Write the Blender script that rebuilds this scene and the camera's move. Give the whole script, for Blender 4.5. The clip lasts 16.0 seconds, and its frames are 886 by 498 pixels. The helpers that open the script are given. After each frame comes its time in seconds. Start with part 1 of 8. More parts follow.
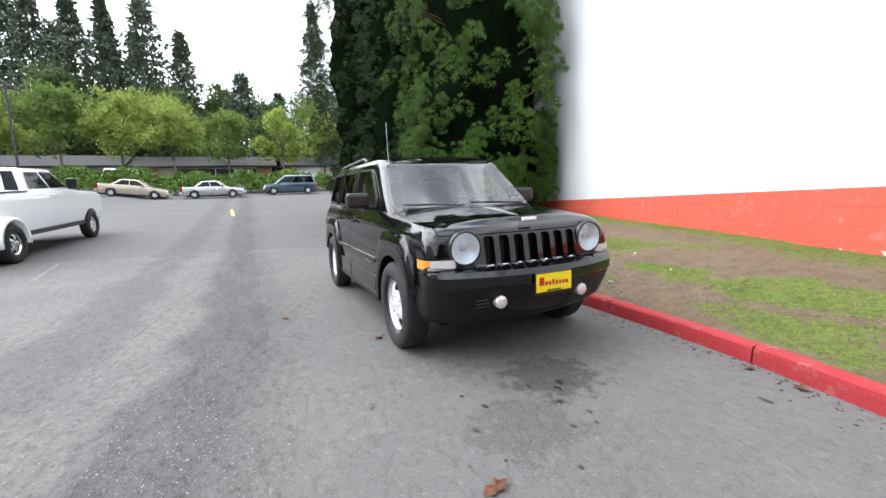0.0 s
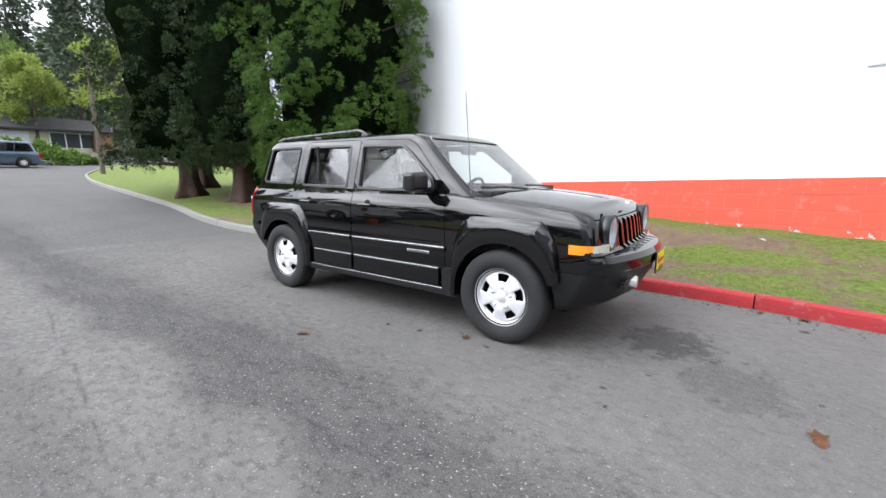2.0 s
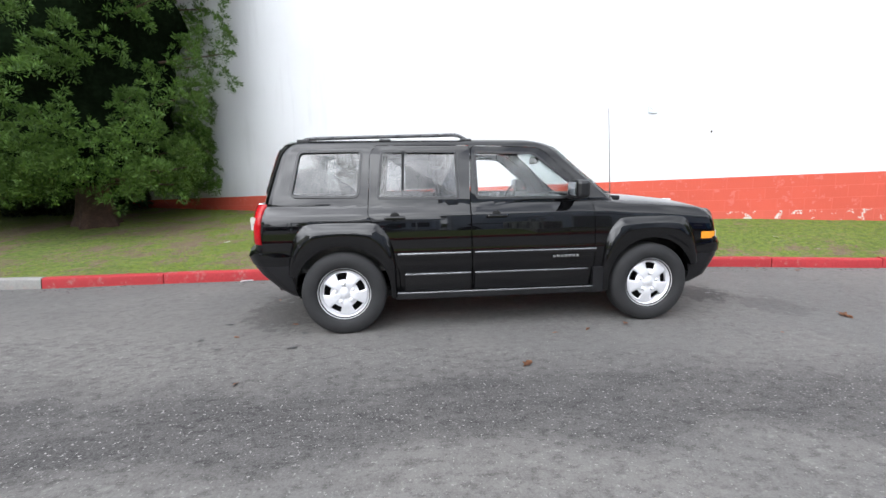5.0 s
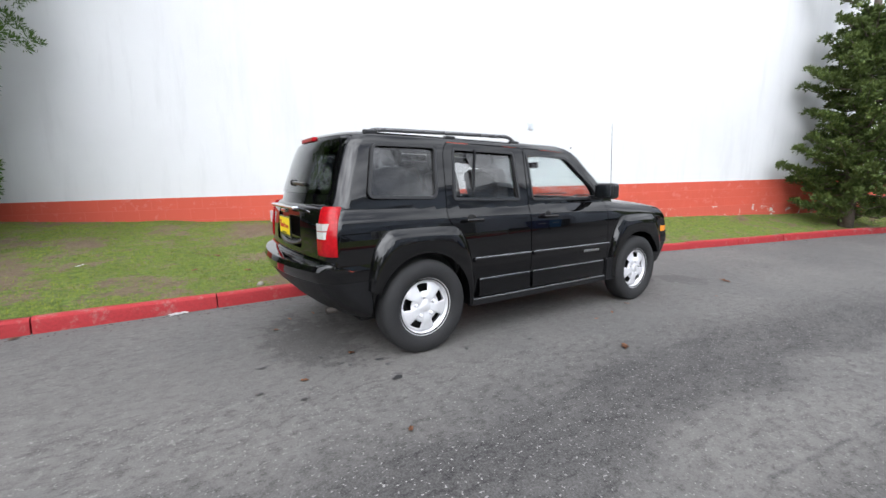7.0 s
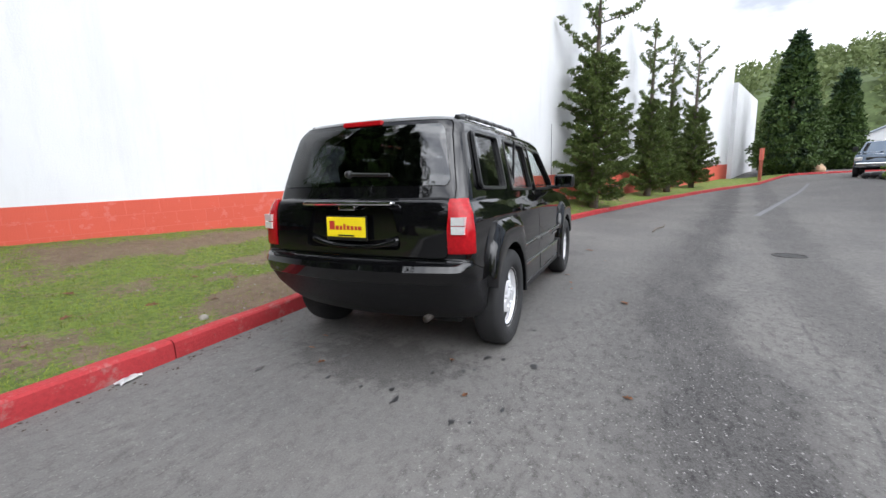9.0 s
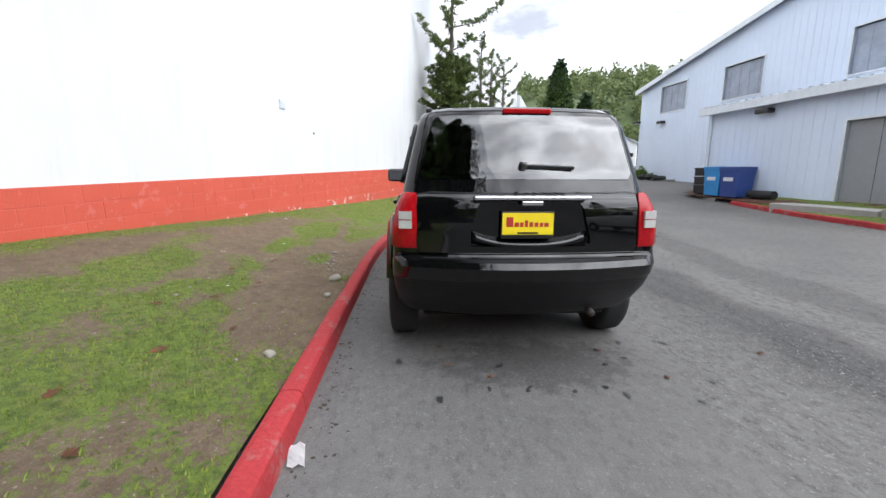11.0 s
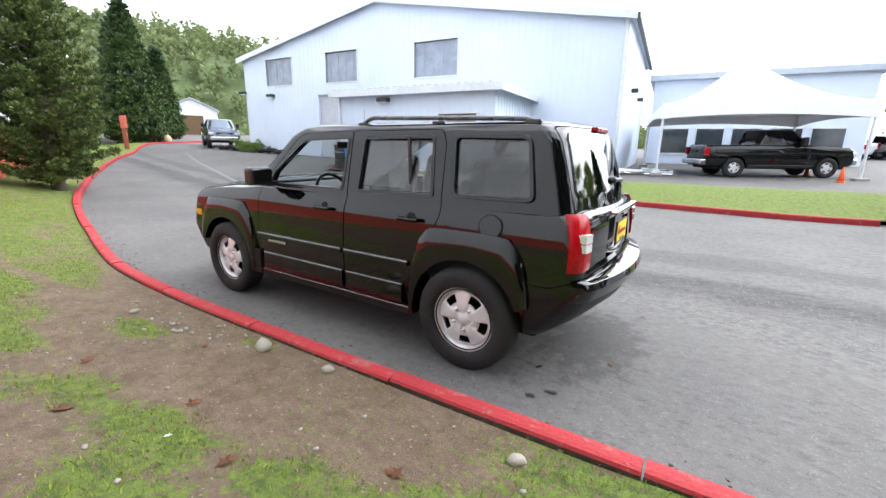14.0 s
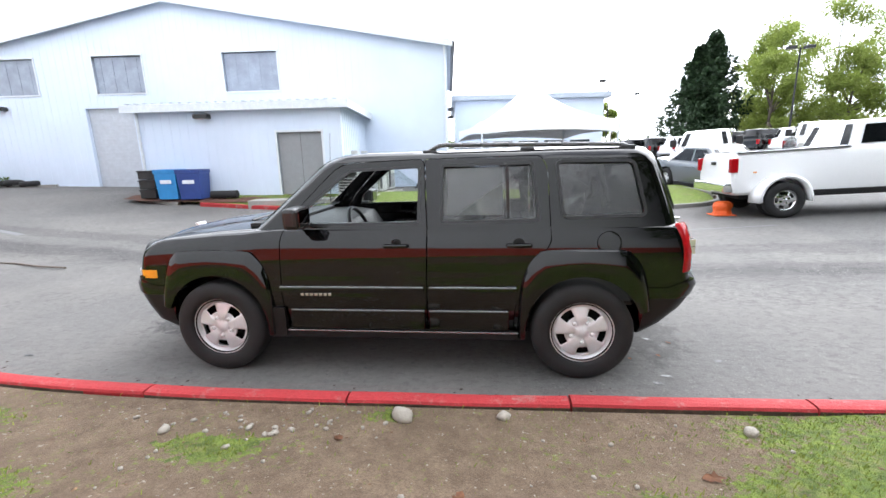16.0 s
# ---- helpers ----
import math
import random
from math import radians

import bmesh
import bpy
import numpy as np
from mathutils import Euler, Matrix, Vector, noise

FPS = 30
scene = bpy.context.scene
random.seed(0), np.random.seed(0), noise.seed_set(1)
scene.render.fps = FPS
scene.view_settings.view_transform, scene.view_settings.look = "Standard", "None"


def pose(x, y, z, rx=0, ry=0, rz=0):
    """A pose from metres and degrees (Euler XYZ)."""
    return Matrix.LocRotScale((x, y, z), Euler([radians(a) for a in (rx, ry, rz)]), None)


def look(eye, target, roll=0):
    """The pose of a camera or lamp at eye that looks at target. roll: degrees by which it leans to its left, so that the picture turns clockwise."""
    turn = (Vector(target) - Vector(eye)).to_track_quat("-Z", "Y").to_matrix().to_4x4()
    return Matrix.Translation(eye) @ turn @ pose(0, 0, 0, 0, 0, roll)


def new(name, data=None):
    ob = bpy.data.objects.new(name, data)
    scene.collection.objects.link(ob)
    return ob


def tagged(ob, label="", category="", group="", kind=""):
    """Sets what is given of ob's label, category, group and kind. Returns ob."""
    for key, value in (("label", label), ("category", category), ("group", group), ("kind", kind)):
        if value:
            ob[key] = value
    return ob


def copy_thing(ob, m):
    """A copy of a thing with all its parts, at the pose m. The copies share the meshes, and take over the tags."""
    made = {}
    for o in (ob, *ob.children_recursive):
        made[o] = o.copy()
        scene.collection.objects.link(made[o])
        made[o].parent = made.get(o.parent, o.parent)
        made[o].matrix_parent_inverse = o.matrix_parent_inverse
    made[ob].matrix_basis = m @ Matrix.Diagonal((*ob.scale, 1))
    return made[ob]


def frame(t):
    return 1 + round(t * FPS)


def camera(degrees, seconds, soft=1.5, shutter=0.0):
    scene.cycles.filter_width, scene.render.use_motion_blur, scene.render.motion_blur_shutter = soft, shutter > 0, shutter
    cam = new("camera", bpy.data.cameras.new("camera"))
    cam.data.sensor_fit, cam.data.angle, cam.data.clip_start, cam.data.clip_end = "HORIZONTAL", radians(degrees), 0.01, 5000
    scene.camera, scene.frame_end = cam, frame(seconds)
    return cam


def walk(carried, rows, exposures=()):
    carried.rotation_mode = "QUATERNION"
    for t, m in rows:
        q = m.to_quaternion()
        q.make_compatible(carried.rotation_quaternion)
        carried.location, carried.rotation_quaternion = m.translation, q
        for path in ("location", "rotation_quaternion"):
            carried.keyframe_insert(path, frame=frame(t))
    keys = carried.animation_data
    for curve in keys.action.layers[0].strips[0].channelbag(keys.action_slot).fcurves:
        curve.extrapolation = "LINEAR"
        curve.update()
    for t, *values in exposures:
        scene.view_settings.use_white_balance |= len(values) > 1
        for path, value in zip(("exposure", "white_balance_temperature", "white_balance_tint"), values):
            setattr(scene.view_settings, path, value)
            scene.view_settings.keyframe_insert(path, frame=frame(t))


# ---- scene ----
cam = camera(93.4, 16.0)
PATH = [
    (0, (4.443, -1.81, 1.222), (2.638, -0.991, 0.954), -2.1),
    (0.5, (4.097, -2.257, 1.213), (2.388, -1.262, 0.914), -1.2),
    (1, (3.685, -2.697, 1.233), (2.131, -1.49, 0.874), 0.1),
    (1.5, (3.184, -3.077, 1.242), (1.793, -1.678, 0.911), -0.2),
    (2, (2.699, -3.443, 1.25), (1.546, -1.851, 0.884), -0.2),
    (2.5, (2.143, -3.71, 1.273), (1.148, -2.021, 0.877), -1.0),
    (3, (1.572, -3.944, 1.273), (0.775, -2.153, 0.876), -1.0),
    (3.5, (0.964, -4.082, 1.282), (0.383, -2.214, 0.864), -2.1),
    (4, (0.348, -4.161, 1.299), (0.011, -2.222, 0.944), -1.5),
    (4.5, (-0.25, -4.228, 1.293), (-0.334, -2.261, 0.943), -1.3),
    (5, (-0.819, -4.213, 1.279), (-0.633, -2.251, 0.94), -0.8),
    (5.5, (-1.36, -4.113, 1.263), (-0.904, -2.193, 0.937), -0.1),
    (6, (-1.873, -3.927, 1.249), (-1.161, -2.085, 0.934), 0.4),
    (6.5, (-2.36, -3.654, 1.243), (-1.421, -1.916, 0.933), 0.6),
    (7, (-2.85, -3.344, 1.235), (-1.752, -1.701, 0.924), 0.3),
    (7.5, (-3.307, -3.02, 1.229), (-1.983, -1.556, 0.905), -0.7),
    (8, (-3.669, -2.589, 1.205), (-2.199, -1.267, 0.903), -1.2),
    (8.5, (-3.986, -2.131, 1.182), (-2.3, -1.088, 0.914), -1.3),
    (9, (-4.207, -1.617, 1.17), (-2.409, -0.798, 0.859), -1.1),
    (9.5, (-4.421, -1.093, 1.172), (-2.53, -0.523, 0.856), -1.0),
    (10, (-4.526, -0.518, 1.178), (-2.586, -0.163, 0.849), -0.6),
    (10.5, (-4.527, 0.067, 1.184), (-2.562, 0.211, 0.841), -0.2),
    (11, (-4.426, 0.625, 1.19), (-2.46, 0.525, 0.835), 0.2),
    (11.5, (-4.226, 1.116, 1.192), (-2.302, 0.708, 0.832), 0.3),
    (12, (-4.015, 1.585, 1.237), (-2.221, 0.809, 0.817), 0.0),
    (12.5, (-3.73, 2.005, 1.278), (-2.078, 0.939, 0.914), -0.2),
    (13, (-3.403, 2.432, 1.321), (-1.914, 1.154, 0.93), 0.8),
    (13.5, (-3.018, 2.775, 1.383), (-1.749, 1.3, 0.918), 1.7),
    (14, (-2.569, 3.022, 1.433), (-1.519, 1.388, 0.957), 1.0),
    (14.5, (-2.115, 3.276, 1.491), (-1.275, 1.524, 1.015), -0.4),
    (15, (-1.639, 3.44, 1.509), (-1.006, 1.6, 1.047), -0.8),
    (15.5, (-1.154, 3.555, 1.516), (-0.756, 1.649, 1.061), -1.7),
    (16, (-0.67, 3.595, 1.526), (-0.461, 1.65, 1.111), -1.5),
]
EXPOSURE = [(0.0, 1.33), (2.5, 1.12), (4.0, 1.09), (6.5, 0.84), (9.0, 0.81), (12.0, 0.80), (14.0, 1.42), (16.0, 1.56)]
walk(cam, [(t, look(eye, target, roll)) for t, eye, target, roll in PATH], EXPOSURE)

# ---- world and sun: bright broken overcast ----
world = bpy.data.worlds.new("overcast_sky")
scene.world = world
world.use_nodes = True
wn, wl = world.node_tree.nodes, world.node_tree.links
wn.clear()
w_out = wn.new("ShaderNodeOutputWorld")
w_bg = wn.new("ShaderNodeBackground")
w_bg.inputs["Strength"].default_value = 0.1
w_sky = wn.new("ShaderNodeTexSky")
w_sky.sky_type = "NISHITA"
w_sky.sun_disc = False
SUN_TO = Vector((-0.62, -0.74, 0.80)).normalized()   # towards the sun
w_sky.sun_elevation = math.asin(SUN_TO.z)
w_sky.sun_rotation = math.atan2(SUN_TO.x, SUN_TO.y)
w_tc = wn.new("ShaderNodeTexCoord")
w_map = wn.new("ShaderNodeMapping")
w_map.inputs["Scale"].default_value = (1.0, 1.0, 2.4)
w_noise = wn.new("ShaderNodeTexNoise")
w_noise.inputs["Scale"].default_value = 3.4
w_noise.inputs["Detail"].default_value = 6.0
w_noise.inputs["Roughness"].default_value = 0.55
w_amount = wn.new("ShaderNodeValToRGB")
w_amount.color_ramp.elements[0].position, w_amount.color_ramp.elements[0].color = 0.30, (0.72, 0.72, 0.72, 1)
w_amount.color_ramp.elements[1].position, w_amount.color_ramp.elements[1].color = 0.50, (1, 1, 1, 1)
w_shade = wn.new("ShaderNodeValToRGB")
w_shade.color_ramp.elements[0].position, w_shade.color_ramp.elements[0].color = 0.38, (5.2, 5.5, 6.3, 1)
w_shade.color_ramp.elements[1].position, w_shade.color_ramp.elements[1].color = 0.60, (13.2, 13.8, 14.8, 1)
w_mix = wn.new("ShaderNodeMix")
w_mix.data_type = "RGBA"
wl.new(w_tc.outputs["Generated"], w_map.inputs["Vector"])
wl.new(w_map.outputs["Vector"], w_noise.inputs["Vector"])
wl.new(w_noise.outputs["Fac"], w_amount.inputs["Fac"])
wl.new(w_noise.outputs["Fac"], w_shade.inputs["Fac"])
wl.new(w_amount.outputs["Color"], w_mix.inputs["Factor"])
wl.new(w_sky.outputs["Color"], w_mix.inputs["A"])
wl.new(w_shade.outputs["Color"], w_mix.inputs["B"])
# thin cloud glows round the hidden sun
w_dot = wn.new("ShaderNodeVectorMath")
w_dot.operation = "DOT_PRODUCT"
w_dot.inputs[1].default_value = SUN_TO
w_clamp = wn.new("ShaderNodeMath")
w_clamp.operation = "MAXIMUM"
w_clamp.inputs[1].default_value = 0.0
w_pow = wn.new("ShaderNodeMath")
w_pow.operation = "POWER"
w_pow.inputs[1].default_value = 4.0
w_gain = wn.new("ShaderNodeMath")
w_gain.operation = "MULTIPLY_ADD"
w_gain.inputs[1].default_value, w_gain.inputs[2].default_value = 2.0, 0.95
w_scale = wn.new("ShaderNodeVectorMath")
w_scale.operation = "SCALE"
wl.new(w_tc.outputs["Generated"], w_dot.inputs[0])
wl.new(w_dot.outputs["Value"], w_clamp.inputs[0])
wl.new(w_clamp.outputs["Value"], w_pow.inputs[0])
wl.new(w_pow.outputs["Value"], w_gain.inputs[0])
wl.new(w_mix.outputs["Result"], w_scale.inputs[0])
wl.new(w_gain.outputs["Value"], w_scale.inputs["Scale"])
wl.new(w_scale.outputs["Vector"], w_bg.inputs["Color"])
wl.new(w_bg.outputs["Background"], w_out.inputs["Surface"])

sun = new("sun", bpy.data.lights.new("sun", "SUN"))
sun.data.energy, sun.data.angle, sun.data.color = 1.0, radians(80), (1.0, 0.985, 0.97)
sun.matrix_world = look(SUN_TO * 60, (0, 0, 0))


# ---- materials ----
def nodes_of(name):
    m = bpy.data.materials.new(name)
    m.use_nodes = True
    nt = m.node_tree
    return m, nt.nodes, nt.links, nt.nodes["Principled BSDF"]


def coords(n, l, kind="Object", scale=(1, 1, 1)):
    tc = n.new("ShaderNodeTexCoord") if kind != "Position" else n.new("ShaderNodeNewGeometry")
    mp = n.new("ShaderNodeMapping")
    mp.inputs["Scale"].default_value = scale
    l.new(tc.outputs[kind], mp.inputs["Vector"])
    return mp.outputs["Vector"]


def noise_fac(n, l, vec, scale, detail=4.0, rough=0.6, lo=0.35, hi=0.65):
    t = n.new("ShaderNodeTexNoise")
    t.inputs["Scale"].default_value, t.inputs["Detail"].default_value, t.inputs["Roughness"].default_value = scale, detail, rough
    l.new(vec, t.inputs["Vector"])
    r = n.new("ShaderNodeMapRange")
    r.inputs["From Min"].default_value, r.inputs["From Max"].default_value = lo, hi
    l.new(t.outputs["Fac"], r.inputs["Value"])
    return r.outputs["Result"]


def blend(n, l, fac, a, b):
    """Colour mix; a and b are colours or sockets."""
    m = n.new("ShaderNodeMix")
    m.data_type = "RGBA"
    for key, v in (("A", a), ("B", b)):
        if isinstance(v, tuple):
            m.inputs[key].default_value = (*v[:3], 1)
        else:
            l.new(v, m.inputs[key])
    if isinstance(fac, (int, float)):
        m.inputs["Factor"].default_value = fac
    else:
        l.new(fac, m.inputs["Factor"])
    return m.outputs["Result"]


def bumped(n, l, bsdf, height, strength=0.3, distance=0.01):
    b = n.new("ShaderNodeBump")
    b.inputs["Strength"].default_value, b.inputs["Distance"].default_value = strength, distance
    l.new(height, b.inputs["Height"])
    l.new(b.outputs["Normal"], bsdf.inputs["Normal"])


def plain(name, c, rough=0.5, metal=0.0, vary=0.12, scale=6.0, bump=0.0, fine=60.0, coat=0.0, kind="Object"):
    """A surface with two scales of variation."""
    m, n, l, b = nodes_of(name)
    v = coords(n, l, kind)
    dark = tuple(x * (1 - vary) for x in c)
    light = tuple(min(1, x * (1 + vary)) for x in c)
    big = noise_fac(n, l, v, scale)
    col = blend(n, l, big, dark, light)
    small = noise_fac(n, l, v, fine)
    col2 = blend(n, l, small, col, tuple(x * (1 - vary * 0.8) for x in c))
    l.new(col2, b.inputs["Base Color"])
    b.inputs["Roughness"].default_value, b.inputs["Metallic"].default_value = rough, metal
    if coat:
        b.inputs["Coat Weight"].default_value, b.inputs["Coat Roughness"].default_value = coat, 0.03
    if bump:
        bumped(n, l, b, small, bump, 0.004)
    return m


def glassy(name, c, alpha=0.25, rough=0.02):
    """Thin tinted glass pane: see-through with a sharp reflection."""
    m = bpy.data.materials.new(name)
    m.use_nodes = True
    n, l = m.node_tree.nodes, m.node_tree.links
    n.clear()
    out = n.new("ShaderNodeOutputMaterial")
    tr = n.new("ShaderNodeBsdfTransparent")
    tr.inputs["Color"].default_value = (*c, 1)
    gl = n.new("ShaderNodeBsdfGlossy")
    gl.inputs["Roughness"].default_value = rough
    lw = n.new("ShaderNodeLayerWeight")
    lw.inputs["Blend"].default_value = 0.5
    fr = n.new("ShaderNodeMath")
    fr.operation = "POWER"
    fr.inputs[1].default_value = 4.0
    l.new(lw.outputs["Facing"], fr.inputs[0])
    boost = n.new("ShaderNodeMath")
    boost.operation = "MULTIPLY_ADD"
    boost.inputs[1].default_value, boost.inputs[2].default_value = 0.9 if alpha else 0.0, alpha
    mx = n.new("ShaderNodeMixShader")
    l.new(fr.outputs["Value"], boost.inputs[0])
    l.new(boost.outputs["Value"], mx.inputs["Fac"])
    l.new(tr.outputs["BSDF"], mx.inputs[1])
    l.new(gl.outputs["BSDF"], mx.inputs[2])
    l.new(mx.outputs["Shader"], out.inputs["Surface"])
    return m


def make_asphalt():
    m, n, l, b = nodes_of("worn_asphalt")
    v = coords(n, l, "Position")
    lanes = coords(n, l, "Position", (0.13, 0.50, 1))
    tracks = noise_fac(n, l, lanes, 1.15, 4, 0.6, 0.44, 0.60)
    patch = noise_fac(n, l, v, 0.45, 4, 0.6, 0.42, 0.60)
    mid = noise_fac(n, l, v, 9.0, 6, 0.8, 0.46, 0.66)
    grain = noise_fac(n, l, v, 110.0, 2, 0.6, 0.38, 0.66)
    stone = noise_fac(n, l, v, 60.0, 1, 0.5, 0.66, 0.74)
    # wheel tracks swing along the drive
    sep = n.new("ShaderNodeSeparateXYZ")
    l.new(v, sep.inputs["Vector"])
    def math2(op, a, c):
        q = n.new("ShaderNodeMath")
        q.operation = op
        for k, t in enumerate((a, c)):
            if isinstance(t, (int, float)):
                q.inputs[k].default_value = t
            else:
                l.new(t, q.inputs[k])
        return q.outputs["Value"]
    def step(val, lo, hi):
        r = n.new("ShaderNodeMapRange")
        r.interpolation_type = "SMOOTHSTEP"
        r.inputs["From Min"].default_value, r.inputs["From Max"].default_value = lo, hi
        l.new(val, r.inputs["Value"])
        return r.outputs["Result"]
    wob = math2("MULTIPLY", math2("SUBTRACT", noise_fac(n, l, v, 0.8, 5, 0.65, 0.3, 0.7), 0.5), 0.36)
    across = math2("ADD", sep.outputs["Y"], wob)
    drift = math2("MULTIPLY", math2("MAXIMUM", math2("SUBTRACT", sep.outputs["X"], 1.0), 0.0), 0.20)
    across = math2("ADD", across, drift)
    def band(lo, hi, soft):
        return math2("MULTIPLY", step(across, lo - soft, lo + soft), math2("SUBTRACT", 1.0, step(across, hi - soft, hi + soft)))
    ragged = noise_fac(n, l, coords(n, l, "Position", (0.35, 1.0, 1.0)), 3.2, 6, 0.75, 0.36, 0.62)
    worn = math2("ADD", math2("MULTIPLY", ragged, 0.42), 0.58)
    bands = math2("ADD", band(-2.46, -1.84, 0.13), math2("ADD", math2("MULTIPLY", band(-1.95, -1.52, 0.18), 0.45), math2("ADD", math2("MULTIPLY", band(-3.75, -3.02, 0.12), 0.62), math2("MULTIPLY", band(-0.42, 0.10, 0.2), 0.12))))
    bands = math2("MULTIPLY", math2("MINIMUM", bands, 1.0), worn)
    # a ragged seam beside the second track
    seam_at = math2("ADD", math2("ADD", sep.outputs["Y"], math2("MULTIPLY", sep.outputs["X"], 0.13)), math2("MULTIPLY", wob, 0.22))
    seam = math2("MULTIPLY", step(seam_at, -2.935, -2.925), math2("SUBTRACT", 1.0, step(seam_at, -2.918, -2.902)))
    seam = math2("MULTIPLY", seam, math2("MULTIPLY", step(sep.outputs["X"], -2.9, -2.2), math2("SUBTRACT", 1.0, step(sep.outputs["X"], 0.3, 1.0))))
    seam = math2("MULTIPLY", seam, noise_fac(n, l, v, 5.0, 3, 0.7, 0.40, 0.60))
    # an old paving joint: rougher stone south of it
    joint = math2("ADD", math2("ADD", sep.outputs["Y"], math2("MULTIPLY", wob, 0.10)), math2("MULTIPLY", sep.outputs["X"], 0.176))
    coarse = math2("SUBTRACT", 1.0, step(joint, -1.36, -1.24))
    rough_north = noise_fac(n, l, v, 0.7, 3, 0.6, 0.48, 0.62)
    coarse = math2("MAXIMUM", coarse, math2("MULTIPLY", rough_north, 0.55))
    # damp oil patch ahead of the car
    def spot(cx, cy, sx, sy):
        dx = math2("MULTIPLY", math2("SUBTRACT", sep.outputs["X"], cx), 1.0 / sx)
        dy = math2("MULTIPLY", math2("SUBTRACT", sep.outputs["Y"], cy), 1.0 / sy)
        r2 = math2("ADD", math2("MULTIPLY", dx, dx), math2("MULTIPLY", dy, dy))
        r2 = math2("ADD", r2, math2("MULTIPLY", math2("SUBTRACT", noise_fac(n, l, v, 7.0, 5, 0.7, 0.3, 0.7), 0.5), 1.7))
        return math2("SUBTRACT", 1.0, step(r2, 0.35, 1.05))
    damp = math2("MAXIMUM", math2("MAXIMUM", spot(2.36, -0.12, 0.34, 0.36), math2("MULTIPLY", spot(2.75, -0.62, 0.30, 0.34), 0.5)), math2("MULTIPLY", spot(-1.95, -0.1, 0.4, 0.75), 0.7))
    lot = math2("SUBTRACT", 1.0, step(math2("ADD", sep.outputs["X"], math2("MULTIPLY", sep.outputs["Y"], -0.21)), -5.75, -5.65))
    smear = coords(n, l, "Position", (0.62, 1.0, 1.0))
    blot = noise_fac(n, l, smear, 19.0, 5, 0.72, 0.50, 0.62)
    pale = noise_fac(n, l, v, 15.0, 4, 0.7, 0.54, 0.66)
    col = blend(n, l, patch, (0.128, 0.121, 0.115), (0.100, 0.096, 0.093))
    col = blend(n, l, math2("MULTIPLY", tracks, 0.16), col, (0.085, 0.082, 0.079))
    col = blend(n, l, math2("MULTIPLY", pale, math2("ADD", math2("MULTIPLY", coarse, 0.24), 0.24)), col, (0.182, 0.174, 0.165))
    col = blend(n, l, math2("MULTIPLY", lot, 0.45), col, (0.063, 0.065, 0.068))
    col = blend(n, l, math2("MULTIPLY", mid, math2("ADD", math2("MULTIPLY", coarse, 0.30), 0.32)), col, (0.062, 0.058, 0.055))
    col = blend(n, l, math2("MULTIPLY", blot, math2("ADD", math2("MULTIPLY", coarse, 0.30), 0.30)), col, (0.042, 0.039, 0.037))
    col = blend(n, l, math2("MULTIPLY", bands, 0.88), col, blend(n, l, blot, (0.036, 0.034, 0.034), (0.014, 0.013, 0.014)))
    col = blend(n, l, math2("MULTIPLY", seam, 0.6), col, (0.022, 0.022, 0.023))
    col = blend(n, l, math2("MULTIPLY", damp, 0.72), col, (0.022, 0.021, 0.021))
    col = blend(n, l, math2("MULTIPLY", grain, 0.26), col, (0.187, 0.184, 0.180))
    col = blend(n, l, math2("MULTIPLY", stone, math2("ADD", math2("MULTIPLY", math2("MAXIMUM", bands, math2("MULTIPLY", coarse, 0.35)), 0.70), 0.08)), col, (0.340, 0.330, 0.315))
    l.new(col, b.inputs["Base Color"])
    b.inputs["Roughness"].default_value = 0.8
    b.inputs["Specular IOR Level"].default_value = 0.18
    rel = math2("SUBTRACT", grain, math2("MULTIPLY", blot, math2("MULTIPLY", coarse, 0.25)))
    bumped(n, l, b, rel, 0.22, 0.004)
    return m


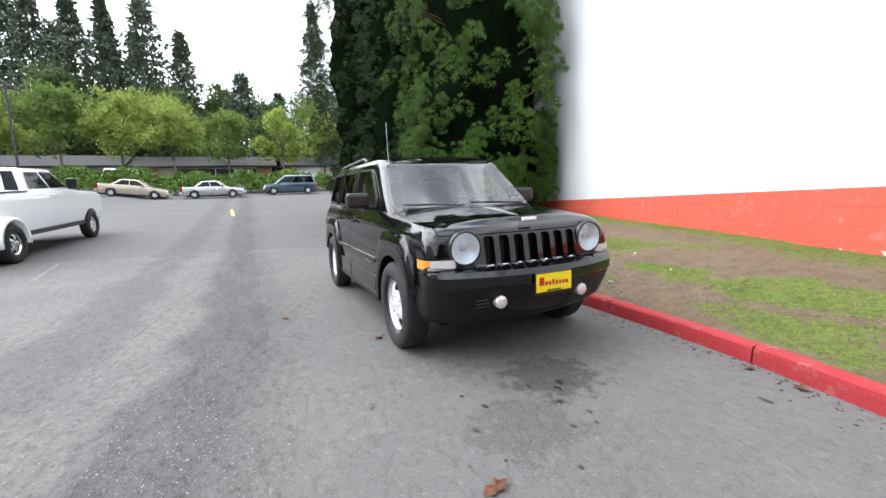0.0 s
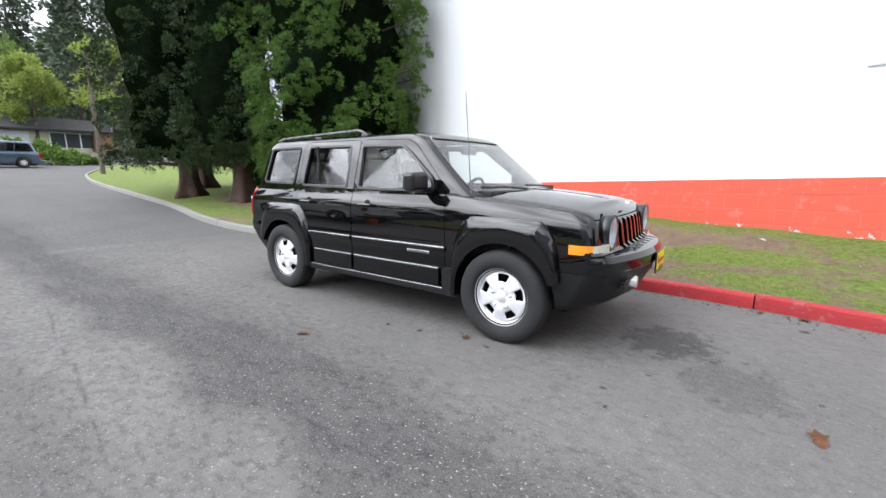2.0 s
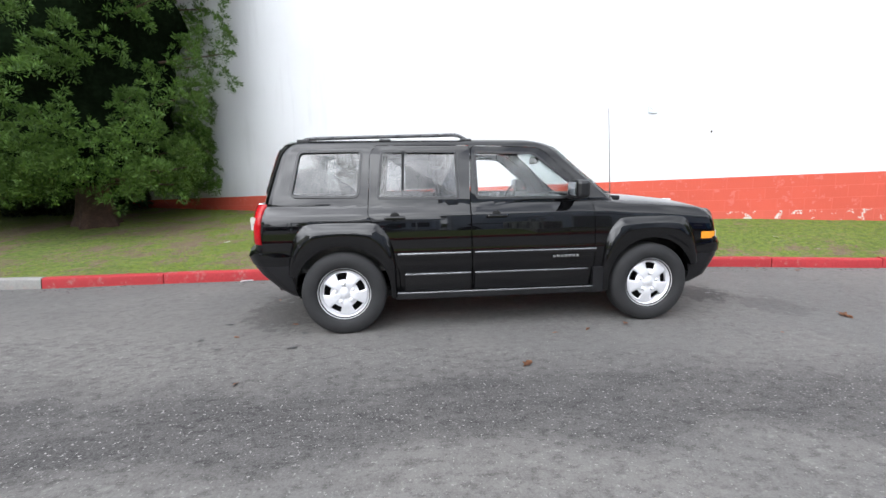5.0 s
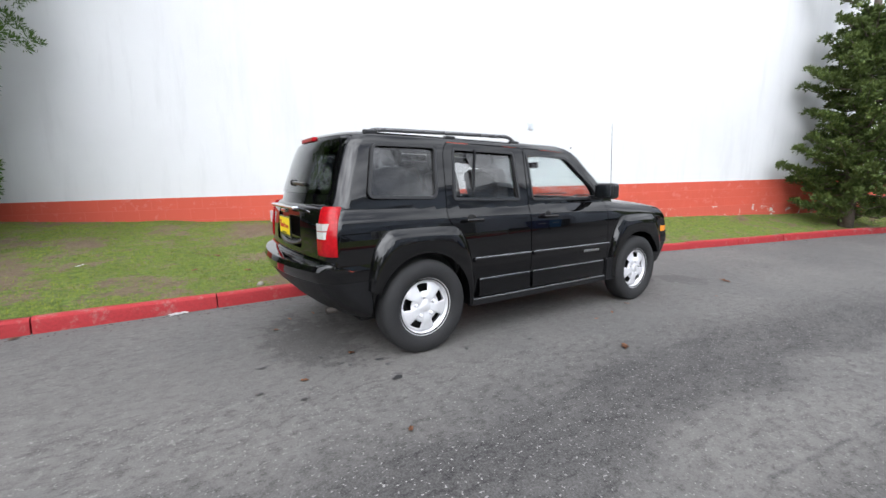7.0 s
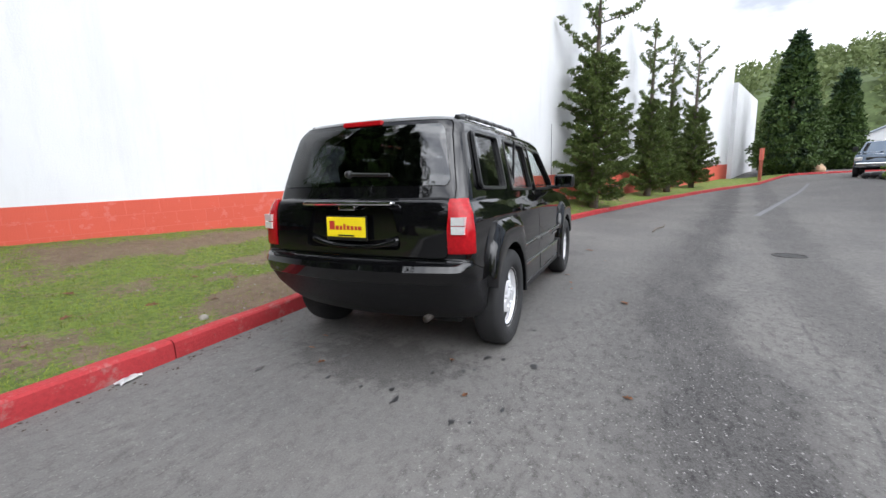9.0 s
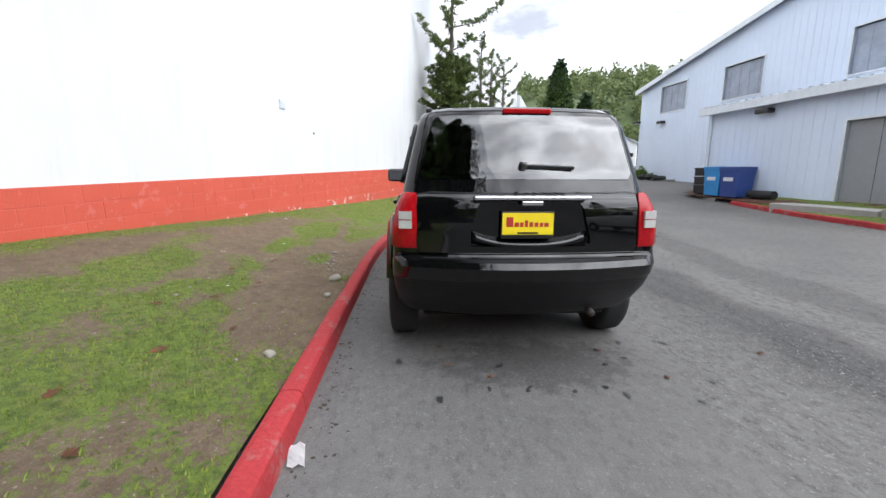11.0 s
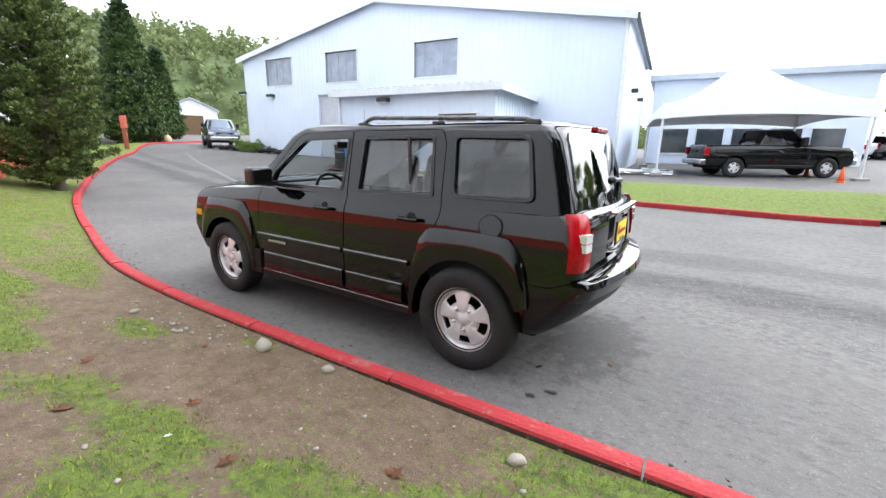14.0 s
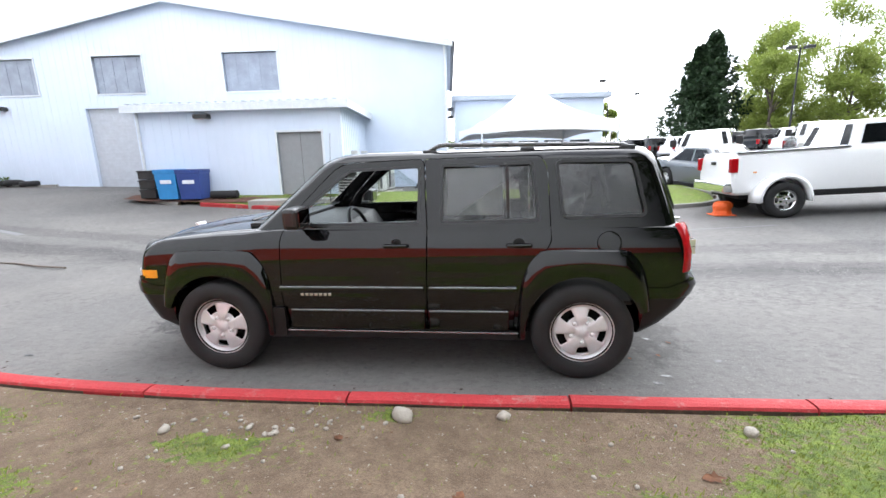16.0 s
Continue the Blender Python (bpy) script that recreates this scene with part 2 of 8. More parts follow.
def make_lawn():
    m, n, l, b = nodes_of("worn_lawn_soil")
    v = coords(n, l, "Position")
    at = n.new("ShaderNodeAttribute")
    at.attribute_name = "cover"
    fine = noise_fac(n, l, v, 24.0, 4, 0.7)
    mid = noise_fac(n, l, v, 3.0, 4, 0.6)
    grain = noise_fac(n, l, v, 70.0, 6, 0.8)
    crumbs = noise_fac(n, l, v, 38.0, 2, 0.6, 0.66, 0.72)
    edge = n.new("ShaderNodeMath")
    edge.operation = "MULTIPLY_ADD"
    edge.inputs[1].default_value, edge.inputs[2].default_value = 0.85, -0.42
    l.new(fine, edge.inputs[0])
    add = n.new("ShaderNodeMath")
    add.operation = "ADD"
    l.new(at.outputs["Fac"], add.inputs[0])
    l.new(edge.outputs["Value"], add.inputs[1])
    cover = n.new("ShaderNodeMapRange")
    cover.inputs["From Min"].default_value, cover.inputs["From Max"].default_value = 0.42, 0.72
    l.new(add.outputs["Value"], cover.inputs["Value"])
    soil = blend(n, l, mid, (0.190, 0.130, 0.084), (0.275, 0.196, 0.130))
    soil = blend(n, l, noise_fac(n, l, v, 9.0, 6, 0.75, 0.45, 0.65), soil, (0.125, 0.083, 0.050))
    soil = blend(n, l, grain, soil, (0.122, 0.084, 0.054))
    soil = blend(n, l, crumbs, soil, (0.33, 0.29, 0.24))
    grass = blend(n, l, fine, (0.084, 0.148, 0.014), (0.178, 0.232, 0.032))
    straw = noise_fac(n, l, v, 5.0, 6, 0.75, 0.50, 0.68)
    grass = blend(n, l, straw, grass, (0.185, 0.165, 0.065))
    grass = blend(n, l, noise_fac(n, l, v, 15.0, 5, 0.7, 0.46, 0.64), grass, (0.058, 0.092, 0.012))
    l.new(blend(n, l, cover.outputs["Result"], soil, grass), b.inputs["Base Color"])
    b.inputs["Roughness"].default_value = 0.95
    bumped(n, l, b, grain, 0.8, 0.014)
    return m


def make_kerb_paint(name, c):
    m, n, l, b = nodes_of(name)
    v = coords(n, l, "Position")
    worn = noise_fac(n, l, v, 6.0, 7, 0.75, 0.55, 0.76)
    fine = noise_fac(n, l, v, 45.0, 4, 0.7)
    rnd = n.new("ShaderNodeObjectInfo")
    tint = blend(n, l, rnd.outputs["Random"], tuple(x * 0.86 for x in c), tuple(min(1, x * 1.1) for x in c))
    col = blend(n, l, fine, tint, tuple(x * 0.82 for x in c))
    col = blend(n, l, worn, col, (0.27, 0.19, 0.17))
    l.new(col, b.inputs["Base Color"])
    b.inputs["Roughness"].default_value = 0.75
    b.inputs["Specular IOR Level"].default_value = 0.3
    bumped(n, l, b, fine, 0.5, 0.005)
    return m


def make_wall_paint(name, c, rough=0.7, streaks=0.86):
    m, n, l, b = nodes_of(name)
    v = coords(n, l, "Position")
    streak = coords(n, l, "Position", (1.0, 1.0, 0.12))
    big = noise_fac(n, l, v, 0.6, 4, 0.6)
    drip = noise_fac(n, l, streak, 3.0, 5, 0.7, 0.5, 0.8)
    fine = noise_fac(n, l, v, 50.0, 3, 0.6)
    col = blend(n, l, big, c, tuple(x * 0.94 for x in c))
    col = blend(n, l, drip, col, tuple(x * streaks for x in c))
    l.new(col, b.inputs["Base Color"])
    b.inputs["Roughness"].default_value = rough
    bumped(n, l, b, fine, 0.25, 0.004)
    return m


def make_leaf(name, a, bcol, thin=0.0):
    m, n, l, b = nodes_of(name)
    g = n.new("ShaderNodeNewGeometry")
    drift = noise_fac(n, l, g.outputs["Position"], 1.6, 2, 0.5, 0.38, 0.62)
    col = blend(n, l, g.outputs["Random Per Island"], a, bcol)
    col = blend(n, l, drift, col, tuple((p + q) * 0.5 * 0.78 for p, q in zip(a, bcol)))
    l.new(col, b.inputs["Base Color"])
    b.inputs["Roughness"].default_value = 0.6
    b.inputs["Specular IOR Level"].default_value = 0.25
    if thin:
        out = n["Material Output"]
        tr = n.new("ShaderNodeBsdfTranslucent")
        l.new(col, tr.inputs["Color"])
        mx = n.new("ShaderNodeMixShader")
        mx.inputs["Fac"].default_value = thin
        l.new(b.outputs["BSDF"], mx.inputs[1])
        l.new(tr.outputs["BSDF"], mx.inputs[2])
        l.new(mx.outputs["Shader"], out.inputs["Surface"])
    return m


ASPHALT, LAWN = make_asphalt(), make_lawn()
RED_KERB, GREY_KERB = make_kerb_paint("red_kerb_paint", (0.34, 0.028, 0.032)), make_kerb_paint("bare_kerb_concrete", (0.24, 0.235, 0.22))
WHITE_WALL, RED_WALL = make_wall_paint("white_block_paint", (0.64, 0.645, 0.655)), make_wall_paint("red_block_paint", (0.56, 0.098, 0.062))
BLUE_METAL = make_wall_paint("pale_blue_siding", (0.62, 0.70, 0.82), 0.5, 0.95)
CONCRETE = plain("concrete", (0.30, 0.29, 0.27), 0.85, bump=0.3, kind="Position")
BARK = plain("red_brown_bark", (0.075, 0.045, 0.032), 0.95, vary=0.35, scale=9, fine=40, bump=0.9)
BARK_GREY = plain("grey_bark", (0.13, 0.105, 0.085), 0.95, vary=0.3, scale=9, fine=40, bump=0.9)
LEAF_SEQ = make_leaf("sequoia_foliage", (0.020, 0.054, 0.010), (0.118, 0.215, 0.032))
# sequoia foliage again, darkened to put the rear trees' shade into the leaf
LEAF_SEQ_SHADED = make_leaf("dark_sequoia_foliage", (0.012, 0.028, 0.008), (0.040, 0.070, 0.018))
LEAF_YEW = make_leaf("spruce_foliage", (0.036, 0.066, 0.016), (0.150, 0.195, 0.052))
LEAF_CON = make_leaf("dark_conifer_foliage", (0.016, 0.036, 0.018), (0.045, 0.080, 0.034))
# distance haze is mixed into the next two leaf colours
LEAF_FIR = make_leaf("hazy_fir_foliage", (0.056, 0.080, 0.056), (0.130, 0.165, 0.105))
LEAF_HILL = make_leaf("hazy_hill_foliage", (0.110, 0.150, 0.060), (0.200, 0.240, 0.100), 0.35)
LEAF_CYP = make_leaf("cypress_foliage", (0.030, 0.060, 0.012), (0.060, 0.100, 0.022))
LEAF_SPR = make_leaf("spring_foliage", (0.190, 0.260, 0.045), (0.340, 0.400, 0.110), 0.45)
LEAF_MID = make_leaf("broadleaf_foliage", (0.110, 0.175, 0.040), (0.20, 0.28, 0.075), 0.40)
LEAF_WOOD = make_leaf("dark_wood_foliage", (0.075, 0.120, 0.045), (0.150, 0.205, 0.080), 0.35)
HEDGE_LEAF = make_leaf("hedge_foliage", (0.075, 0.145, 0.022), (0.16, 0.26, 0.05))
GRASS_BLADE = make_leaf("grass_blades", (0.092, 0.158, 0.014), (0.285, 0.320, 0.046))
# near black without gloss: shade inside the crowns put into the colour
CROWN_SHADE = plain("dense_inner_foliage", (0.005, 0.009, 0.004), 0.95, vary=0.5, scale=3, bump=1.0, fine=14)
CROWN_SHADE.node_tree.nodes["Principled BSDF"].inputs["Specular IOR Level"].default_value = 0.0


def make_block_paint(name, c, bare):
    """Painted block with the paint flaked off low down."""
    m, n, l, b = nodes_of(name)
    v = coords(n, l, "Position")
    big = noise_fac(n, l, v, 0.9, 4, 0.6)
    fine = noise_fac(n, l, v, 60.0, 4, 0.7)
    flake = noise_fac(n, l, v, 5.5, 7, 0.7, 0.585, 0.605)
    rnd = n.new("ShaderNodeObjectInfo")
    col = blend(n, l, big, c, tuple(x * 0.90 for x in c))
    col = blend(n, l, rnd.outputs["Random"], col, tuple(x * 0.93 for x in c))
    col = blend(n, l, flake, col, bare)
    l.new(col, b.inputs["Base Color"])
    b.inputs["Roughness"].default_value = 0.8
    b.inputs["Specular IOR Level"].default_value = 0.25
    bumped(n, l, b, fine, 0.4, 0.005)
    return m


RED_BLOCK = make_block_paint("red_block_paint_face", (0.56, 0.098, 0.062), (0.55, 0.13, 0.10))
RED_FLAKED = make_block_paint("flaking_red_block", (0.55, 0.105, 0.070), (0.55, 0.52, 0.48))


# ---- mesh helpers ----
def mesh_of(name, bm, *mats, smooth=False):
    me = bpy.data.meshes.new(name)
    bm.to_mesh(me)
    bm.free()
    for m in mats:
        me.materials.append(m)
    if smooth:
        me.polygons.foreach_set("use_smooth", [True] * len(me.polygons))
    return me


def part(name, bm, material, parent, label="", smooth=False):
    mats = material if isinstance(material, (list, tuple)) else [material]
    ob = new(name, mesh_of(name, bm, *mats, smooth=smooth))
    ob.parent = parent
    if label:
        tagged(ob, label)
    return ob


def thing(name, at, label, category, group="", kind="", rz=0.0):
    ob = new(name)
    ob.matrix_world = pose(*at, rz=rz)
    return tagged(ob, label, category, group, kind)


def bm_new():
    return bmesh.new()


def add_box(bm, x0, x1, y0, y1, z0, z1, bevel=0.0, m=None):
    r = bmesh.ops.create_cube(bm, size=1.0)
    vs = r["verts"]
    bmesh.ops.scale(bm, vec=(x1 - x0, y1 - y0, z1 - z0), verts=vs)
    bmesh.ops.translate(bm, vec=((x0 + x1) / 2, (y0 + y1) / 2, (z0 + z1) / 2), verts=vs)
    if bevel:
        es = list({e for v in vs for e in v.link_edges})
        made = bmesh.ops.bevel(bm, geom=es, offset=bevel, segments=2, affect="EDGES", profile=0.5)
        vs = list({v for f in made["faces"] for v in f.verts} | {v for v in vs if v.is_valid})
    if m is not None:
        bmesh.ops.transform(bm, matrix=m, verts=vs)
    return vs


def box(x0, x1, y0, y1, z0, z1, bevel=0.0, m=None):
    bm = bm_new()
    add_box(bm, x0, x1, y0, y1, z0, z1, bevel, m)
    return bm


def add_tube(bm, a, b, r0, r1=None, sides=12, cap=True):
    """A tapered round bar from a to b."""
    a, b = Vector(a), Vector(b)
    r1 = r0 if r1 is None else r1
    q = (b - a).to_track_quat("Z", "Y")
    rings = []
    for c, r in ((a, r0), (b, r1)):
        rings.append([bm.verts.new(c + q @ Vector((r * math.cos(2 * math.pi * i / sides), r * math.sin(2 * math.pi * i / sides), 0))) for i in range(sides)])
    for i in range(sides):
        bm.faces.new((rings[0][i], rings[0][(i + 1) % sides], rings[1][(i + 1) % sides], rings[1][i]))
    if cap:
        bm.faces.new(rings[0][::-1])
        bm.faces.new(rings[1])
    return bm


def tube(a, b, r0, r1=None, sides=12):
    return add_tube(bm_new(), a, b, r0, r1, sides)


def add_pipe(bm, pts, r, sides=8):
    for a, b in zip(pts, pts[1:]):
        add_tube(bm, a, b, r, r, sides)
    return bm


def extrude_poly(pts, depth, axis="y", at=0.0):
    """A prism: polygon in the plane across axis (x, z for y; y, z for x; x, y for z), from at to at + depth."""
    bm = bm_new()
    def v3(p, d):
        return {"y": (p[0], d, p[1]), "x": (d, p[0], p[1]), "z": (p[0], p[1], d)}[axis]
    lo = [bm.verts.new(v3(p, at)) for p in pts]
    hi = [bm.verts.new(v3(p, at + depth)) for p in pts]
    bm.faces.new(lo)
    bm.faces.new(hi[::-1])
    k = len(pts)
    for i in range(k):
        bm.faces.new((lo[i], hi[i], hi[(i + 1) % k], lo[(i + 1) % k]))
    bmesh.ops.recalc_face_normals(bm, faces=bm.faces)
    return bm


def loft(rings, closed=True, caps=True):
    """Skin over rings of points, each with the same count."""
    bm = bm_new()
    rows = [[bm.verts.new(p) for p in ring] for ring in rings]
    k = len(rows[0])
    for a, b in zip(rows, rows[1:]):
        for i in range(k if closed else k - 1):
            j = (i + 1) % k
            bm.faces.new((a[i], a[j], b[j], b[i]))
    if caps and closed:
        bm.faces.new(rows[0][::-1])
        bm.faces.new(rows[-1])
    bmesh.ops.recalc_face_normals(bm, faces=bm.faces)
    return bm


def lathe(profile, sides=32, axis="y", caps=True):
    """Turned form: profile of (distance along axis, radius)."""
    rings = []
    for d, r in profile:
        ring = []
        for i in range(sides):
            a = 2 * math.pi * i / sides
            c, s = r * math.cos(a), r * math.sin(a)
            ring.append({"y": (c, d, s), "z": (c, s, d), "x": (d, c, s)}[axis])
        rings.append(ring)
    return loft(rings, True, caps)


def smooth_step(a, b, x):
    t = min(1.0, max(0.0, (x - a) / (b - a)))
    return t * t * (3 - 2 * t)


def bend(pts, n=8):
    """Catmull-Rom curve through plan points, n steps a span."""
    out = []
    p = [Vector(pts[0]) * 2 - Vector(pts[1])] + [Vector(q) for q in pts] + [Vector(pts[-1]) * 2 - Vector(pts[-2])]
    for i in range(1, len(p) - 2):
        for k in range(n):
            t = k / n
            a, b, c, d = p[i - 1], p[i], p[i + 1], p[i + 2]
            out.append(0.5 * ((2 * b) + (c - a) * t + (2 * a - 5 * b + 4 * c - d) * t * t + (3 * b - a - 3 * c + d) * t ** 3))
    out.append(p[-2])
    return out


def spaced(pts, step):
    """The same line with points every step metres."""
    out, left = [Vector(pts[0])], step
    for a, b in zip(pts, pts[1:]):
        a, b = Vector(a), Vector(b)
        d = (b - a).length
        while d >= left and d > 1e-9:
            a = a + (b - a) * (left / d)
            out.append(a.copy())
            d, left = (b - a).length, step
        left -= d
    return out


# ---- lie of the land ----
def soft_rise(x, start, slope):
    return slope * math.log1p(math.exp((x - start) / 1.5)) * 1.5


def land(x, y):
    """Height of the paved ground; the parked car stands on the level stretch at 0."""
    z = soft_rise(-x, 6.5, 0.052) if x > -60 else soft_rise(60, 6.5, 0.052) + (-60 - x) * 0.01
    z += soft_rise(x, 7.0, 0.036) if x < 60 else soft_rise(60, 7.0, 0.036)
    z += 0.85 * smooth_step(45.0, 54.0, -x)
    s = min(60, max(0, -y - 8.3))
    z += 0.30 * smooth_step(0, 3.0, s) + 0.016 * s
    return z


WALL_Y0, WALL_S = 4.48, math.tan(radians(-19.5))


def wall_y(x):
    return WALL_Y0 + WALL_S * x


# ---- ground ----
def grid_axis(inner, step, outer, grow):
    a = [0.0]
    while a[-1] < outer:
        a.append(a[-1] + (step if a[-1] < inner else max(step, (a[-1] - inner) * grow + step)))
    return [-v for v in a[:0:-1]] + a


def height_sheet(name, xs, ys, fn, material, skip=None):
    bm = bm_new()
    grid = {}
    for i, x in enumerate(xs):
        for j, y in enumerate(ys):
            grid[i, j] = bm.verts.new((x, y, fn(x, y)))
    for i in range(len(xs) - 1):
        for j in range(len(ys) - 1):
            if skip and skip((xs[i] + xs[i + 1]) / 2, (ys[j] + ys[j + 1]) / 2):
                continue
            bm.faces.new((grid[i, j], grid[i + 1, j], grid[i + 1, j + 1], grid[i, j + 1]))
    return new(name, mesh_of(name, bm, material, smooth=True))


ground = height_sheet("ground", grid_axis(20, 0.5, 900, 0.25), grid_axis(20, 0.5, 900, 0.25), land, ASPHALT)
tagged(ground, "grey worn asphalt drive and car park", "asphalt ground", kind="structure")

# kerb lines in plan (road edge)
NORTH_RED = bend([(-5.15, 1.08), (-4.0, 1.165), (-2.0, 1.222), (0.0, 1.255), (1.3, 1.26), (2.6, 1.19), (3.6, 1.02), (5.0, 0.70), (7.5, 0.10), (10.0, -0.65), (14.0, -2.2), (17.0, -3.5), (21.5, -5.6), (26.0, -8.0), (29.5, -9.9), (32.3, -12.2), (34.0, -15.5), (35.0, -19.0)], 10)
NORTH_GREY = bend([(-5.15, 1.08), (-6.2, 1.08), (-8.0, 1.25), (-11.0, 1.80), (-15.0, 2.15), (-20.0, 2.55), (-23.5, 3.10), (-27.5, 4.10), (-31.8, 5.70), (-36.0, 7.40), (-42.0, 10.0)], 10)


# tufts of turf left on the trodden soil: x, y, half length, half width, thickness
TUFTS = ((-2.10, 2.20, 0.50, 0.36, 1.0), (-2.65, 1.95, 0.45, 0.36, 1.0), (-1.55, 2.22, 0.50, 0.22, 0.9), (-1.35, 2.66, 0.42, 0.24, 0.85), (-0.90, 2.66, 0.34, 0.18, 0.85), (-0.65, 2.40, 0.38, 0.17, 0.95),
         (-0.05, 2.46, 0.28, 0.13, 0.85), (0.20, 2.62, 0.22, 0.20, 0.6), (1.15, 2.50, 0.55, 0.16, 0.95), (1.60, 2.32, 0.40, 0.18, 0.7), (0.70, 1.90, 0.30, 0.13, 0.95), (2.60, 2.35, 0.90, 0.32, 0.9),
         (2.35, 1.75, 0.45, 0.16, 0.65), (3.20, 1.65, 0.70, 0.36, 0.85), (-0.50, 3.25, 1.10, 0.40, 0.85), (-1.60, 3.35, 0.90, 0.50, 0.9), (0.75, 3.45, 0.60, 0.18, 0.6), (-0.07, 1.49, 0.12, 0.07, 1.0), (-2.75, 2.75, 0.40, 0.30, 0.8))


def grass_cover(x, y):
    """How thickly grass grows: 0 bare trodden soil, 1 full turf."""
    if y < -6:
        return 0.95
    if x < -7.5:
        d = 1 - smooth_step(0.7, 1.7, math.hypot(x + 9.5, (y - 3.5) * 1.3) + 0.8 * noise.noise(Vector((x * 1.1, y * 1.4, 6.0))))
        d = max(d, 0.8 * (1 - smooth_step(0.8, 2.0, math.hypot(x + 6.9, (y - 4.4) * 1.3))))
        return 0.95 - 0.85 * max(0, d)
    n1 = noise.noise(Vector((x * 0.75 + 3.1, y * 1.05, 0.3)))
    n2 = noise.noise(Vector((x * 2.3, y * 2.6, 4.4)))
    n3 = noise.noise(Vector((x * 5.1, y * 5.6, 9.2)))
    n4 = noise.noise(Vector((x * 11.0, y * 12.0, 2.2)))
    rough = n2 * 0.32 + n3 * 0.30 + n4 * 0.22
    loose = min(1.0, max(0.0, 0.5 + 1.7 * (n1 * 0.50 + n2 * 0.36 + n3 * 0.44 + n4 * 0.30 + 0.28 - 0.17 * (1 - smooth_step(-2.6, -1.4, x)))))
    worn = smooth_step(-2.4, -1.6, x) * (1 - smooth_step(2.9, 3.8, x))
    if not worn:
        return loose
    turf = 0.16 + 0.16 * n2 + 0.12 * n3
    for px, py, rx, ry, a in TUFTS:
        d = math.hypot((x - px) / rx, (y - py) / ry) + rough * 0.9
        if d < 1.25:
            turf = max(turf, a * (1 - smooth_step(0.70, 1.25, d)))
    turf = max(turf, 0.75 * (1 - smooth_step(0.15, 0.55, wall_y(x) - y + 0.4 * rough)))
    return min(1.0, max(0.0, loose + (turf - loose) * worn))


def ribbon_lawn(name, edge, inner_of, steps, fn, material, label, back=0.10):
    """A lawn between a kerb line and an inner edge."""
    bm = bm_new()
    rows = []
    for p in edge:
        q = inner_of(p)
        row = []
        for k in range(steps + 1):
            c = Vector((p[0], p[1])).lerp(Vector(q), k / steps)
            row.append(bm.verts.new((c.x, c.y, fn(c.x, c.y, k / steps))))
        rows.append(row)
    for a, b in zip(rows, rows[1:]):
        for k in range(steps):
            bm.faces.new((a[k], a[k + 1], b[k + 1], b[k]))
    bmesh.ops.recalc_face_normals(bm, faces=bm.faces)
    for fc in bm.faces:
        if fc.normal.z < 0:
            fc.normal_flip()
    me = mesh_of(name, bm, material, smooth=True)
    at = me.attributes.new("cover", "FLOAT", "POINT")
    at.data.foreach_set("value", [grass_cover(v.co.x, v.co.y) for v in me.vertices])
    return tagged(new(name, me), label, "lawn", kind="structure")


KERB_BACK = plain("earth_stained_concrete", (0.085, 0.060, 0.040), 0.95, vary=0.4, scale=12, fine=70, bump=0.6, kind="Position")
KERB_H, KERB_W = 0.130, 0.130


def kerb_stones(name, line, length, material, label, height=KERB_H, width=KERB_W, side=1.0):
    """Cast kerb lengths along a line, each a piece of its own with worn round edges."""
    owner = thing(name, (0, 0, 0), label, "kerb", kind="structure")
    fine = spaced(line, length / 6)
    rng = random.Random(7)
    for s in range(0, len(fine) - 6, 6):
        pts = fine[s:s + 7]
        lift, tilt = rng.uniform(-0.008, 0.010), rng.uniform(-0.012, 0.012)
        rings = []
        for i, p in enumerate(pts):
            d = (pts[min(i + 1, 6)] - pts[max(i - 1, 0)]).normalized()
            nrm = Vector((-d.y, d.x)) * side
            gap = d * (0.006 if i == 0 else -0.006 if i == 6 else 0)
            z0 = land(p.x, p.y)
            wob = 0.006 * noise.noise(Vector((p.x * 3, p.y * 3, 1.7)))
            ring = []
            for u, w in ((0.0, -0.08), (0.006, 0.6), (0.012, 0.86), (0.028, 0.97), (0.055, 1.0), (width * 0.75, 1.0), (width * 0.93, 0.96), (width, 0.84), (width, -0.6)):
                c = p + nrm * (u + tilt * 0.3 + wob * 0.5) + gap
                ring.append((c.x, c.y, z0 + w * height + (lift + wob) * (w > 0)))
            rings.append(ring)
        stone = part("kerb_stone", loft(rings), [material, KERB_BACK], owner)
        for q in stone.data.polygons:
            mid = Vector((q.center.x, q.center.y)) - pts[3]
            if abs(q.normal.z) < 0.5 and mid.dot(nrm) > width * 0.8:
                q.material_index = 1
    return owner


def lawn_z(x, y, u):
    """Lawn north of the drive: worn low behind the kerb, rising to the wall."""
    d = min(1.0, max(0.0, u))
    bumps = 0.02 * noise.noise(Vector((x * 1.3, y * 1.3, 0))) + 0.008 * noise.noise(Vector((x * 5, y * 5, 3)))
    return land(x, y) + 0.092 + 0.025 * (1 - smooth_step(-3.0, -2.2, x)) + (0.44 - 0.012 * max(0, x)) * d ** 1.15 * (1 if x < 9 else max(0.35, 1 - (x - 9) * 0.05)) + bumps * smooth_step(0, 0.15, d)


def wall_foot(p):
    x = p[0] + 0.25 + 0.35 * max(0.0, p[0] - 26)
    return (x, wall_y(x) + 0.05)


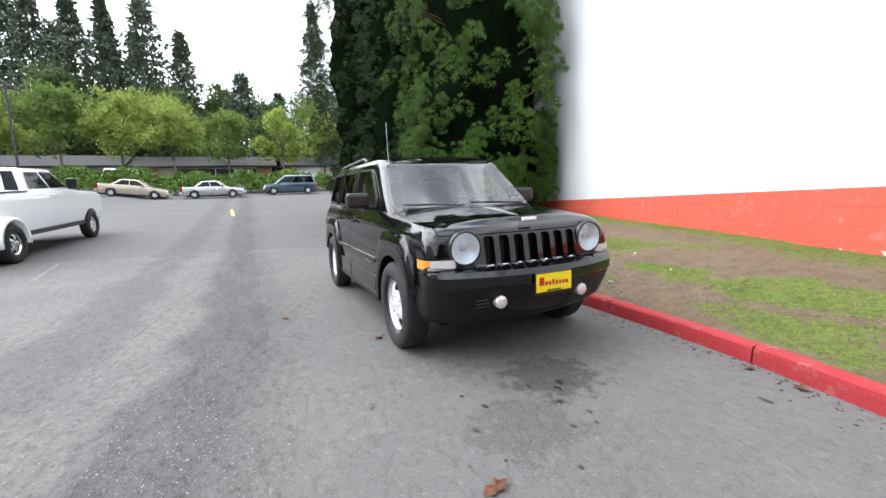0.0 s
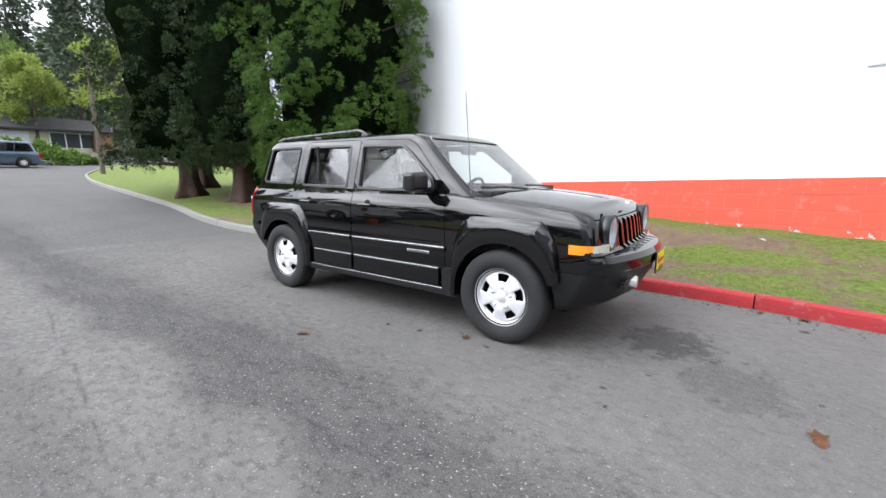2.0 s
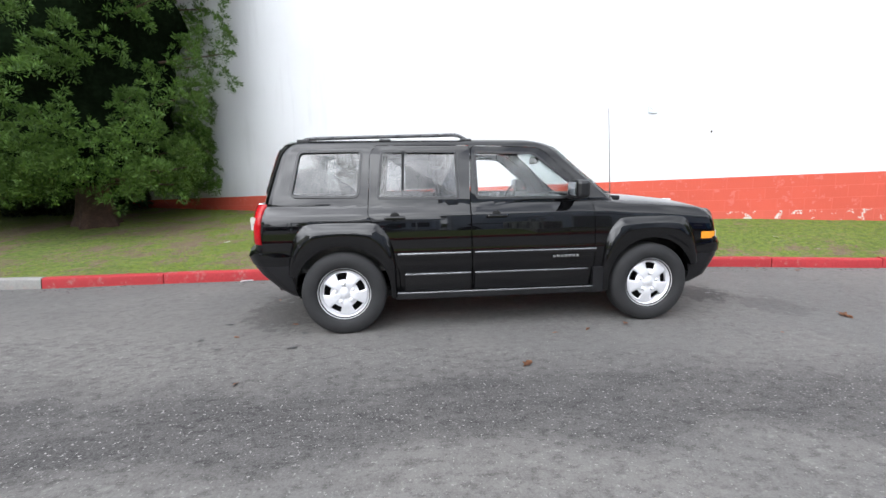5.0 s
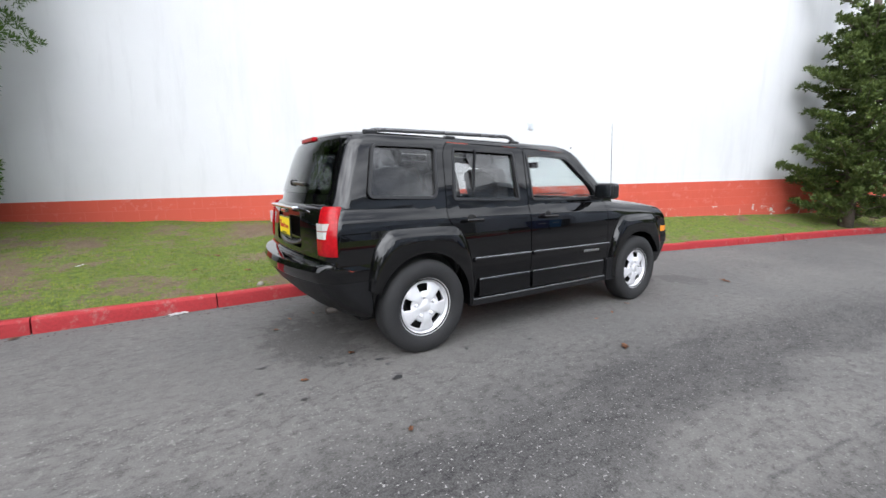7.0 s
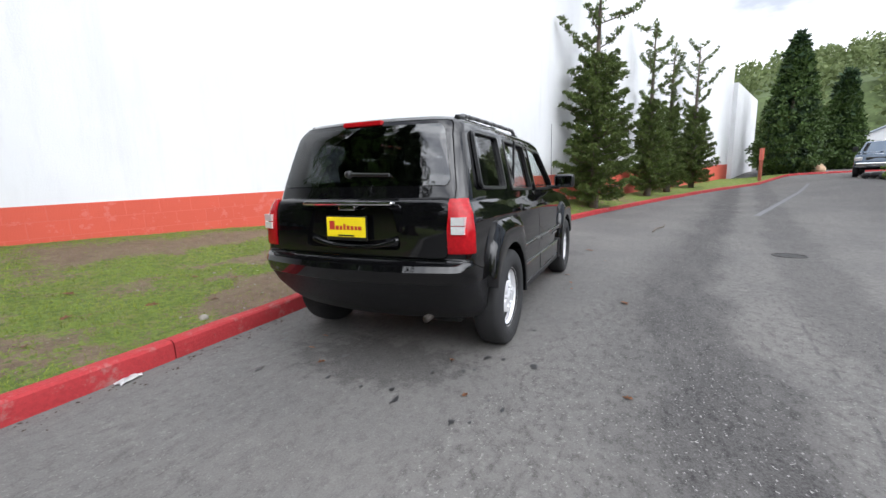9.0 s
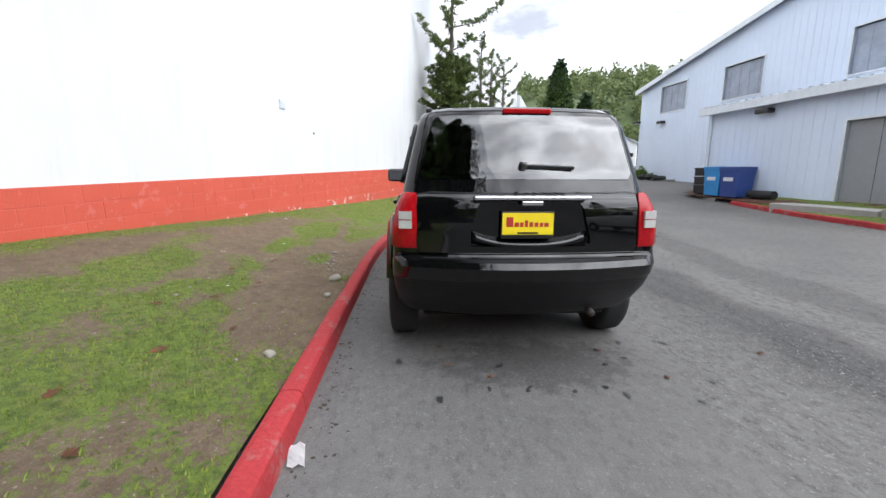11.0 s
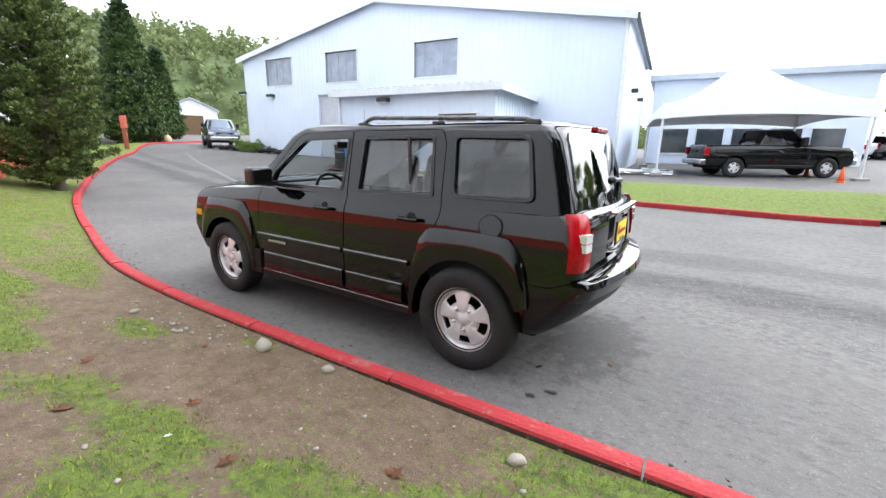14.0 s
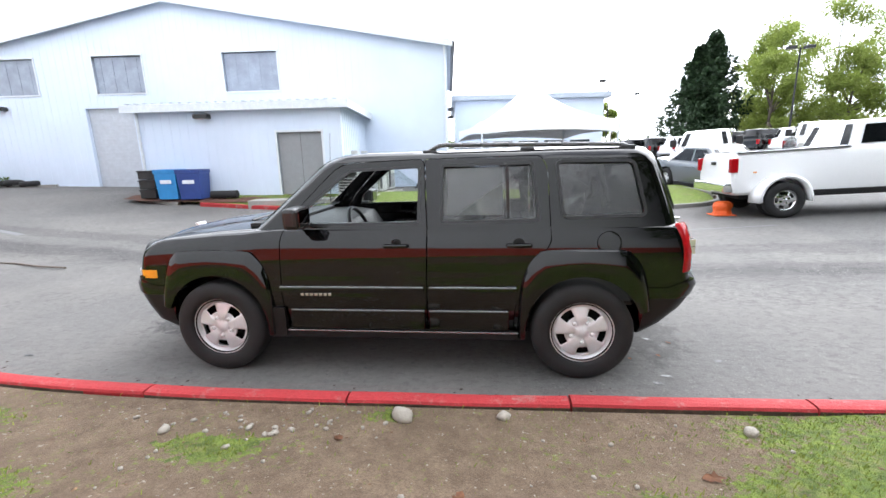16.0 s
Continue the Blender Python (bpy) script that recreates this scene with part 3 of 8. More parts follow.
LAWN_EDGE = [p + Vector((0, 0.142)) for p in spaced(bend([(-12.0, 1.90), (-8.0, 1.27), (-6.2, 1.09), (-5.15, 1.08), (-4.0, 1.165), (-2.0, 1.222), (0.0, 1.255), (1.3, 1.26), (2.6, 1.19), (3.6, 1.02), (5.0, 0.70), (7.5, 0.10), (10.0, -0.65), (14.0, -2.2), (17.0, -3.5), (21.5, -5.6), (26.0, -8.0), (29.5, -9.9), (32.3, -12.2)], 10), 0.11)]
lawn = ribbon_lawn("lawn", LAWN_EDGE, wall_foot, 34, lawn_z, LAWN, "patchy worn grass and bare brown soil before the wall")


def west_z(x, y, u):
    return land(x, y) + 0.07 + 0.25 * smooth_step(0, 0.5, u) + 0.03 * noise.noise(Vector((x, y, 5)))


WEST_EDGE = [p + Vector((0.05, 0.1)) for p in spaced(bend([(-8.0, 1.25), (-11.0, 1.80), (-15.0, 2.15), (-20.0, 2.55), (-23.5, 3.10), (-27.5, 4.10), (-31.8, 5.70), (-36.0, 7.40), (-42.0, 10.0)], 10), 0.5)]
lawn_west = ribbon_lawn("lawn_west", WEST_EDGE, lambda p: (p[0] * 0.55 - 4.0, 26.0), 24, west_z, LAWN, "mown green grass under the tall trees")


def island_z(x, y, u):
    return land(x, y) + 0.10 + 0.04 * math.sin(math.pi * min(1, u)) + 0.01 * noise.noise(Vector((x * 2, y * 2, 8)))


SOUTH_LINE = bend([(-5.9, -11.2), (-7.0, -10.6), (-7.5, -9.7), (-7.2, -8.95), (-6.2, -8.6), (-4.0, -8.5), (0.0, -8.75), (5.0, -9.1), (8.0, -9.45), (10.5, -9.75), (12.0, -10.3), (12.4, -11.2)], 10)
ISLE_EDGE = [Vector(p) for p in spaced(bend([(-7.3, -9.8), (-7.1, -9.1), (-6.2, -8.72), (-4.0, -8.62), (0.0, -8.87), (5.0, -9.22), (8.0, -9.57), (10.5, -9.87), (11.9, -10.35)], 8), 0.25)]
island = ribbon_lawn("island_lawn", ISLE_EDGE, lambda p: (max(-6.8, p[0]), -11.6), 10, island_z, LAWN, "bright green grass island behind a red kerb")

# ---- north wall: painted block wall, red base ----
def red_top(x):
    return 1.045 + 0.033 * x


WALL_X0, WALL_X1, WALL_TOP = -14.0, 36.2, 7.6


def wall_slab(name, x0, x1, z0, z1, proud, material, label):
    """A strip of the north wall; z0 and z1 are heights as functions of x."""
    n = Vector((math.sin(radians(-19.5)), -math.cos(radians(-19.5)), 0))
    rings = []
    for k in range(41):
        x = x0 + (x1 - x0) * k / 40
        base = Vector((x, wall_y(x), 0))
        f0 = base + n * proud
        f1 = base - n * 0.3
        rings.append([(f0.x, f0.y, z0(x)), (f0.x, f0.y, z1(x)), (f1.x, f1.y, z1(x)), (f1.x, f1.y, z0(x))])
    ob = new(name, mesh_of(name, loft(rings), material))
    return tagged(ob, label, "wall", kind="structure")


wall_north = wall_slab("wall_north", WALL_X0, WALL_X1, red_top, lambda x: WALL_TOP + 0.02 * x + 0.06 * max(0, x - 12), 0.0, WHITE_WALL, "tall white painted concrete block wall")
wall_base = wall_slab("wall_north_base", WALL_X0, WALL_X1, lambda x: -0.3, red_top, 0.004, RED_WALL, "red painted block base of the wall")


def wall_blocks():
    """Courses of painted blocks, slightly proud of their joints."""
    bm = box(-0.194, 0.194, -0.004, 0.0, -0.094, 0.094, 0.0015)
    meshes = [mesh_of("block", bm, RED_BLOCK), None]
    meshes[1] = meshes[0].copy()
    meshes[1].materials[0] = RED_FLAKED
    rot = Matrix.Rotation(radians(-19.5), 4, "Z") @ Matrix.Rotation(-math.atan(0.033), 4, "Y")
    along = Vector((math.cos(radians(19.5)), -math.sin(radians(19.5)), 0))
    out = Vector((math.sin(radians(-19.5)), -math.cos(radians(-19.5)), 0))
    for row in range(6):
        for k in range(50):
            d = -6.2 + 0.4 * k + (0.2 if row % 2 else 0.0)
            x = along.x * d
            z = red_top(x) - 0.10 - 0.2 * row
            if z + 0.1 < 0.25:
                continue
            p = Vector((x, wall_y(x), z)) + out * 0.0042
            ob = new("block", meshes[1 if row >= 3 else 0])
            ob.parent = wall_base
            ob.matrix_local = Matrix.Translation(p) @ rot


# ---- vehicle materials ----
def make_paint(name, c, rough=0.08, metal=0.0):
    m, n, l, b = nodes_of(name)
    v = coords(n, l, "Object")
    dust = noise_fac(n, l, v, 3.0, 5, 0.65, 0.45, 0.75)
    fine = noise_fac(n, l, v, 160.0, 2, 0.5)
    col = blend(n, l, fine, c, tuple(x * 1.15 + 0.0006 for x in c))
    l.new(col, b.inputs["Base Color"])
    r = n.new("ShaderNodeMapRange")
    r.inputs["To Min"].default_value, r.inputs["To Max"].default_value = rough, rough + 0.05
    l.new(dust, r.inputs["Value"])
    l.new(r.outputs["Result"], b.inputs["Roughness"])
    b.inputs["Metallic"].default_value = metal
    b.inputs["Specular IOR Level"].default_value = 0.55
    if max(c) > 0.02:
        b.inputs["Coat Weight"].default_value, b.inputs["Coat Roughness"].default_value = 1.0, 0.02
    return m


BLACK_PAINT = make_paint("gloss_black_paint", (0.0022, 0.0022, 0.0026), 0.02)
WHITE_PAINT = make_paint("white_car_paint", (0.82, 0.83, 0.84), 0.2)
SILVER_PAINT = make_paint("silver_car_paint", (0.42, 0.43, 0.44), 0.25, 0.6)
GOLD_PAINT = make_paint("champagne_car_paint", (0.40, 0.36, 0.27), 0.25, 0.4)
BLUE_PAINT = make_paint("slate_blue_car_paint", (0.055, 0.085, 0.125), 0.15, 0.3)
GREY_PAINT = make_paint("grey_car_paint", (0.16, 0.17, 0.18), 0.2, 0.4)
PLASTIC = plain("black_grained_plastic", (0.009, 0.009, 0.010), 0.42, bump=0.2, fine=260)
PLASTIC.node_tree.nodes["Principled BSDF"].inputs["Specular IOR Level"].default_value = 0.3
TRIM = plain("satin_black_trim", (0.010, 0.010, 0.011), 0.30)
RUBBER = plain("tyre_rubber", (0.014, 0.014, 0.015), 0.80, vary=0.25, scale=8, bump=0.3, fine=120)
STEEL = plain("silver_wheel_paint", (0.68, 0.68, 0.70), 0.30, 0.20, vary=0.06, coat=0.6)
RAIL = plain("satin_grey_rail", (0.10, 0.10, 0.105), 0.35, 0.2)
# pale metal for the antenna and for strips that imitate edge reflections
ACCENT = plain("bright_moulding_edge", (0.30, 0.31, 0.32), 0.22, 0.8, vary=0.08)
PIPE = plain("rusty_steel", (0.075, 0.065, 0.058), 0.6, 0.5, vary=0.3)
CHROME = plain("chrome", (0.80, 0.81, 0.82), 0.08, 1.0, vary=0.02)
MIRROR = plain("tinted_mirror", (0.22, 0.23, 0.25), 0.04, 1.0, vary=0.02)
DARK = plain("dark_underbody", (0.008, 0.008, 0.008), 0.9)
FABRIC = plain("grey_seat_fabric", (0.085, 0.082, 0.078), 0.95, bump=0.4, fine=220)
DASH = plain("dashboard_plastic", (0.030, 0.030, 0.031), 0.55, bump=0.2, fine=200)
PAPER = plain("sticker_paper", (0.62, 0.64, 0.58), 0.7, vary=0.05)
TAIL_RED = plain("red_lamp_lens", (0.36, 0.006, 0.010), 0.15, vary=0.25, scale=40)
TAIL_RED.node_tree.nodes["Principled BSDF"].inputs["Specular IOR Level"].default_value = 0.3
LAMP_CLEAR = plain("clear_lamp_lens", (0.72, 0.70, 0.68), 0.08, 0.35, coat=1.0)
REFLECTOR = plain("lamp_reflector", (0.86, 0.87, 0.90), 0.25, 0.25, vary=0.06, scale=30)
LAMP_AMBER = plain("amber_lamp_lens", (0.80, 0.28, 0.015), 0.12, coat=1.0)
PLATE_YELLOW = plain("yellow_plate", (0.80, 0.62, 0.01), 0.45, vary=0.05)
PLATE_RED = plain("red_plate_mark", (0.42, 0.03, 0.02), 0.5)
GLASS_CLEAR, GLASS_TINT = glassy("clear_car_glass", (0.78, 0.85, 0.84), 0.14, 0.015), glassy("tinted_car_glass", (0.13, 0.142, 0.148), 0.130, 0.015)
GLASS_INNER = glassy("glass_inner_face", (0.98, 0.98, 0.98), 0.0)
HEAD_GLASS = glassy("headlamp_glass", (0.92, 0.95, 0.97), 0.06)


# ---- shaping helpers for bodywork ----
def outline(xr, xf, w, cf=0.06, cr=0.04, rc=0.12, side_bow=0.012):
    """Plan outline of a body slice: bowed front and rear, round corners."""
    pts = []
    def shape(x, y):
        mid = (xr + xf) / 2
        e = (x - mid) / ((xf - xr) / 2)
        yy = y * (1 - side_bow * e * e)
        f = (y / w) ** 2
        return (x - cf * f * max(0, e) ** 3 + cr * f * max(0, -e) ** 3, yy)
    corners = ((xr + rc, -w + rc, 180), (xf - rc, -w + rc, 270), (xf - rc, w - rc, 0), (xr + rc, w - rc, 90))
    for cx, cy, a0 in corners:
        arc = []
        for k in range(7):
            a = radians(a0 + 90 * k / 6)
            arc.append((cx + rc * math.cos(a), cy + rc * math.sin(a)))
        nxt = {180: [(xr + rc + (xf - xr - 2 * rc) * k / 16, -w) for k in range(1, 16)],
               270: [(xf, -w + rc + (2 * w - 2 * rc) * k / 10) for k in range(1, 10)],
               0: [(xf - rc - (xf - xr - 2 * rc) * k / 16, w) for k in range(1, 16)],
               90: [(xr, w - rc - (2 * w - 2 * rc) * k / 10) for k in range(1, 10)]}[a0]
        pts += [shape(*p) for p in arc] + [shape(*p) for p in nxt]
    return pts


def temp_ob(bm, name="tmp"):
    bmesh.ops.recalc_face_normals(bm, faces=bm.faces)
    return new(name, mesh_of(name, bm))


def carve(base, op, *cutters):
    """Mesh of base after solid operations with the cutters; base stays as it is."""
    for c in cutters:
        md = base.modifiers.new("cut", "BOOLEAN")
        md.operation, md.object, md.solver = op, c, "EXACT"
    bpy.context.view_layer.update()
    dg = bpy.context.evaluated_depsgraph_get()
    me = bpy.data.meshes.new_from_object(base.evaluated_get(dg))
    base.modifiers.clear()
    return me


def drop_ob(*obs):
    for o in obs:
        bpy.data.objects.remove(o, do_unlink=True)


def soften(me, angle=28):
    me.polygons.foreach_set("use_smooth", [True] * len(me.polygons))
    me.set_sharp_from_angle(angle=radians(angle))
    return me


def mesh_part(name, me, material, parent, label=""):
    me.name = name
    me.materials.clear()
    for m in (material if isinstance(material, list) else [material]):
        me.materials.append(m)
    ob = new(name, soften(me))
    even = ob.modifiers.new("even_normals", "WEIGHTED_NORMAL")
    even.keep_sharp = True
    ob.parent = parent
    if label:
        tagged(ob, label)
    return ob


def round_poly(pts, r, n=4):
    """Rounded corners for a 2D polygon."""
    out = []
    k = len(pts)
    for i in range(k):
        p, a, b = Vector(pts[i]), Vector(pts[i - 1]), Vector(pts[(i + 1) % k])
        u, v = (a - p).normalized(), (b - p).normalized()
        rr = min(r, (a - p).length * 0.45, (b - p).length * 0.45)
        s, e = p + u * rr, p + v * rr
        for j in range(n + 1):
            t = j / n
            out.append(tuple((s * (1 - t) ** 2 + p * 2 * t * (1 - t) + e * t * t)))
    return out


def grow_poly(pts, d):
    """A polygon pushed outward by d."""
    k = len(pts)
    area = sum(pts[i][0] * pts[(i + 1) % k][1] - pts[(i + 1) % k][0] * pts[i][1] for i in range(k))
    s = 1 if area > 0 else -1
    out = []
    for i in range(k):
        p, a, b = Vector(pts[i]), Vector(pts[i - 1]), Vector(pts[(i + 1) % k])
        d1, d2 = (p - a).normalized(), (b - p).normalized()
        n1, n2 = Vector((d1.y, -d1.x)) * s, Vector((d2.y, -d2.x)) * s
        m = (n1 + n2)
        m = m / max(0.3, m.dot(n1)) if m.length > 1e-6 else n1
        out.append(tuple(p + m * d))
    return out


WHEELS = {}


def make_wheel(parent, x, y, side, r=0.345, w=0.215, rr=0.222, rim_mat=None, spokes=5, turn=0.0):
    """A wheel: rim barrel with tyre, styled face and nuts. side: +1 faces +y."""
    rim_mat = rim_mat or STEEL
    key = (round(r, 3), w, rim_mat.name)
    detailed = w == 0.200
    at = pose(x, y, r, 0, turn, 0 if side > 0 else 180)
    if key in WHEELS:
        first = WHEELS[key]
        hub = new("wheel", first.data)
        hub.parent, hub.matrix_local = parent, at
        for c in first.children:
            o = new(c.name.split(".")[0], c.data)
            o.parent, o.matrix_local = hub, c.matrix_local
            if "label" in c:
                tagged(o, c["label"])
        return hub
    hub = part("wheel", lathe([(-w * 0.30, 0.10), (-w * 0.30, rr - 0.02), (w * 0.36, rr - 0.02), (w * 0.36, rr - 0.012), (-w * 0.33, rr - 0.008), (-w * 0.33, 0.09), (-w * 0.30, 0.10)], 32, caps=False), DARK, parent, smooth=True)
    hub.matrix_local = at
    WHEELS[key] = hub
    h = w / 2
    prof = [(-h * 0.80, rr - 0.005), (-h * 0.98, rr + 0.02), (-h * 1.02, (rr + r) / 2), (-h * 0.92, r - 0.022), (-h * 0.74, r - 0.004), (-h * 0.45, r)]
    prof = prof + [(-d, q) for d, q in prof[::-1]]
    part("tyre", lathe(prof + prof[:1], 56 if detailed else 28, caps=False), RUBBER, hub, "black rubber tyre with a grey worn tread", smooth=True)
    # styled face with openings between the spokes
    bm = bm_new()
    rad = [0.0, 0.030, 0.040, 0.062, 0.104, 0.118, 0.146, 0.172, 0.184, 0.188, 0.194, 0.198, rr + 0.004, rr + 0.010]
    dep = [0.022, 0.020, 0.008, 0.004, 0.008, 0.002, -0.004, -0.010, -0.014, -0.040, -0.040, 0.010, 0.024, 0.008]
    rad = [q * rr / 0.222 for q in rad[:-2]] + rad[-2:]
    per = 14 if detailed else 6
    seg = spokes * per
    rows = []
    for i in range(len(rad)):
        row = []
        for k in range(seg):
            a = 2 * math.pi * k / seg
            ph = (k % per) / per
            lift = 0.012 * smooth_step(-0.75, 0.0, math.cos(2 * math.pi * ph)) if 3 <= i <= 8 else 0
            row.append(bm.verts.new((rad[i] * math.cos(a), h * 0.52 + dep[i] + lift, rad[i] * math.sin(a))) if i else None)
        rows.append(row)
    centre = bm.verts.new((0, h * 0.52 + 0.02, 0))
    for k in range(seg):
        bm.faces.new((centre, rows[1][k], rows[1][(k + 1) % seg]))
    for i in range(1, len(rad) - 1):
        for k in range(seg):
            ph = (k % per) * 14 // per
            if i in (5, 6) and 4 <= ph <= 9:
                continue
            j = (k + 1) % seg
            bm.faces.new((rows[i][k], rows[i + 1][k], rows[i + 1][j], rows[i][j]))
    bmesh.ops.recalc_face_normals(bm, faces=bm.faces)
    if detailed:
        bmesh.ops.solidify(bm, geom=bm.faces[:], thickness=0.008)
    part("rim", bm, rim_mat, hub, "silver styled steel rim", smooth=True)
    nuts = spokes if detailed else 0
    for k in range(nuts):
        a = 2 * math.pi * (k + 0.5) / nuts
        bm = lathe([(h * 0.5 + 0.002, 0.021), (h * 0.5 + 0.009, 0.019), (h * 0.5 + 0.012, 0.0125), (h * 0.5 + 0.027, 0.0115), (h * 0.5 + 0.031, 0.007)], 12)
        bmesh.ops.translate(bm, vec=(0.076 * math.cos(a), 0, 0.076 * math.sin(a)), verts=bm.verts)
        part("lug_nut", bm, rim_mat, hub)
    return hub


def pane(name, pts3, material, parent, label="", thick=0.005):
    """A curved-edge glass sheet from a loop of points."""
    bm = bm_new()
    f = bm.faces.new([bm.verts.new(p) for p in pts3])
    bmesh.ops.solidify(bm, geom=[f], thickness=thick)
    heart = Vector((-0.5, 0.0, 1.0))
    ob = part(name, bm, material, parent, label)
    ob.data.materials.append(GLASS_INNER)
    far_face = max(ob.data.polygons, key=lambda q: (q.area > 0.5 * max(k.area for k in ob.data.polygons), (Vector(q.center) - heart).length))
    for q in ob.data.polygons:
        q.material_index = 0 if q.index == far_face.index else 1
    ob.visible_shadow = False
    return ob


def curved_pane(name, z0, z1, half0, half1, x_of, inward, material, parent, label, rows=10, cols=16, thick=0.005):
    """A bowed glass sheet with rounded corners; x_of(y, z) is its outer face."""
    bm = bm_new()
    sheets = []
    for off in (0.0, thick * inward):
        grid = []
        for i in range(rows + 1):
            v = i / rows
            z = z0 + (z1 - z0) * v
            pinch = 0.03 * max(0.0, abs(2 * v - 1) - 0.8) / 0.2
            half = half0 + (half1 - half0) * v - pinch
            grid.append([bm.verts.new((x_of(half * (2 * j / cols - 1), z) + off, half * (2 * j / cols - 1), z)) for j in range(cols + 1)])
        sheets.append(grid)
    for k, grid in enumerate(sheets):
        for i in range(rows):
            for j in range(cols):
                q = (grid[i][j], grid[i][j + 1], grid[i + 1][j + 1], grid[i + 1][j])
                f = bm.faces.new(q)
                f.material_index = k
    a, b = sheets
    ring = [(0, j) for j in range(cols)] + [(i, cols) for i in range(rows)] + [(rows, j) for j in range(cols, 0, -1)] + [(i, 0) for i in range(rows, 0, -1)]
    for (i, j), (p, q) in zip(ring, ring[1:] + ring[:1]):
        f = bm.faces.new((a[i][j], b[i][j], b[p][q], a[p][q]))
        f.material_index = 1
    ob = part(name, bm, material, parent, label, smooth=True)
    ob.data.materials.append(GLASS_INNER)
    ob.data.set_sharp_from_angle(angle=radians(40))
    ob.visible_shadow = False
    return ob


# ---- the parked black SUV ----
suv = thing("suv", (0, 0, 0), "gloss black boxy five-door SUV parked by the red kerb", "car")


def hood_top(x):
    return 1.075 if x < 0.85 else 1.075 - 0.03 * smooth_step(0.85, 1.15, x) - 0.075 * smooth_step(1.0, 2.15, x) ** 1.3


LOWER = ((0.285, -1.84, 1.90, 0.72, 0.10), (0.31, -1.905, 2.00, 0.765, 0.12), (0.38, -1.99, 2.09, 0.805, 0.13), (0.50, -2.11, 2.150, 0.820, 0.13), (0.585, -2.165, 2.185, 0.824, 0.13), (0.60, -2.180, 2.200, 0.826, 0.13),
         (0.665, -2.205, 2.205, 0.826, 0.13), (0.70, -2.190, 2.180, 0.822, 0.12), (0.715, -2.085, 2.06, 0.823, 0.09), (0.74, -2.072, 2.030, 0.823, 0.08), (0.84, -2.072, 2.018, 0.821, 0.08), (0.93, -2.067, 2.008, 0.815, 0.09),
         (0.975, -2.062, 1.998, 0.808, 0.10), (1.00, -2.060, 1.985, 0.797, 0.10), (1.035, -2.052, 1.965, 0.783, 0.11), (1.06, -2.045, 1.94, 0.770, 0.12), (1.072, -2.035, 1.915, 0.750, 0.12))


def lower_shell(shrink=0.0):
    rings = []
    for z, xr, xf, w, rc in LOWER:
        ring = []
        for x, y in outline(xr, xf, w, 0.20 if z < 0.71 else 0.07, 0.15 if z < 0.71 else 0.065, rc, 0.03):
            zz = z if z < 0.72 else 0.72 + (z - 0.72) * (hood_top(x) - 0.72) / (1.075 - 0.72)
            ring.append((x, y, zz))
        rings.append(ring)
    last = rings[-1]
    for k, rise in ((0.88, 0.022), (0.60, 0.046), (0.30, 0.058), (0.06, 0.061)):
        rings.append([(x * (0.985 - 0.02 * (1 - k)), y * k, z + rise * (1 - 0.25 * smooth_step(1.7, 2.0, x))) for x, y, z in last])
    return loft(rings)


# height, rear x, front x, half width, corner radius, front bow
UPPER = ((1.04, -2.030, 1.200, 0.774, 0.10, 0.16), (1.09, -2.020, 1.137, 0.770, 0.10, 0.155), (1.20, -1.992, 0.992, 0.745, 0.10, 0.135), (1.35, -1.947, 0.792, 0.708, 0.10, 0.105), (1.47, -1.908, 0.634, 0.678, 0.10, 0.075),
         (1.525, -1.885, 0.560, 0.660, 0.12, 0.055), (1.560, -1.862, 0.492, 0.638, 0.14, 0.05), (1.584, -1.830, 0.405, 0.604, 0.16, 0.05))
REAR_BOW = 0.10


def upper_at(z, col):
    """A column of UPPER at height z."""
    for a, b in zip(UPPER, UPPER[1:]):
        if z <= b[0]:
            return a[col] + (b[col] - a[col]) * (z - a[0]) / (b[0] - a[0])
    return UPPER[-1][col]


def upper_shell(inset=0.0, z_low=1.04):
    rings = []
    for i, (z, xr, xf, w, rc, bow) in enumerate(UPPER):
        rings.append([(x, y, z if i else z_low) for x, y in outline(xr + inset, xf - inset * 1.1, w - inset, bow, REAR_BOW, rc, 0.045)])
    last = rings[-1]
    if inset:
        rings = rings[:-1]
        last = rings[-1]
        for k in (0.7, 0.3, 0.06):
            rings.append([(-0.8 + (x + 0.8) * (0.5 + 0.5 * k), y * k, z + 0.012) for x, y, z in last])
    else:
        for k, rise in ((0.86, 0.012), (0.60, 0.022), (0.30, 0.028), (0.06, 0.030)):
            rings.append([(-0.8 + (x + 0.8) * (0.55 + 0.45 * k), y * k, z + rise) for x, y, z in last])
    return loft(rings)


def side_y(z):
    """Half-width of the glass side at height z."""
    return 0.769 - (z - 1.09) * (0.769 - 0.660) / (1.525 - 1.09)


WIN_FRONT = round_poly([(-0.200, 1.105), (-0.208, 1.487), (0.280, 1.470), (0.335, 1.440), (0.640, 1.195), (0.672, 1.098)], 0.03)
WIN_REAR = round_poly([(-1.022, 1.118), (-0.978, 1.496), (-0.364, 1.490), (-0.357, 1.107)], 0.025)
WIN_QUARTER = round_poly([(-1.712, 1.142), (-1.640, 1.497), (-1.138, 1.502), (-1.182, 1.130)], 0.045)
DOOR_FRONT = round_poly([(-0.240, 0.345), (-0.255, 1.05), (-0.235, 1.535), (0.32, 1.520), (0.41, 1.475), (0.705, 1.185), (0.765, 1.09), (0.800, 1.02), (0.815, 0.60), (0.79, 0.345)], 0.04)
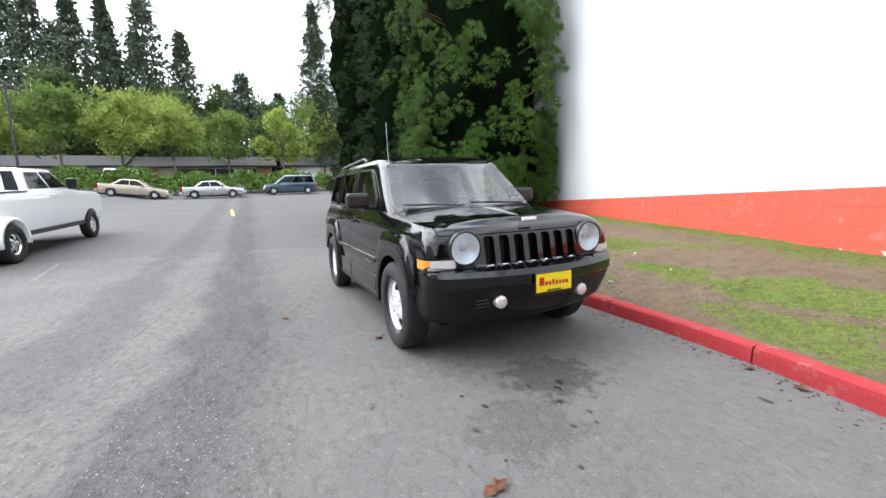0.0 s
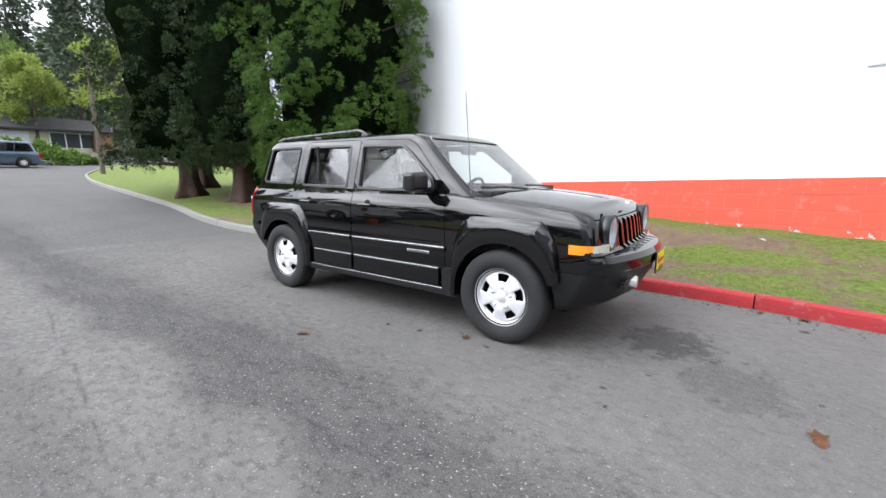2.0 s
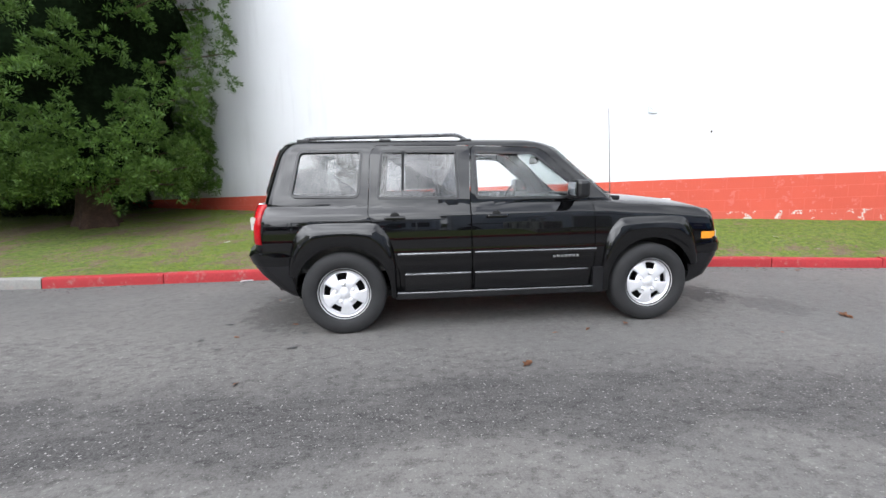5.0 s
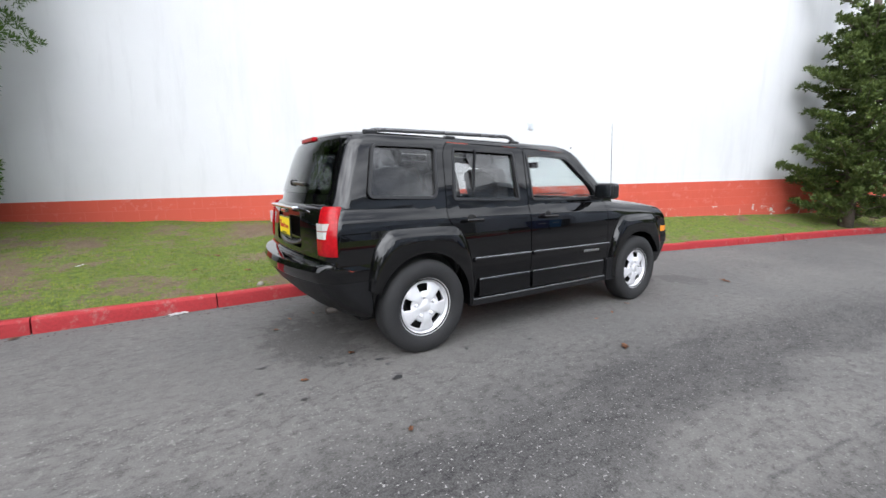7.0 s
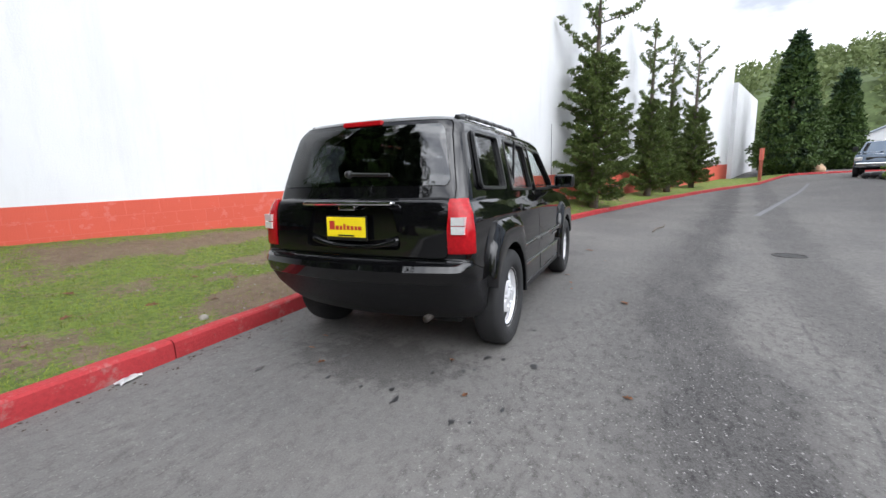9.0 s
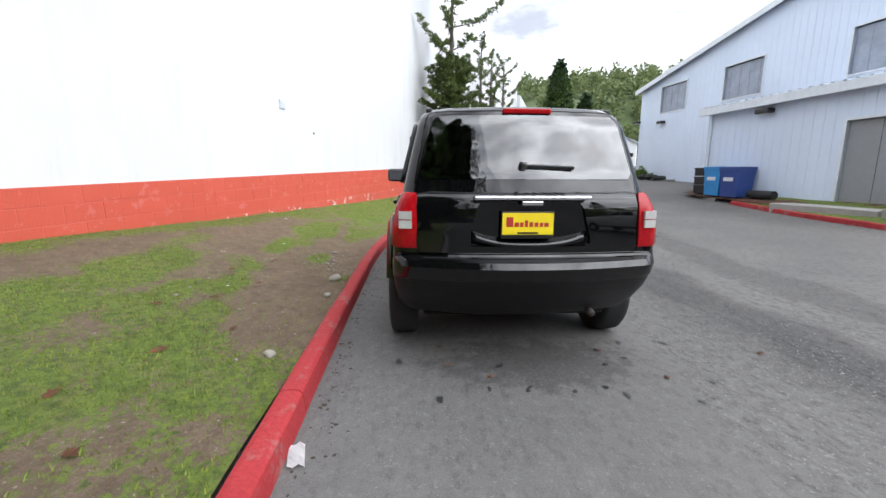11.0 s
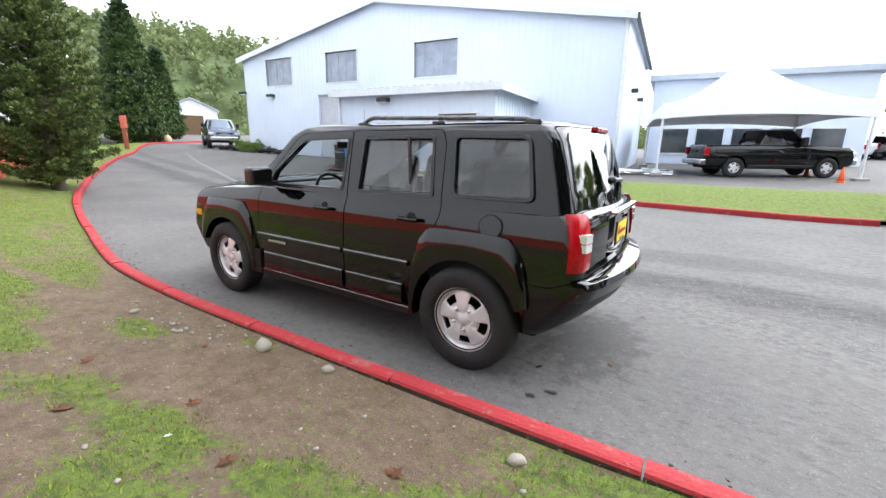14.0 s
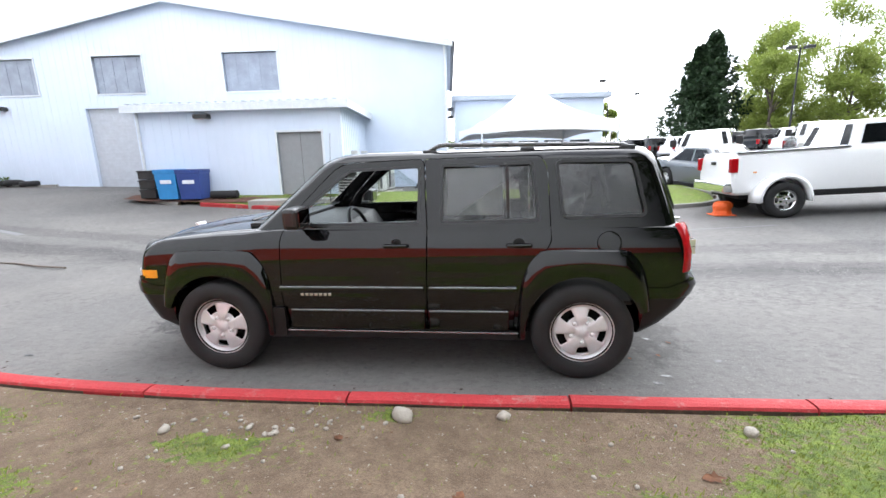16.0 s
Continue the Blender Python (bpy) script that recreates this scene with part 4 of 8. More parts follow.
DOOR_REAR = round_poly([(-0.250, 0.345), (-0.265, 1.05), (-0.245, 1.535), (-1.035, 1.540), (-1.075, 1.46), (-1.10, 0.98), (-0.985, 0.80), (-0.86, 0.52), (-0.85, 0.345)], 0.035)


def build_suv():
    low, up = temp_ob(lower_shell()), temp_ob(upper_shell())
    hollow = temp_ob(upper_shell(0.045, 1.0))
    cab = temp_ob(box(-1.90, 0.88, -0.700, 0.700, 0.52, 1.055, 0.04))
    wells = [temp_ob(tube((wx, s * 0.47, 0.36), (wx, s * 1.0, 0.36), 0.392, 0.392, 40)) for wx in (1.317, -1.317) for s in (-1, 1)]
    me = carve(low, "UNION", up)
    shell = new("shell", me)
    me = carve(shell, "DIFFERENCE", hollow, cab, *wells)
    drop_ob(shell, low, up, hollow, cab, *wells)
    shell = new("shell", me)
    # windscreen and back glass openings
    screen = temp_ob(extrude_poly(round_poly([(-0.685, 1.095), (0.685, 1.095), (0.590, 1.525), (-0.590, 1.525)], 0.05), 1.05, "x", 0.25))
    back = temp_ob(extrude_poly(round_poly([(-0.60, 1.190), (0.60, 1.190), (0.515, 1.505), (-0.515, 1.505)], 0.04), 0.5, "x", -2.3))
    cuts = [screen, back]
    for s in (-1, 1):
        cuts.append(temp_ob(extrude_poly(WIN_QUARTER, 0.5 * s, "y", 0.5 * s)))
    slots = []
    for k in range(7):
        yk = (k - 3) * 0.117
        slots.append(temp_ob(extrude_poly(round_poly([(yk - 0.038, 0.700), (yk + 0.038, 0.700), (yk + 0.038, 0.915), (yk - 0.038, 0.915)], 0.025), 0.2, "x", 1.92)))
    lamps = [temp_ob(lathe([(1.88, 0.118), (2.2, 0.118)], 36, "x")) for s in (-1, 1)]
    for o, s in zip(lamps, (-1, 1)):
        o.data.transform(Matrix.Translation((0, s * 0.535, 0.845)))
    low_grille = temp_ob(box(2.09, 2.4, -0.27, 0.27, 0.375, 0.470, 0.02))
    recess = temp_ob(extrude_poly(round_poly([(-0.37, 0.775), (0.37, 0.775), (0.30, 1.035), (-0.30, 1.035)], 0.05), 0.085, "x", -2.12))
    me = carve(shell, "DIFFERENCE", *cuts, *slots, *lamps, low_grille, recess)
    drop_ob(shell, *cuts, *slots, *lamps, low_grille, recess)
    shell = new("shell", me)
    # take out doors, bonnet, tailgate and bumpers as panels with gaps
    volumes = []
    for s, tag in ((-1, "r"), (1, "l")):
        for kind, poly, win in (("front_door", DOOR_FRONT, WIN_FRONT), ("rear_door", DOOR_REAR, WIN_REAR)):
            volumes.append((kind, extrude_poly(poly, 0.5 * s, "y", 0.55 * s), extrude_poly(grow_poly(poly, 0.006), 0.52 * s, "y", 0.54 * s), win, s))
    def slab(poly, lo, hi, axis):
        return extrude_poly(poly, hi - lo, axis, lo)
    hood_poly = [(1.02, 1.00), (1.02, 1.2), (2.2, 1.2), (2.2, 0.942), (2.0, 0.930)]
    volumes.append(("bonnet", slab(hood_poly, -0.695, 0.695, "y"), slab(grow_poly(hood_poly, 0.006), -0.701, 0.701, "y"), None, 0))
    gate = round_poly([(-0.650, 0.735), (0.650, 0.735), (0.665, 1.14), (0.585, 1.556), (-0.585, 1.556), (-0.665, 1.14)], 0.04)
    volumes.append(("tailgate", slab(gate, -2.3, -1.70, "x"), slab(grow_poly(gate, 0.006), -2.3, -1.69, "x"), None, 0))
    rear = [(-2.4, 0.25), (-2.4, 0.728), (-2.04, 0.728), (-1.86, 0.66), (-1.74, 0.66), (-1.70, 0.25)]
    volumes.append(("rear_bumper", slab(rear, -1, 1, "y"), slab(grow_poly(rear, 0.005), -1.02, 1.02, "y"), None, 0))
    front = [(2.4, 0.25), (2.4, 0.712), (2.0, 0.712), (1.80, 0.655), (1.72, 0.655), (1.70, 0.25)]
    volumes.append(("front_bumper", slab(front, -1, 1, "y"), slab(grow_poly(front, 0.005), -1.02, 1.02, "y"), None, 0))
    made = {}
    outs = []
    for kind, vol, big, win, s in volumes:
        v = temp_ob(vol)
        me = carve(shell, "INTERSECT", v)
        drop_ob(v)
        if win:
            t = new("t", me)
            w = temp_ob(extrude_poly(win, 0.6 * s, "y", 0.5 * s))
            me = carve(t, "DIFFERENCE", w)
            drop_ob(t, w)
        made[kind, s] = mesh_part(kind, me, [BLACK_PAINT, PLASTIC], suv, {"front_bumper": "gloss black bumper with grained plastic skirt", "rear_bumper": "black bumper with grained plastic skirt"}.get(kind, ""))
        outs.append(temp_ob(big))
    for kind in ("front_bumper", "rear_bumper"):
        me = made[kind, 0].data
        for p in me.polygons:
            if p.center.z < 0.592:
                p.material_index = 1
    me = carve(shell, "DIFFERENCE", *outs)
    drop_ob(shell, *outs)
    body = mesh_part("body", me, [BLACK_PAINT], suv, "gloss black body shell")
    return body, made


suv_body, suv_panels = build_suv()


def suv_details():
    # glass
    for s in (-1, 1):
        def on_side(poly, inset=0.022):
            return [(x, s * (side_y(z) - inset), z) for x, z in poly]
        doors = suv_panels["front_door", s], suv_panels["rear_door", s]
        if s < 0:
            pane("window_pane", on_side(grow_poly(WIN_FRONT, 0.006)), GLASS_CLEAR, doors[0], "clear front door glass, wound up")
        else:
            pane("window_pane", on_side(grow_poly([(-0.2, 1.10), (-0.2, 1.122), (0.58, 1.112), (0.58, 1.10)], 0.0)), GLASS_CLEAR, doors[0], "front door glass wound down")
        pane("window_pane", on_side(grow_poly(WIN_REAR, 0.006)), GLASS_TINT, doors[1], "dark tinted door glass")
        pane("quarter_window", on_side(grow_poly(WIN_QUARTER, 0.006), 0.018), GLASS_TINT, suv, "dark tinted quarter glass")
        part("window_divider", extrude_poly([(-0.828, 1.125), (-0.815, 1.495), (-0.795, 1.495), (-0.808, 1.125)], s * 0.016, "y", 0.0), TRIM, doors[1]).matrix_local = Matrix.Translation((0, s * 0.708, 0)) @ Matrix.Rotation(0, 4, "X")
        # rubber frame round each opening
        for poly, host in ((WIN_FRONT, doors[0]), (WIN_REAR, doors[1]), (WIN_QUARTER, suv)):
            bm = bm_new()
            rings = []
            for p, q in zip(grow_poly(poly, 0.010), grow_poly(poly, -0.010)):
                rings.append([(p[0], s * (side_y(p[1]) - 0.012), p[1]), (p[0], s * (side_y(p[1]) + 0.0065), p[1]), (q[0], s * (side_y(q[1]) + 0.0065), q[1]), (q[0], s * (side_y(q[1]) - 0.020), q[1])])
            bm.free()
            part("window_seal", loft(rings + rings[:1], True, False), TRIM, host)
        # handles
        for hx, host in ((-0.045, doors[0]), (-0.885, doors[1])):
            bm = box(hx - 0.085, hx + 0.085, -0.018, 0.018, 0.945, 0.975, 0.012)
            part("door_handle", bm, BLACK_PAINT, host).location = (0, s * 0.845, 0)
            part("handle_cup", lathe([(0.0, 0.042), (0.006, 0.040), (0.010, 0.030)], 24), DARK, host).matrix_local = pose(hx, s * 0.800, 0.962, 0, 0, 0 if s > 0 else 180)
        # mouldings along the doors, each with an added pale strip as sky glint
        for x0, x1, host in ((-0.232, 0.825, doors[0]), (-0.875, -0.262, doors[1])):
            sm = part("side_moulding", box(x0, x1, -0.012, 0.012, 0.628, 0.664, 0.008), BLACK_PAINT, host, "black body-side moulding topped by an added glint strip")
            sm.location = (0, s * 0.833, 0)
            part("bright_edge", box(x0 + 0.004, x1 - 0.004, -0.009, 0.009, 0.654, 0.668, 0.004), ACCENT, sm, "thin pale strip standing in for a sky glint")
            lm = part("lower_moulding", box(max(x0, -0.82), min(x1, 0.76), -0.010, 0.010, 0.345, 0.490, 0.008), BLACK_PAINT, host)
            lm.location = (0, s * 0.824, 0)
            part("bright_edge", box(max(x0, -0.82) + 0.004, min(x1, 0.76) - 0.004, -0.008, 0.008, 0.484, 0.493, 0.003), ACCENT, lm, "thin pale strip standing in for a sky glint")
        sill = part("sill", box(-0.90, 0.86, -0.03, 0.03, 0.272, 0.332, 0.012), PLASTIC, suv)
        sill.location = (0, s * 0.795, 0)
        # the sill's edge reflection, added as a pale strip too
        part("bright_edge", box(-0.88, 0.84, 0.024, 0.034, 0.322, 0.334, 0.003) if s > 0 else box(-0.88, 0.84, -0.034, -0.024, 0.322, 0.334, 0.003), ACCENT, sill, "thin pale strip standing in for a sky glint")
        # wheel arch flares
        for wx, host_label in ((1.317, "front"), (-1.317, "rear")):
            outer = [(-0.435, 0.30), (-0.425, 0.62), (-0.385, 0.78), (-0.315, 0.885), (-0.22, 0.922), (0.22, 0.922), (0.315, 0.885), (0.385, 0.78), (0.425, 0.62), (0.435, 0.52)]
            fine_o = [tuple(q) for q in bend(outer, 4)]
            rings = []
            turn = 1 if wx > 0 else -1
            for px, pz in [(turn * q[0], q[1]) for q in fine_o]:
                dx, dz = px, pz - 0.36
                r = math.hypot(dx, dz)
                ix, iz = dx / r * 0.388, 0.36 + dz / r * 0.388
                if pz < 0.40:
                    ix, iz = math.copysign(0.386, dx), pz
                mx, mz = ix + (px - ix) * 0.45, iz + (pz - iz) * 0.45
                ux, uz = ix + (px - ix) * 0.74, iz + (pz - iz) * 0.74
                rings.append([(wx + ix, s * 0.74, iz), (wx + ix, s * 0.856, iz), (wx + mx, s * 0.864, mz), (wx + ux, s * 0.858, uz), (wx + px, s * 0.822, pz), (wx + px, s * 0.79, pz)])
            ob = part("wheel_arch_flare", loft(rings), BLACK_PAINT, suv, smooth=True)
            ob.data.set_sharp_from_angle(angle=radians(50))
        # mud trim ahead of the doors
        part("rocker_end", extrude_poly(round_poly([(0.80, 0.28), (0.80, 0.50), (0.90, 0.50), (0.935, 0.28)], 0.02), s * 0.05, "y", s * 0.79), PLASTIC, suv)
        # mirrors
        mir = part("door_mirror", box(0.555, 0.665, -0.105, 0.105, 1.10, 1.245, 0.030), TRIM, suv, "black folding door mirror")
        mir.location = (0, s * 0.915, 0)
        part("mirror_glass", box(0.549, 0.5535, -0.085, 0.085, 1.118, 1.228, 0.002), MIRROR, mir, "mirror glass")
        part("mirror_arm", box(0.575, 0.655, -0.07, 0.07, 1.085, 1.125, 0.012), TRIM, suv).location = (0, s * 0.80, 0)
        # roof rails
        rail = [(-1.63, s * 0.575, 1.575), (-1.60, s * 0.575, 1.596), (-1.50, s * 0.578, 1.606), (-1.0, s * 0.582, 1.618), (-0.5, s * 0.580, 1.628), (-0.36, s * 0.578, 1.630), (-0.29, s * 0.575, 1.605), (-0.24, s * 0.572, 1.572)]
        part("roof_rail", add_pipe(bm_new(), [tuple(q) for q in bend(rail, 3)], 0.015, 8), RAIL, suv, "satin grey roof rail", smooth=True)
        for fx in (-1.62, -0.95, -0.27):
            part("rail_foot", box(fx - 0.05, fx + 0.05, -0.02, 0.02, 1.565, 1.60, 0.01), TRIM, suv).location = (0, s * 0.576, 0)
        # lamps at the front
        lamp = part("headlight", lathe([(2.000, 0.012), (2.003, 0.045), (2.014, 0.075), (2.036, 0.100), (2.052, 0.106), (2.058, 0.104), (2.056, 0.098), (1.99, 0.086)], 36, "x"), REFLECTOR, suv, "round headlamp with a chrome reflector", smooth=True)
        lamp.location = (-0.058, s * 0.535, 0.845)
        part("bulb", lathe([(1.98, 0.024), (2.02, 0.024), (2.034, 0.016), (2.038, 0.004)], 20, "x"), LAMP_CLEAR, lamp, smooth=True)
        lens = part("lens", lathe([(2.052, 0.104), (2.066, 0.085), (2.074, 0.05), (2.077, 0.004)], 36, "x"), HEAD_GLASS, lamp, "clear glass lens", smooth=True)
        lens.visible_shadow = False
        part("bezel", lathe([(1.99, 0.117), (2.062, 0.117), (2.062, 0.106), (1.99, 0.106)], 36, "x"), TRIM, lamp, smooth=True)
        def strip(path, depth, z0, z1):
            return loft([[(x, s * y, z) for x, y in path] + [(x - depth * 0.9, s * (y - depth), z) for x, y in path[::-1]] for z in (z0, z0 + 0.008, z1 - 0.008, z1)])
        part("turn_signal", strip([(1.80, 0.810), (1.875, 0.806), (1.917, 0.795), (1.945, 0.774)], 0.03, 0.716, 0.778), LAMP_AMBER, suv, "amber turn signal lamp")
        part("marker_lamp", strip([(1.948, 0.777), (1.968, 0.752), (1.990, 0.69), (2.005, 0.62)], 0.03, 0.716, 0.778), LAMP_CLEAR, suv, "clear marker lens")
        fog = part("fog_lamp", lathe([(2.05, 0.042), (2.134, 0.044), (2.140, 0.039), (2.142, 0.004)], 24, "x"), LAMP_CLEAR, suv, "round clear fog lamp", smooth=True)
        fog.location = (-0.002, s * 0.345, 0.482)
        for k in range(3):
            part("bumper_louvre", box(2.02, 2.060, -0.05, 0.05, 0.452 + k * 0.022, 0.462 + k * 0.022, 0.003), TRIM, suv).location = (0.035, s * 0.47, 0)
        # tail lamps
        rings = []
        for z in (0.765, 0.78, 0.90, 1.00, 1.06, 1.082):
            xr = -2.072 + 0.02 * max(0, z - 0.93) / 0.10
            w = 0.822 - 0.010 * max(0, z - 0.84) / 0.09 - (0.016 * (z - 0.975) / 0.04 if z > 0.975 else 0)
            swell = 0.010 if 0.77 < z < 1.07 else 0.004
            edge = [(x, y) for x, y in outline(xr - swell, 2.0, w + swell, 0.07, 0.065, 0.085, 0.03) if y > 0.45 and x < -1.86]
            edge.sort(key=lambda p: math.atan2(p[1] - 0.45, -1.86 - p[0]))
            arc = [Vector(p) for p in edge]
            fine = spaced([p for p in arc], 0.02)
            fine = [p for p in fine if p.y > 0.652]
            n = 14
            pick = [fine[round(i * (len(fine) - 1) / n)] for i in range(n + 1)]
            rings.append([(p.x, s * p.y, z) for p in pick] + [(-1.90, s * 0.74, z), (-1.97, s * 0.655, z)])
        t0 = part("tail_light", loft(rings), TAIL_RED, suv, "tall red tail lamp with a clear middle", smooth=True)
        t0.data.set_sharp_from_angle(angle=radians(40))
        for k in range(2):
            z0 = 0.880 + 0.052 * k
            part("reverse_lens", loft([[(-2.048 + 0.20 * (y - 0.68), s * y, z) for y in (0.684, 0.71, 0.735, 0.758)] + [(-1.99, s * 0.758, z), (-1.99, s * 0.684, z)] for z in (z0, z0 + 0.046)]), LAMP_CLEAR, t0, "clear reversing lens")
    # windscreen and back glass
    gate = suv_panels["tailgate", 0]
    curved_pane("windscreen", 1.085, 1.540, 0.700, 0.600, lambda y, z: upper_at(z, 2) - 0.008 - upper_at(z, 5) * (y / upper_at(z, 3)) ** 2, -1, GLASS_CLEAR, suv, "clear raked windscreen")
    curved_pane("back_window", 1.160, 1.532, 0.642, 0.556, lambda y, z: upper_at(z, 1) - 0.004 + REAR_BOW * (y / upper_at(z, 3)) ** 2, 1, GLASS_TINT, gate, "dark tinted back glass")
    part("brake_light", box(-1.888, -1.84, -0.145, 0.145, 1.540, 1.572, 0.008), TAIL_RED, gate, "red high brake lamp")
    wiper = part("rear_wiper", box(-0.012, 0.012, -0.30, 0.02, -0.010, 0.010, 0.005), TRIM, gate, "black rear wiper")
    wiper.matrix_local = pose(-1.995, 0.04, 1.235, 2, -17, 0)
    part("wiper_pivot", lathe([(-0.02, 0.026), (0.012, 0.024), (0.02, 0.012)], 16, "x"), TRIM, gate).matrix_local = pose(-1.995, 0.04, 1.235, 0, 0, 180)
    bar = part("grab_bar", box(-2.105, -2.055, -0.335, 0.335, 1.045, 1.070, 0.010), CHROME, gate, "chrome bar over the number plate")
    part("badge", box(-2.092, -2.062, -0.062, 0.062, 1.014, 1.040, 0.006), CHROME, gate, "small bright maker's badge")
    part("gate_lip", loft([[(-2.078 + 0.03 * (y / 0.34) ** 2, y, 0.772 + 0.055 * abs(y / 0.34) ** 3), (-2.070 + 0.03 * (y / 0.34) ** 2, y, 0.790 + 0.055 * abs(y / 0.34) ** 3), (-2.036, y, 0.822 + 0.045 * abs(y / 0.34) ** 3), (-2.030, y, 0.772)] for y in [0.034 * k for k in range(-10, 11)]]), BLACK_PAINT, gate, "sloping gloss lip under the number plate", smooth=True)
    # plates
    def plate(name, x, y, z, facing, host):
        p = part(name, box(-0.006, 0.006, -0.155, 0.155, -0.078, 0.078, 0.004), TRIM, host, "yellow dealer plate in a black frame")
        p.matrix_local = pose(x, y, z, 0, 0, 0 if facing > 0 else 180)
        part("plate_face", box(0.0062, 0.009, -0.148, 0.148, -0.055, 0.070, 0.002), PLATE_YELLOW, p, "yellow plate face")
        for k, (a, b, h) in enumerate(((-0.125, -0.085, 0.052), (-0.078, -0.052, 0.022), (-0.046, -0.026, 0.022), (-0.018, 0.000, 0.034), (0.008, 0.030, 0.024), (0.038, 0.060, 0.022), (0.068, 0.088, 0.020), (0.094, 0.120, 0.020))):
            bm = box(0.0092, 0.0108, a, b, -0.010, h - 0.006, 0.001)
            part("plate_mark", bm, PLATE_RED, p)
        part("plate_strip", box(0.0092, 0.0105, -0.06, 0.06, -0.050, -0.040), TRIM, p)
    plate("number_plate", -2.072, 0.02, 0.902, -1, gate)
    plate("front_plate", 2.212, 0.02, 0.588, 1, suv)
    part("bonnet_badge", box(1.955, 1.985, -0.055, 0.055, 1.005, 1.026, 0.003), REFLECTOR, suv_panels["bonnet", 0], "small bright maker's badge")
    for s in (-1, 1):
        for k in range(7):
            part("badge_letter", box(0.44 + 0.034 * k, 0.464 + 0.034 * k, -0.003, 0.003, 0.596, 0.616, 0.001), CHROME, suv_panels["front_door", s], "bright badge bar").location = (0, s * 0.831, 0)
    # grille inserts
    part("grille_mesh", box(1.922, 1.935, -0.42, 0.42, 0.69, 0.925), DARK, suv)
    for k in range(7):
        yk = (k - 3) * 0.117
        part("grille_ring", box(1.95, 2.012, yk - 0.036, yk + 0.036, 0.704, 0.720, 0.006), CHROME, suv, "bright lower lip of a grille slot")
    # fuel door
    part("fuel_door", lathe([(0.0, 0.075), (0.004, 0.074), (0.006, 0.068)], 32), BLACK_PAINT, suv, "round fuel filler flap").matrix_local = pose(-1.475, 0.7985, 0.965, 10.5, 0, 0)
    part("fuel_ring", lathe([(0.0, 0.080), (0.003, 0.080), (0.003, 0.0755), (0.0, 0.0755)], 32), DARK, suv).matrix_local = pose(-1.475, 0.798, 0.965, 10.5, 0, 0)
    # antenna and wipers
    part("antenna", add_tube(tube((0.985, -0.705, 1.05), (0.93, -0.705, 1.83), 0.0042, 0.0022, 6), (0.985, -0.705, 1.01), (0.985, -0.705, 1.07), 0.014, 0.009, 10), ACCENT, suv, "thin whip antenna")
    for y0 in (-0.10, 0.50):
        w = part("wiper", add_pipe(bm_new(), [(1.165, y0, 1.105), (1.135 - 0.25 * (y0 - 0.25) ** 2, y0 - 0.25, 1.120), (1.115 - 0.25 * (y0 - 0.52) ** 2, y0 - 0.52, 1.128)], 0.009, 6), TRIM, suv, "black windscreen wiper")
    part("cowl", box(0.90, 1.12, -0.62, 0.62, 1.045, 1.098, 0.01), PLASTIC, suv, "black plastic cowl below the windscreen")
    # underneath
    part("underbody", box(-1.74, 1.74, -0.62, 0.62, 0.245, 0.335, 0.03), DARK, suv)
    part("exhaust", tube((-1.65, -0.45, 0.325), (-1.93, -0.45, 0.318), 0.022, 0.024, 16), PIPE, suv, "short dull steel exhaust tip", smooth=True)
    for wx in (1.317, -1.317):
        for s in (-1, 1):
            make_wheel(suv, wx, s * 0.757, s, w=0.200, turn=17.0 * s + 23 * wx)
    part("axle", tube((1.317, -0.7, 0.34), (1.317, 0.7, 0.34), 0.04), DARK, suv)
    part("axle", tube((-1.317, -0.7, 0.34), (-1.317, 0.7, 0.34), 0.04), DARK, suv)
    # inside
    part("cabin_floor", box(-1.88, 0.86, -0.69, 0.69, 0.50, 0.53), FABRIC, suv)
    part("headliner", box(-1.74, 0.30, -0.56, 0.56, 1.545, 1.555), FABRIC, suv)
    part("dashboard", loft([[(0.90, y, 0.72), (0.46, y, 0.72), (0.42, y, 0.93), (0.50, y, 1.045), (0.70, y, 1.075), (0.95, y, 1.07)] for y in (-0.69, -0.3, 0.3, 0.69)]), DASH, suv, "dark plastic dashboard", smooth=False)
    part("centre_console", box(-0.10, 0.50, -0.11, 0.11, 0.53, 0.84, 0.03), DASH, suv)
    for s in (-1, 1):
        for sx, rake in ((-0.18, -14), (-1.05, -16)):
            for (a, b2) in (((0.12, 0.60),) if sx > -0.5 else ((0.04, 0.64),)):
                part("seat_cushion", box(sx - 0.10, sx + 0.42, s * a if s > 0 else -b2, s * b2 if s > 0 else -a, 0.68, 0.84, 0.05), FABRIC, suv)
                bk = part("seat_back", box(-0.07, 0.07, a if s > 0 else -b2, b2 if s > 0 else -a, 0.0, 0.62, 0.05), FABRIC, suv)
                bk.matrix_local = pose(sx - 0.10, 0, 0.76, 0, rake, 0)
                hr = part("headrest", box(-0.045, 0.045, (a + b2) / 2 * s - 0.13, (a + b2) / 2 * s + 0.13, 0.0, 0.17, 0.04), FABRIC, suv)
                hr.matrix_local = pose(sx - 0.275, 0, 1.375, 0, rake, 0)
    bm = bm_new()
    ring = []
    for i in range(28):
        a = 2 * math.pi * i / 28
        ring.append([(0.016 * math.sin(q), (0.185 + 0.016 * math.cos(q)) * math.cos(a), (0.185 + 0.016 * math.cos(q)) * math.sin(a)) for q in [2 * math.pi * k / 8 for k in range(8)]])
    bm.free()
    wheel = part("steering_wheel", loft(ring + ring[:1], True, False), TRIM, suv, "black steering wheel", smooth=True)
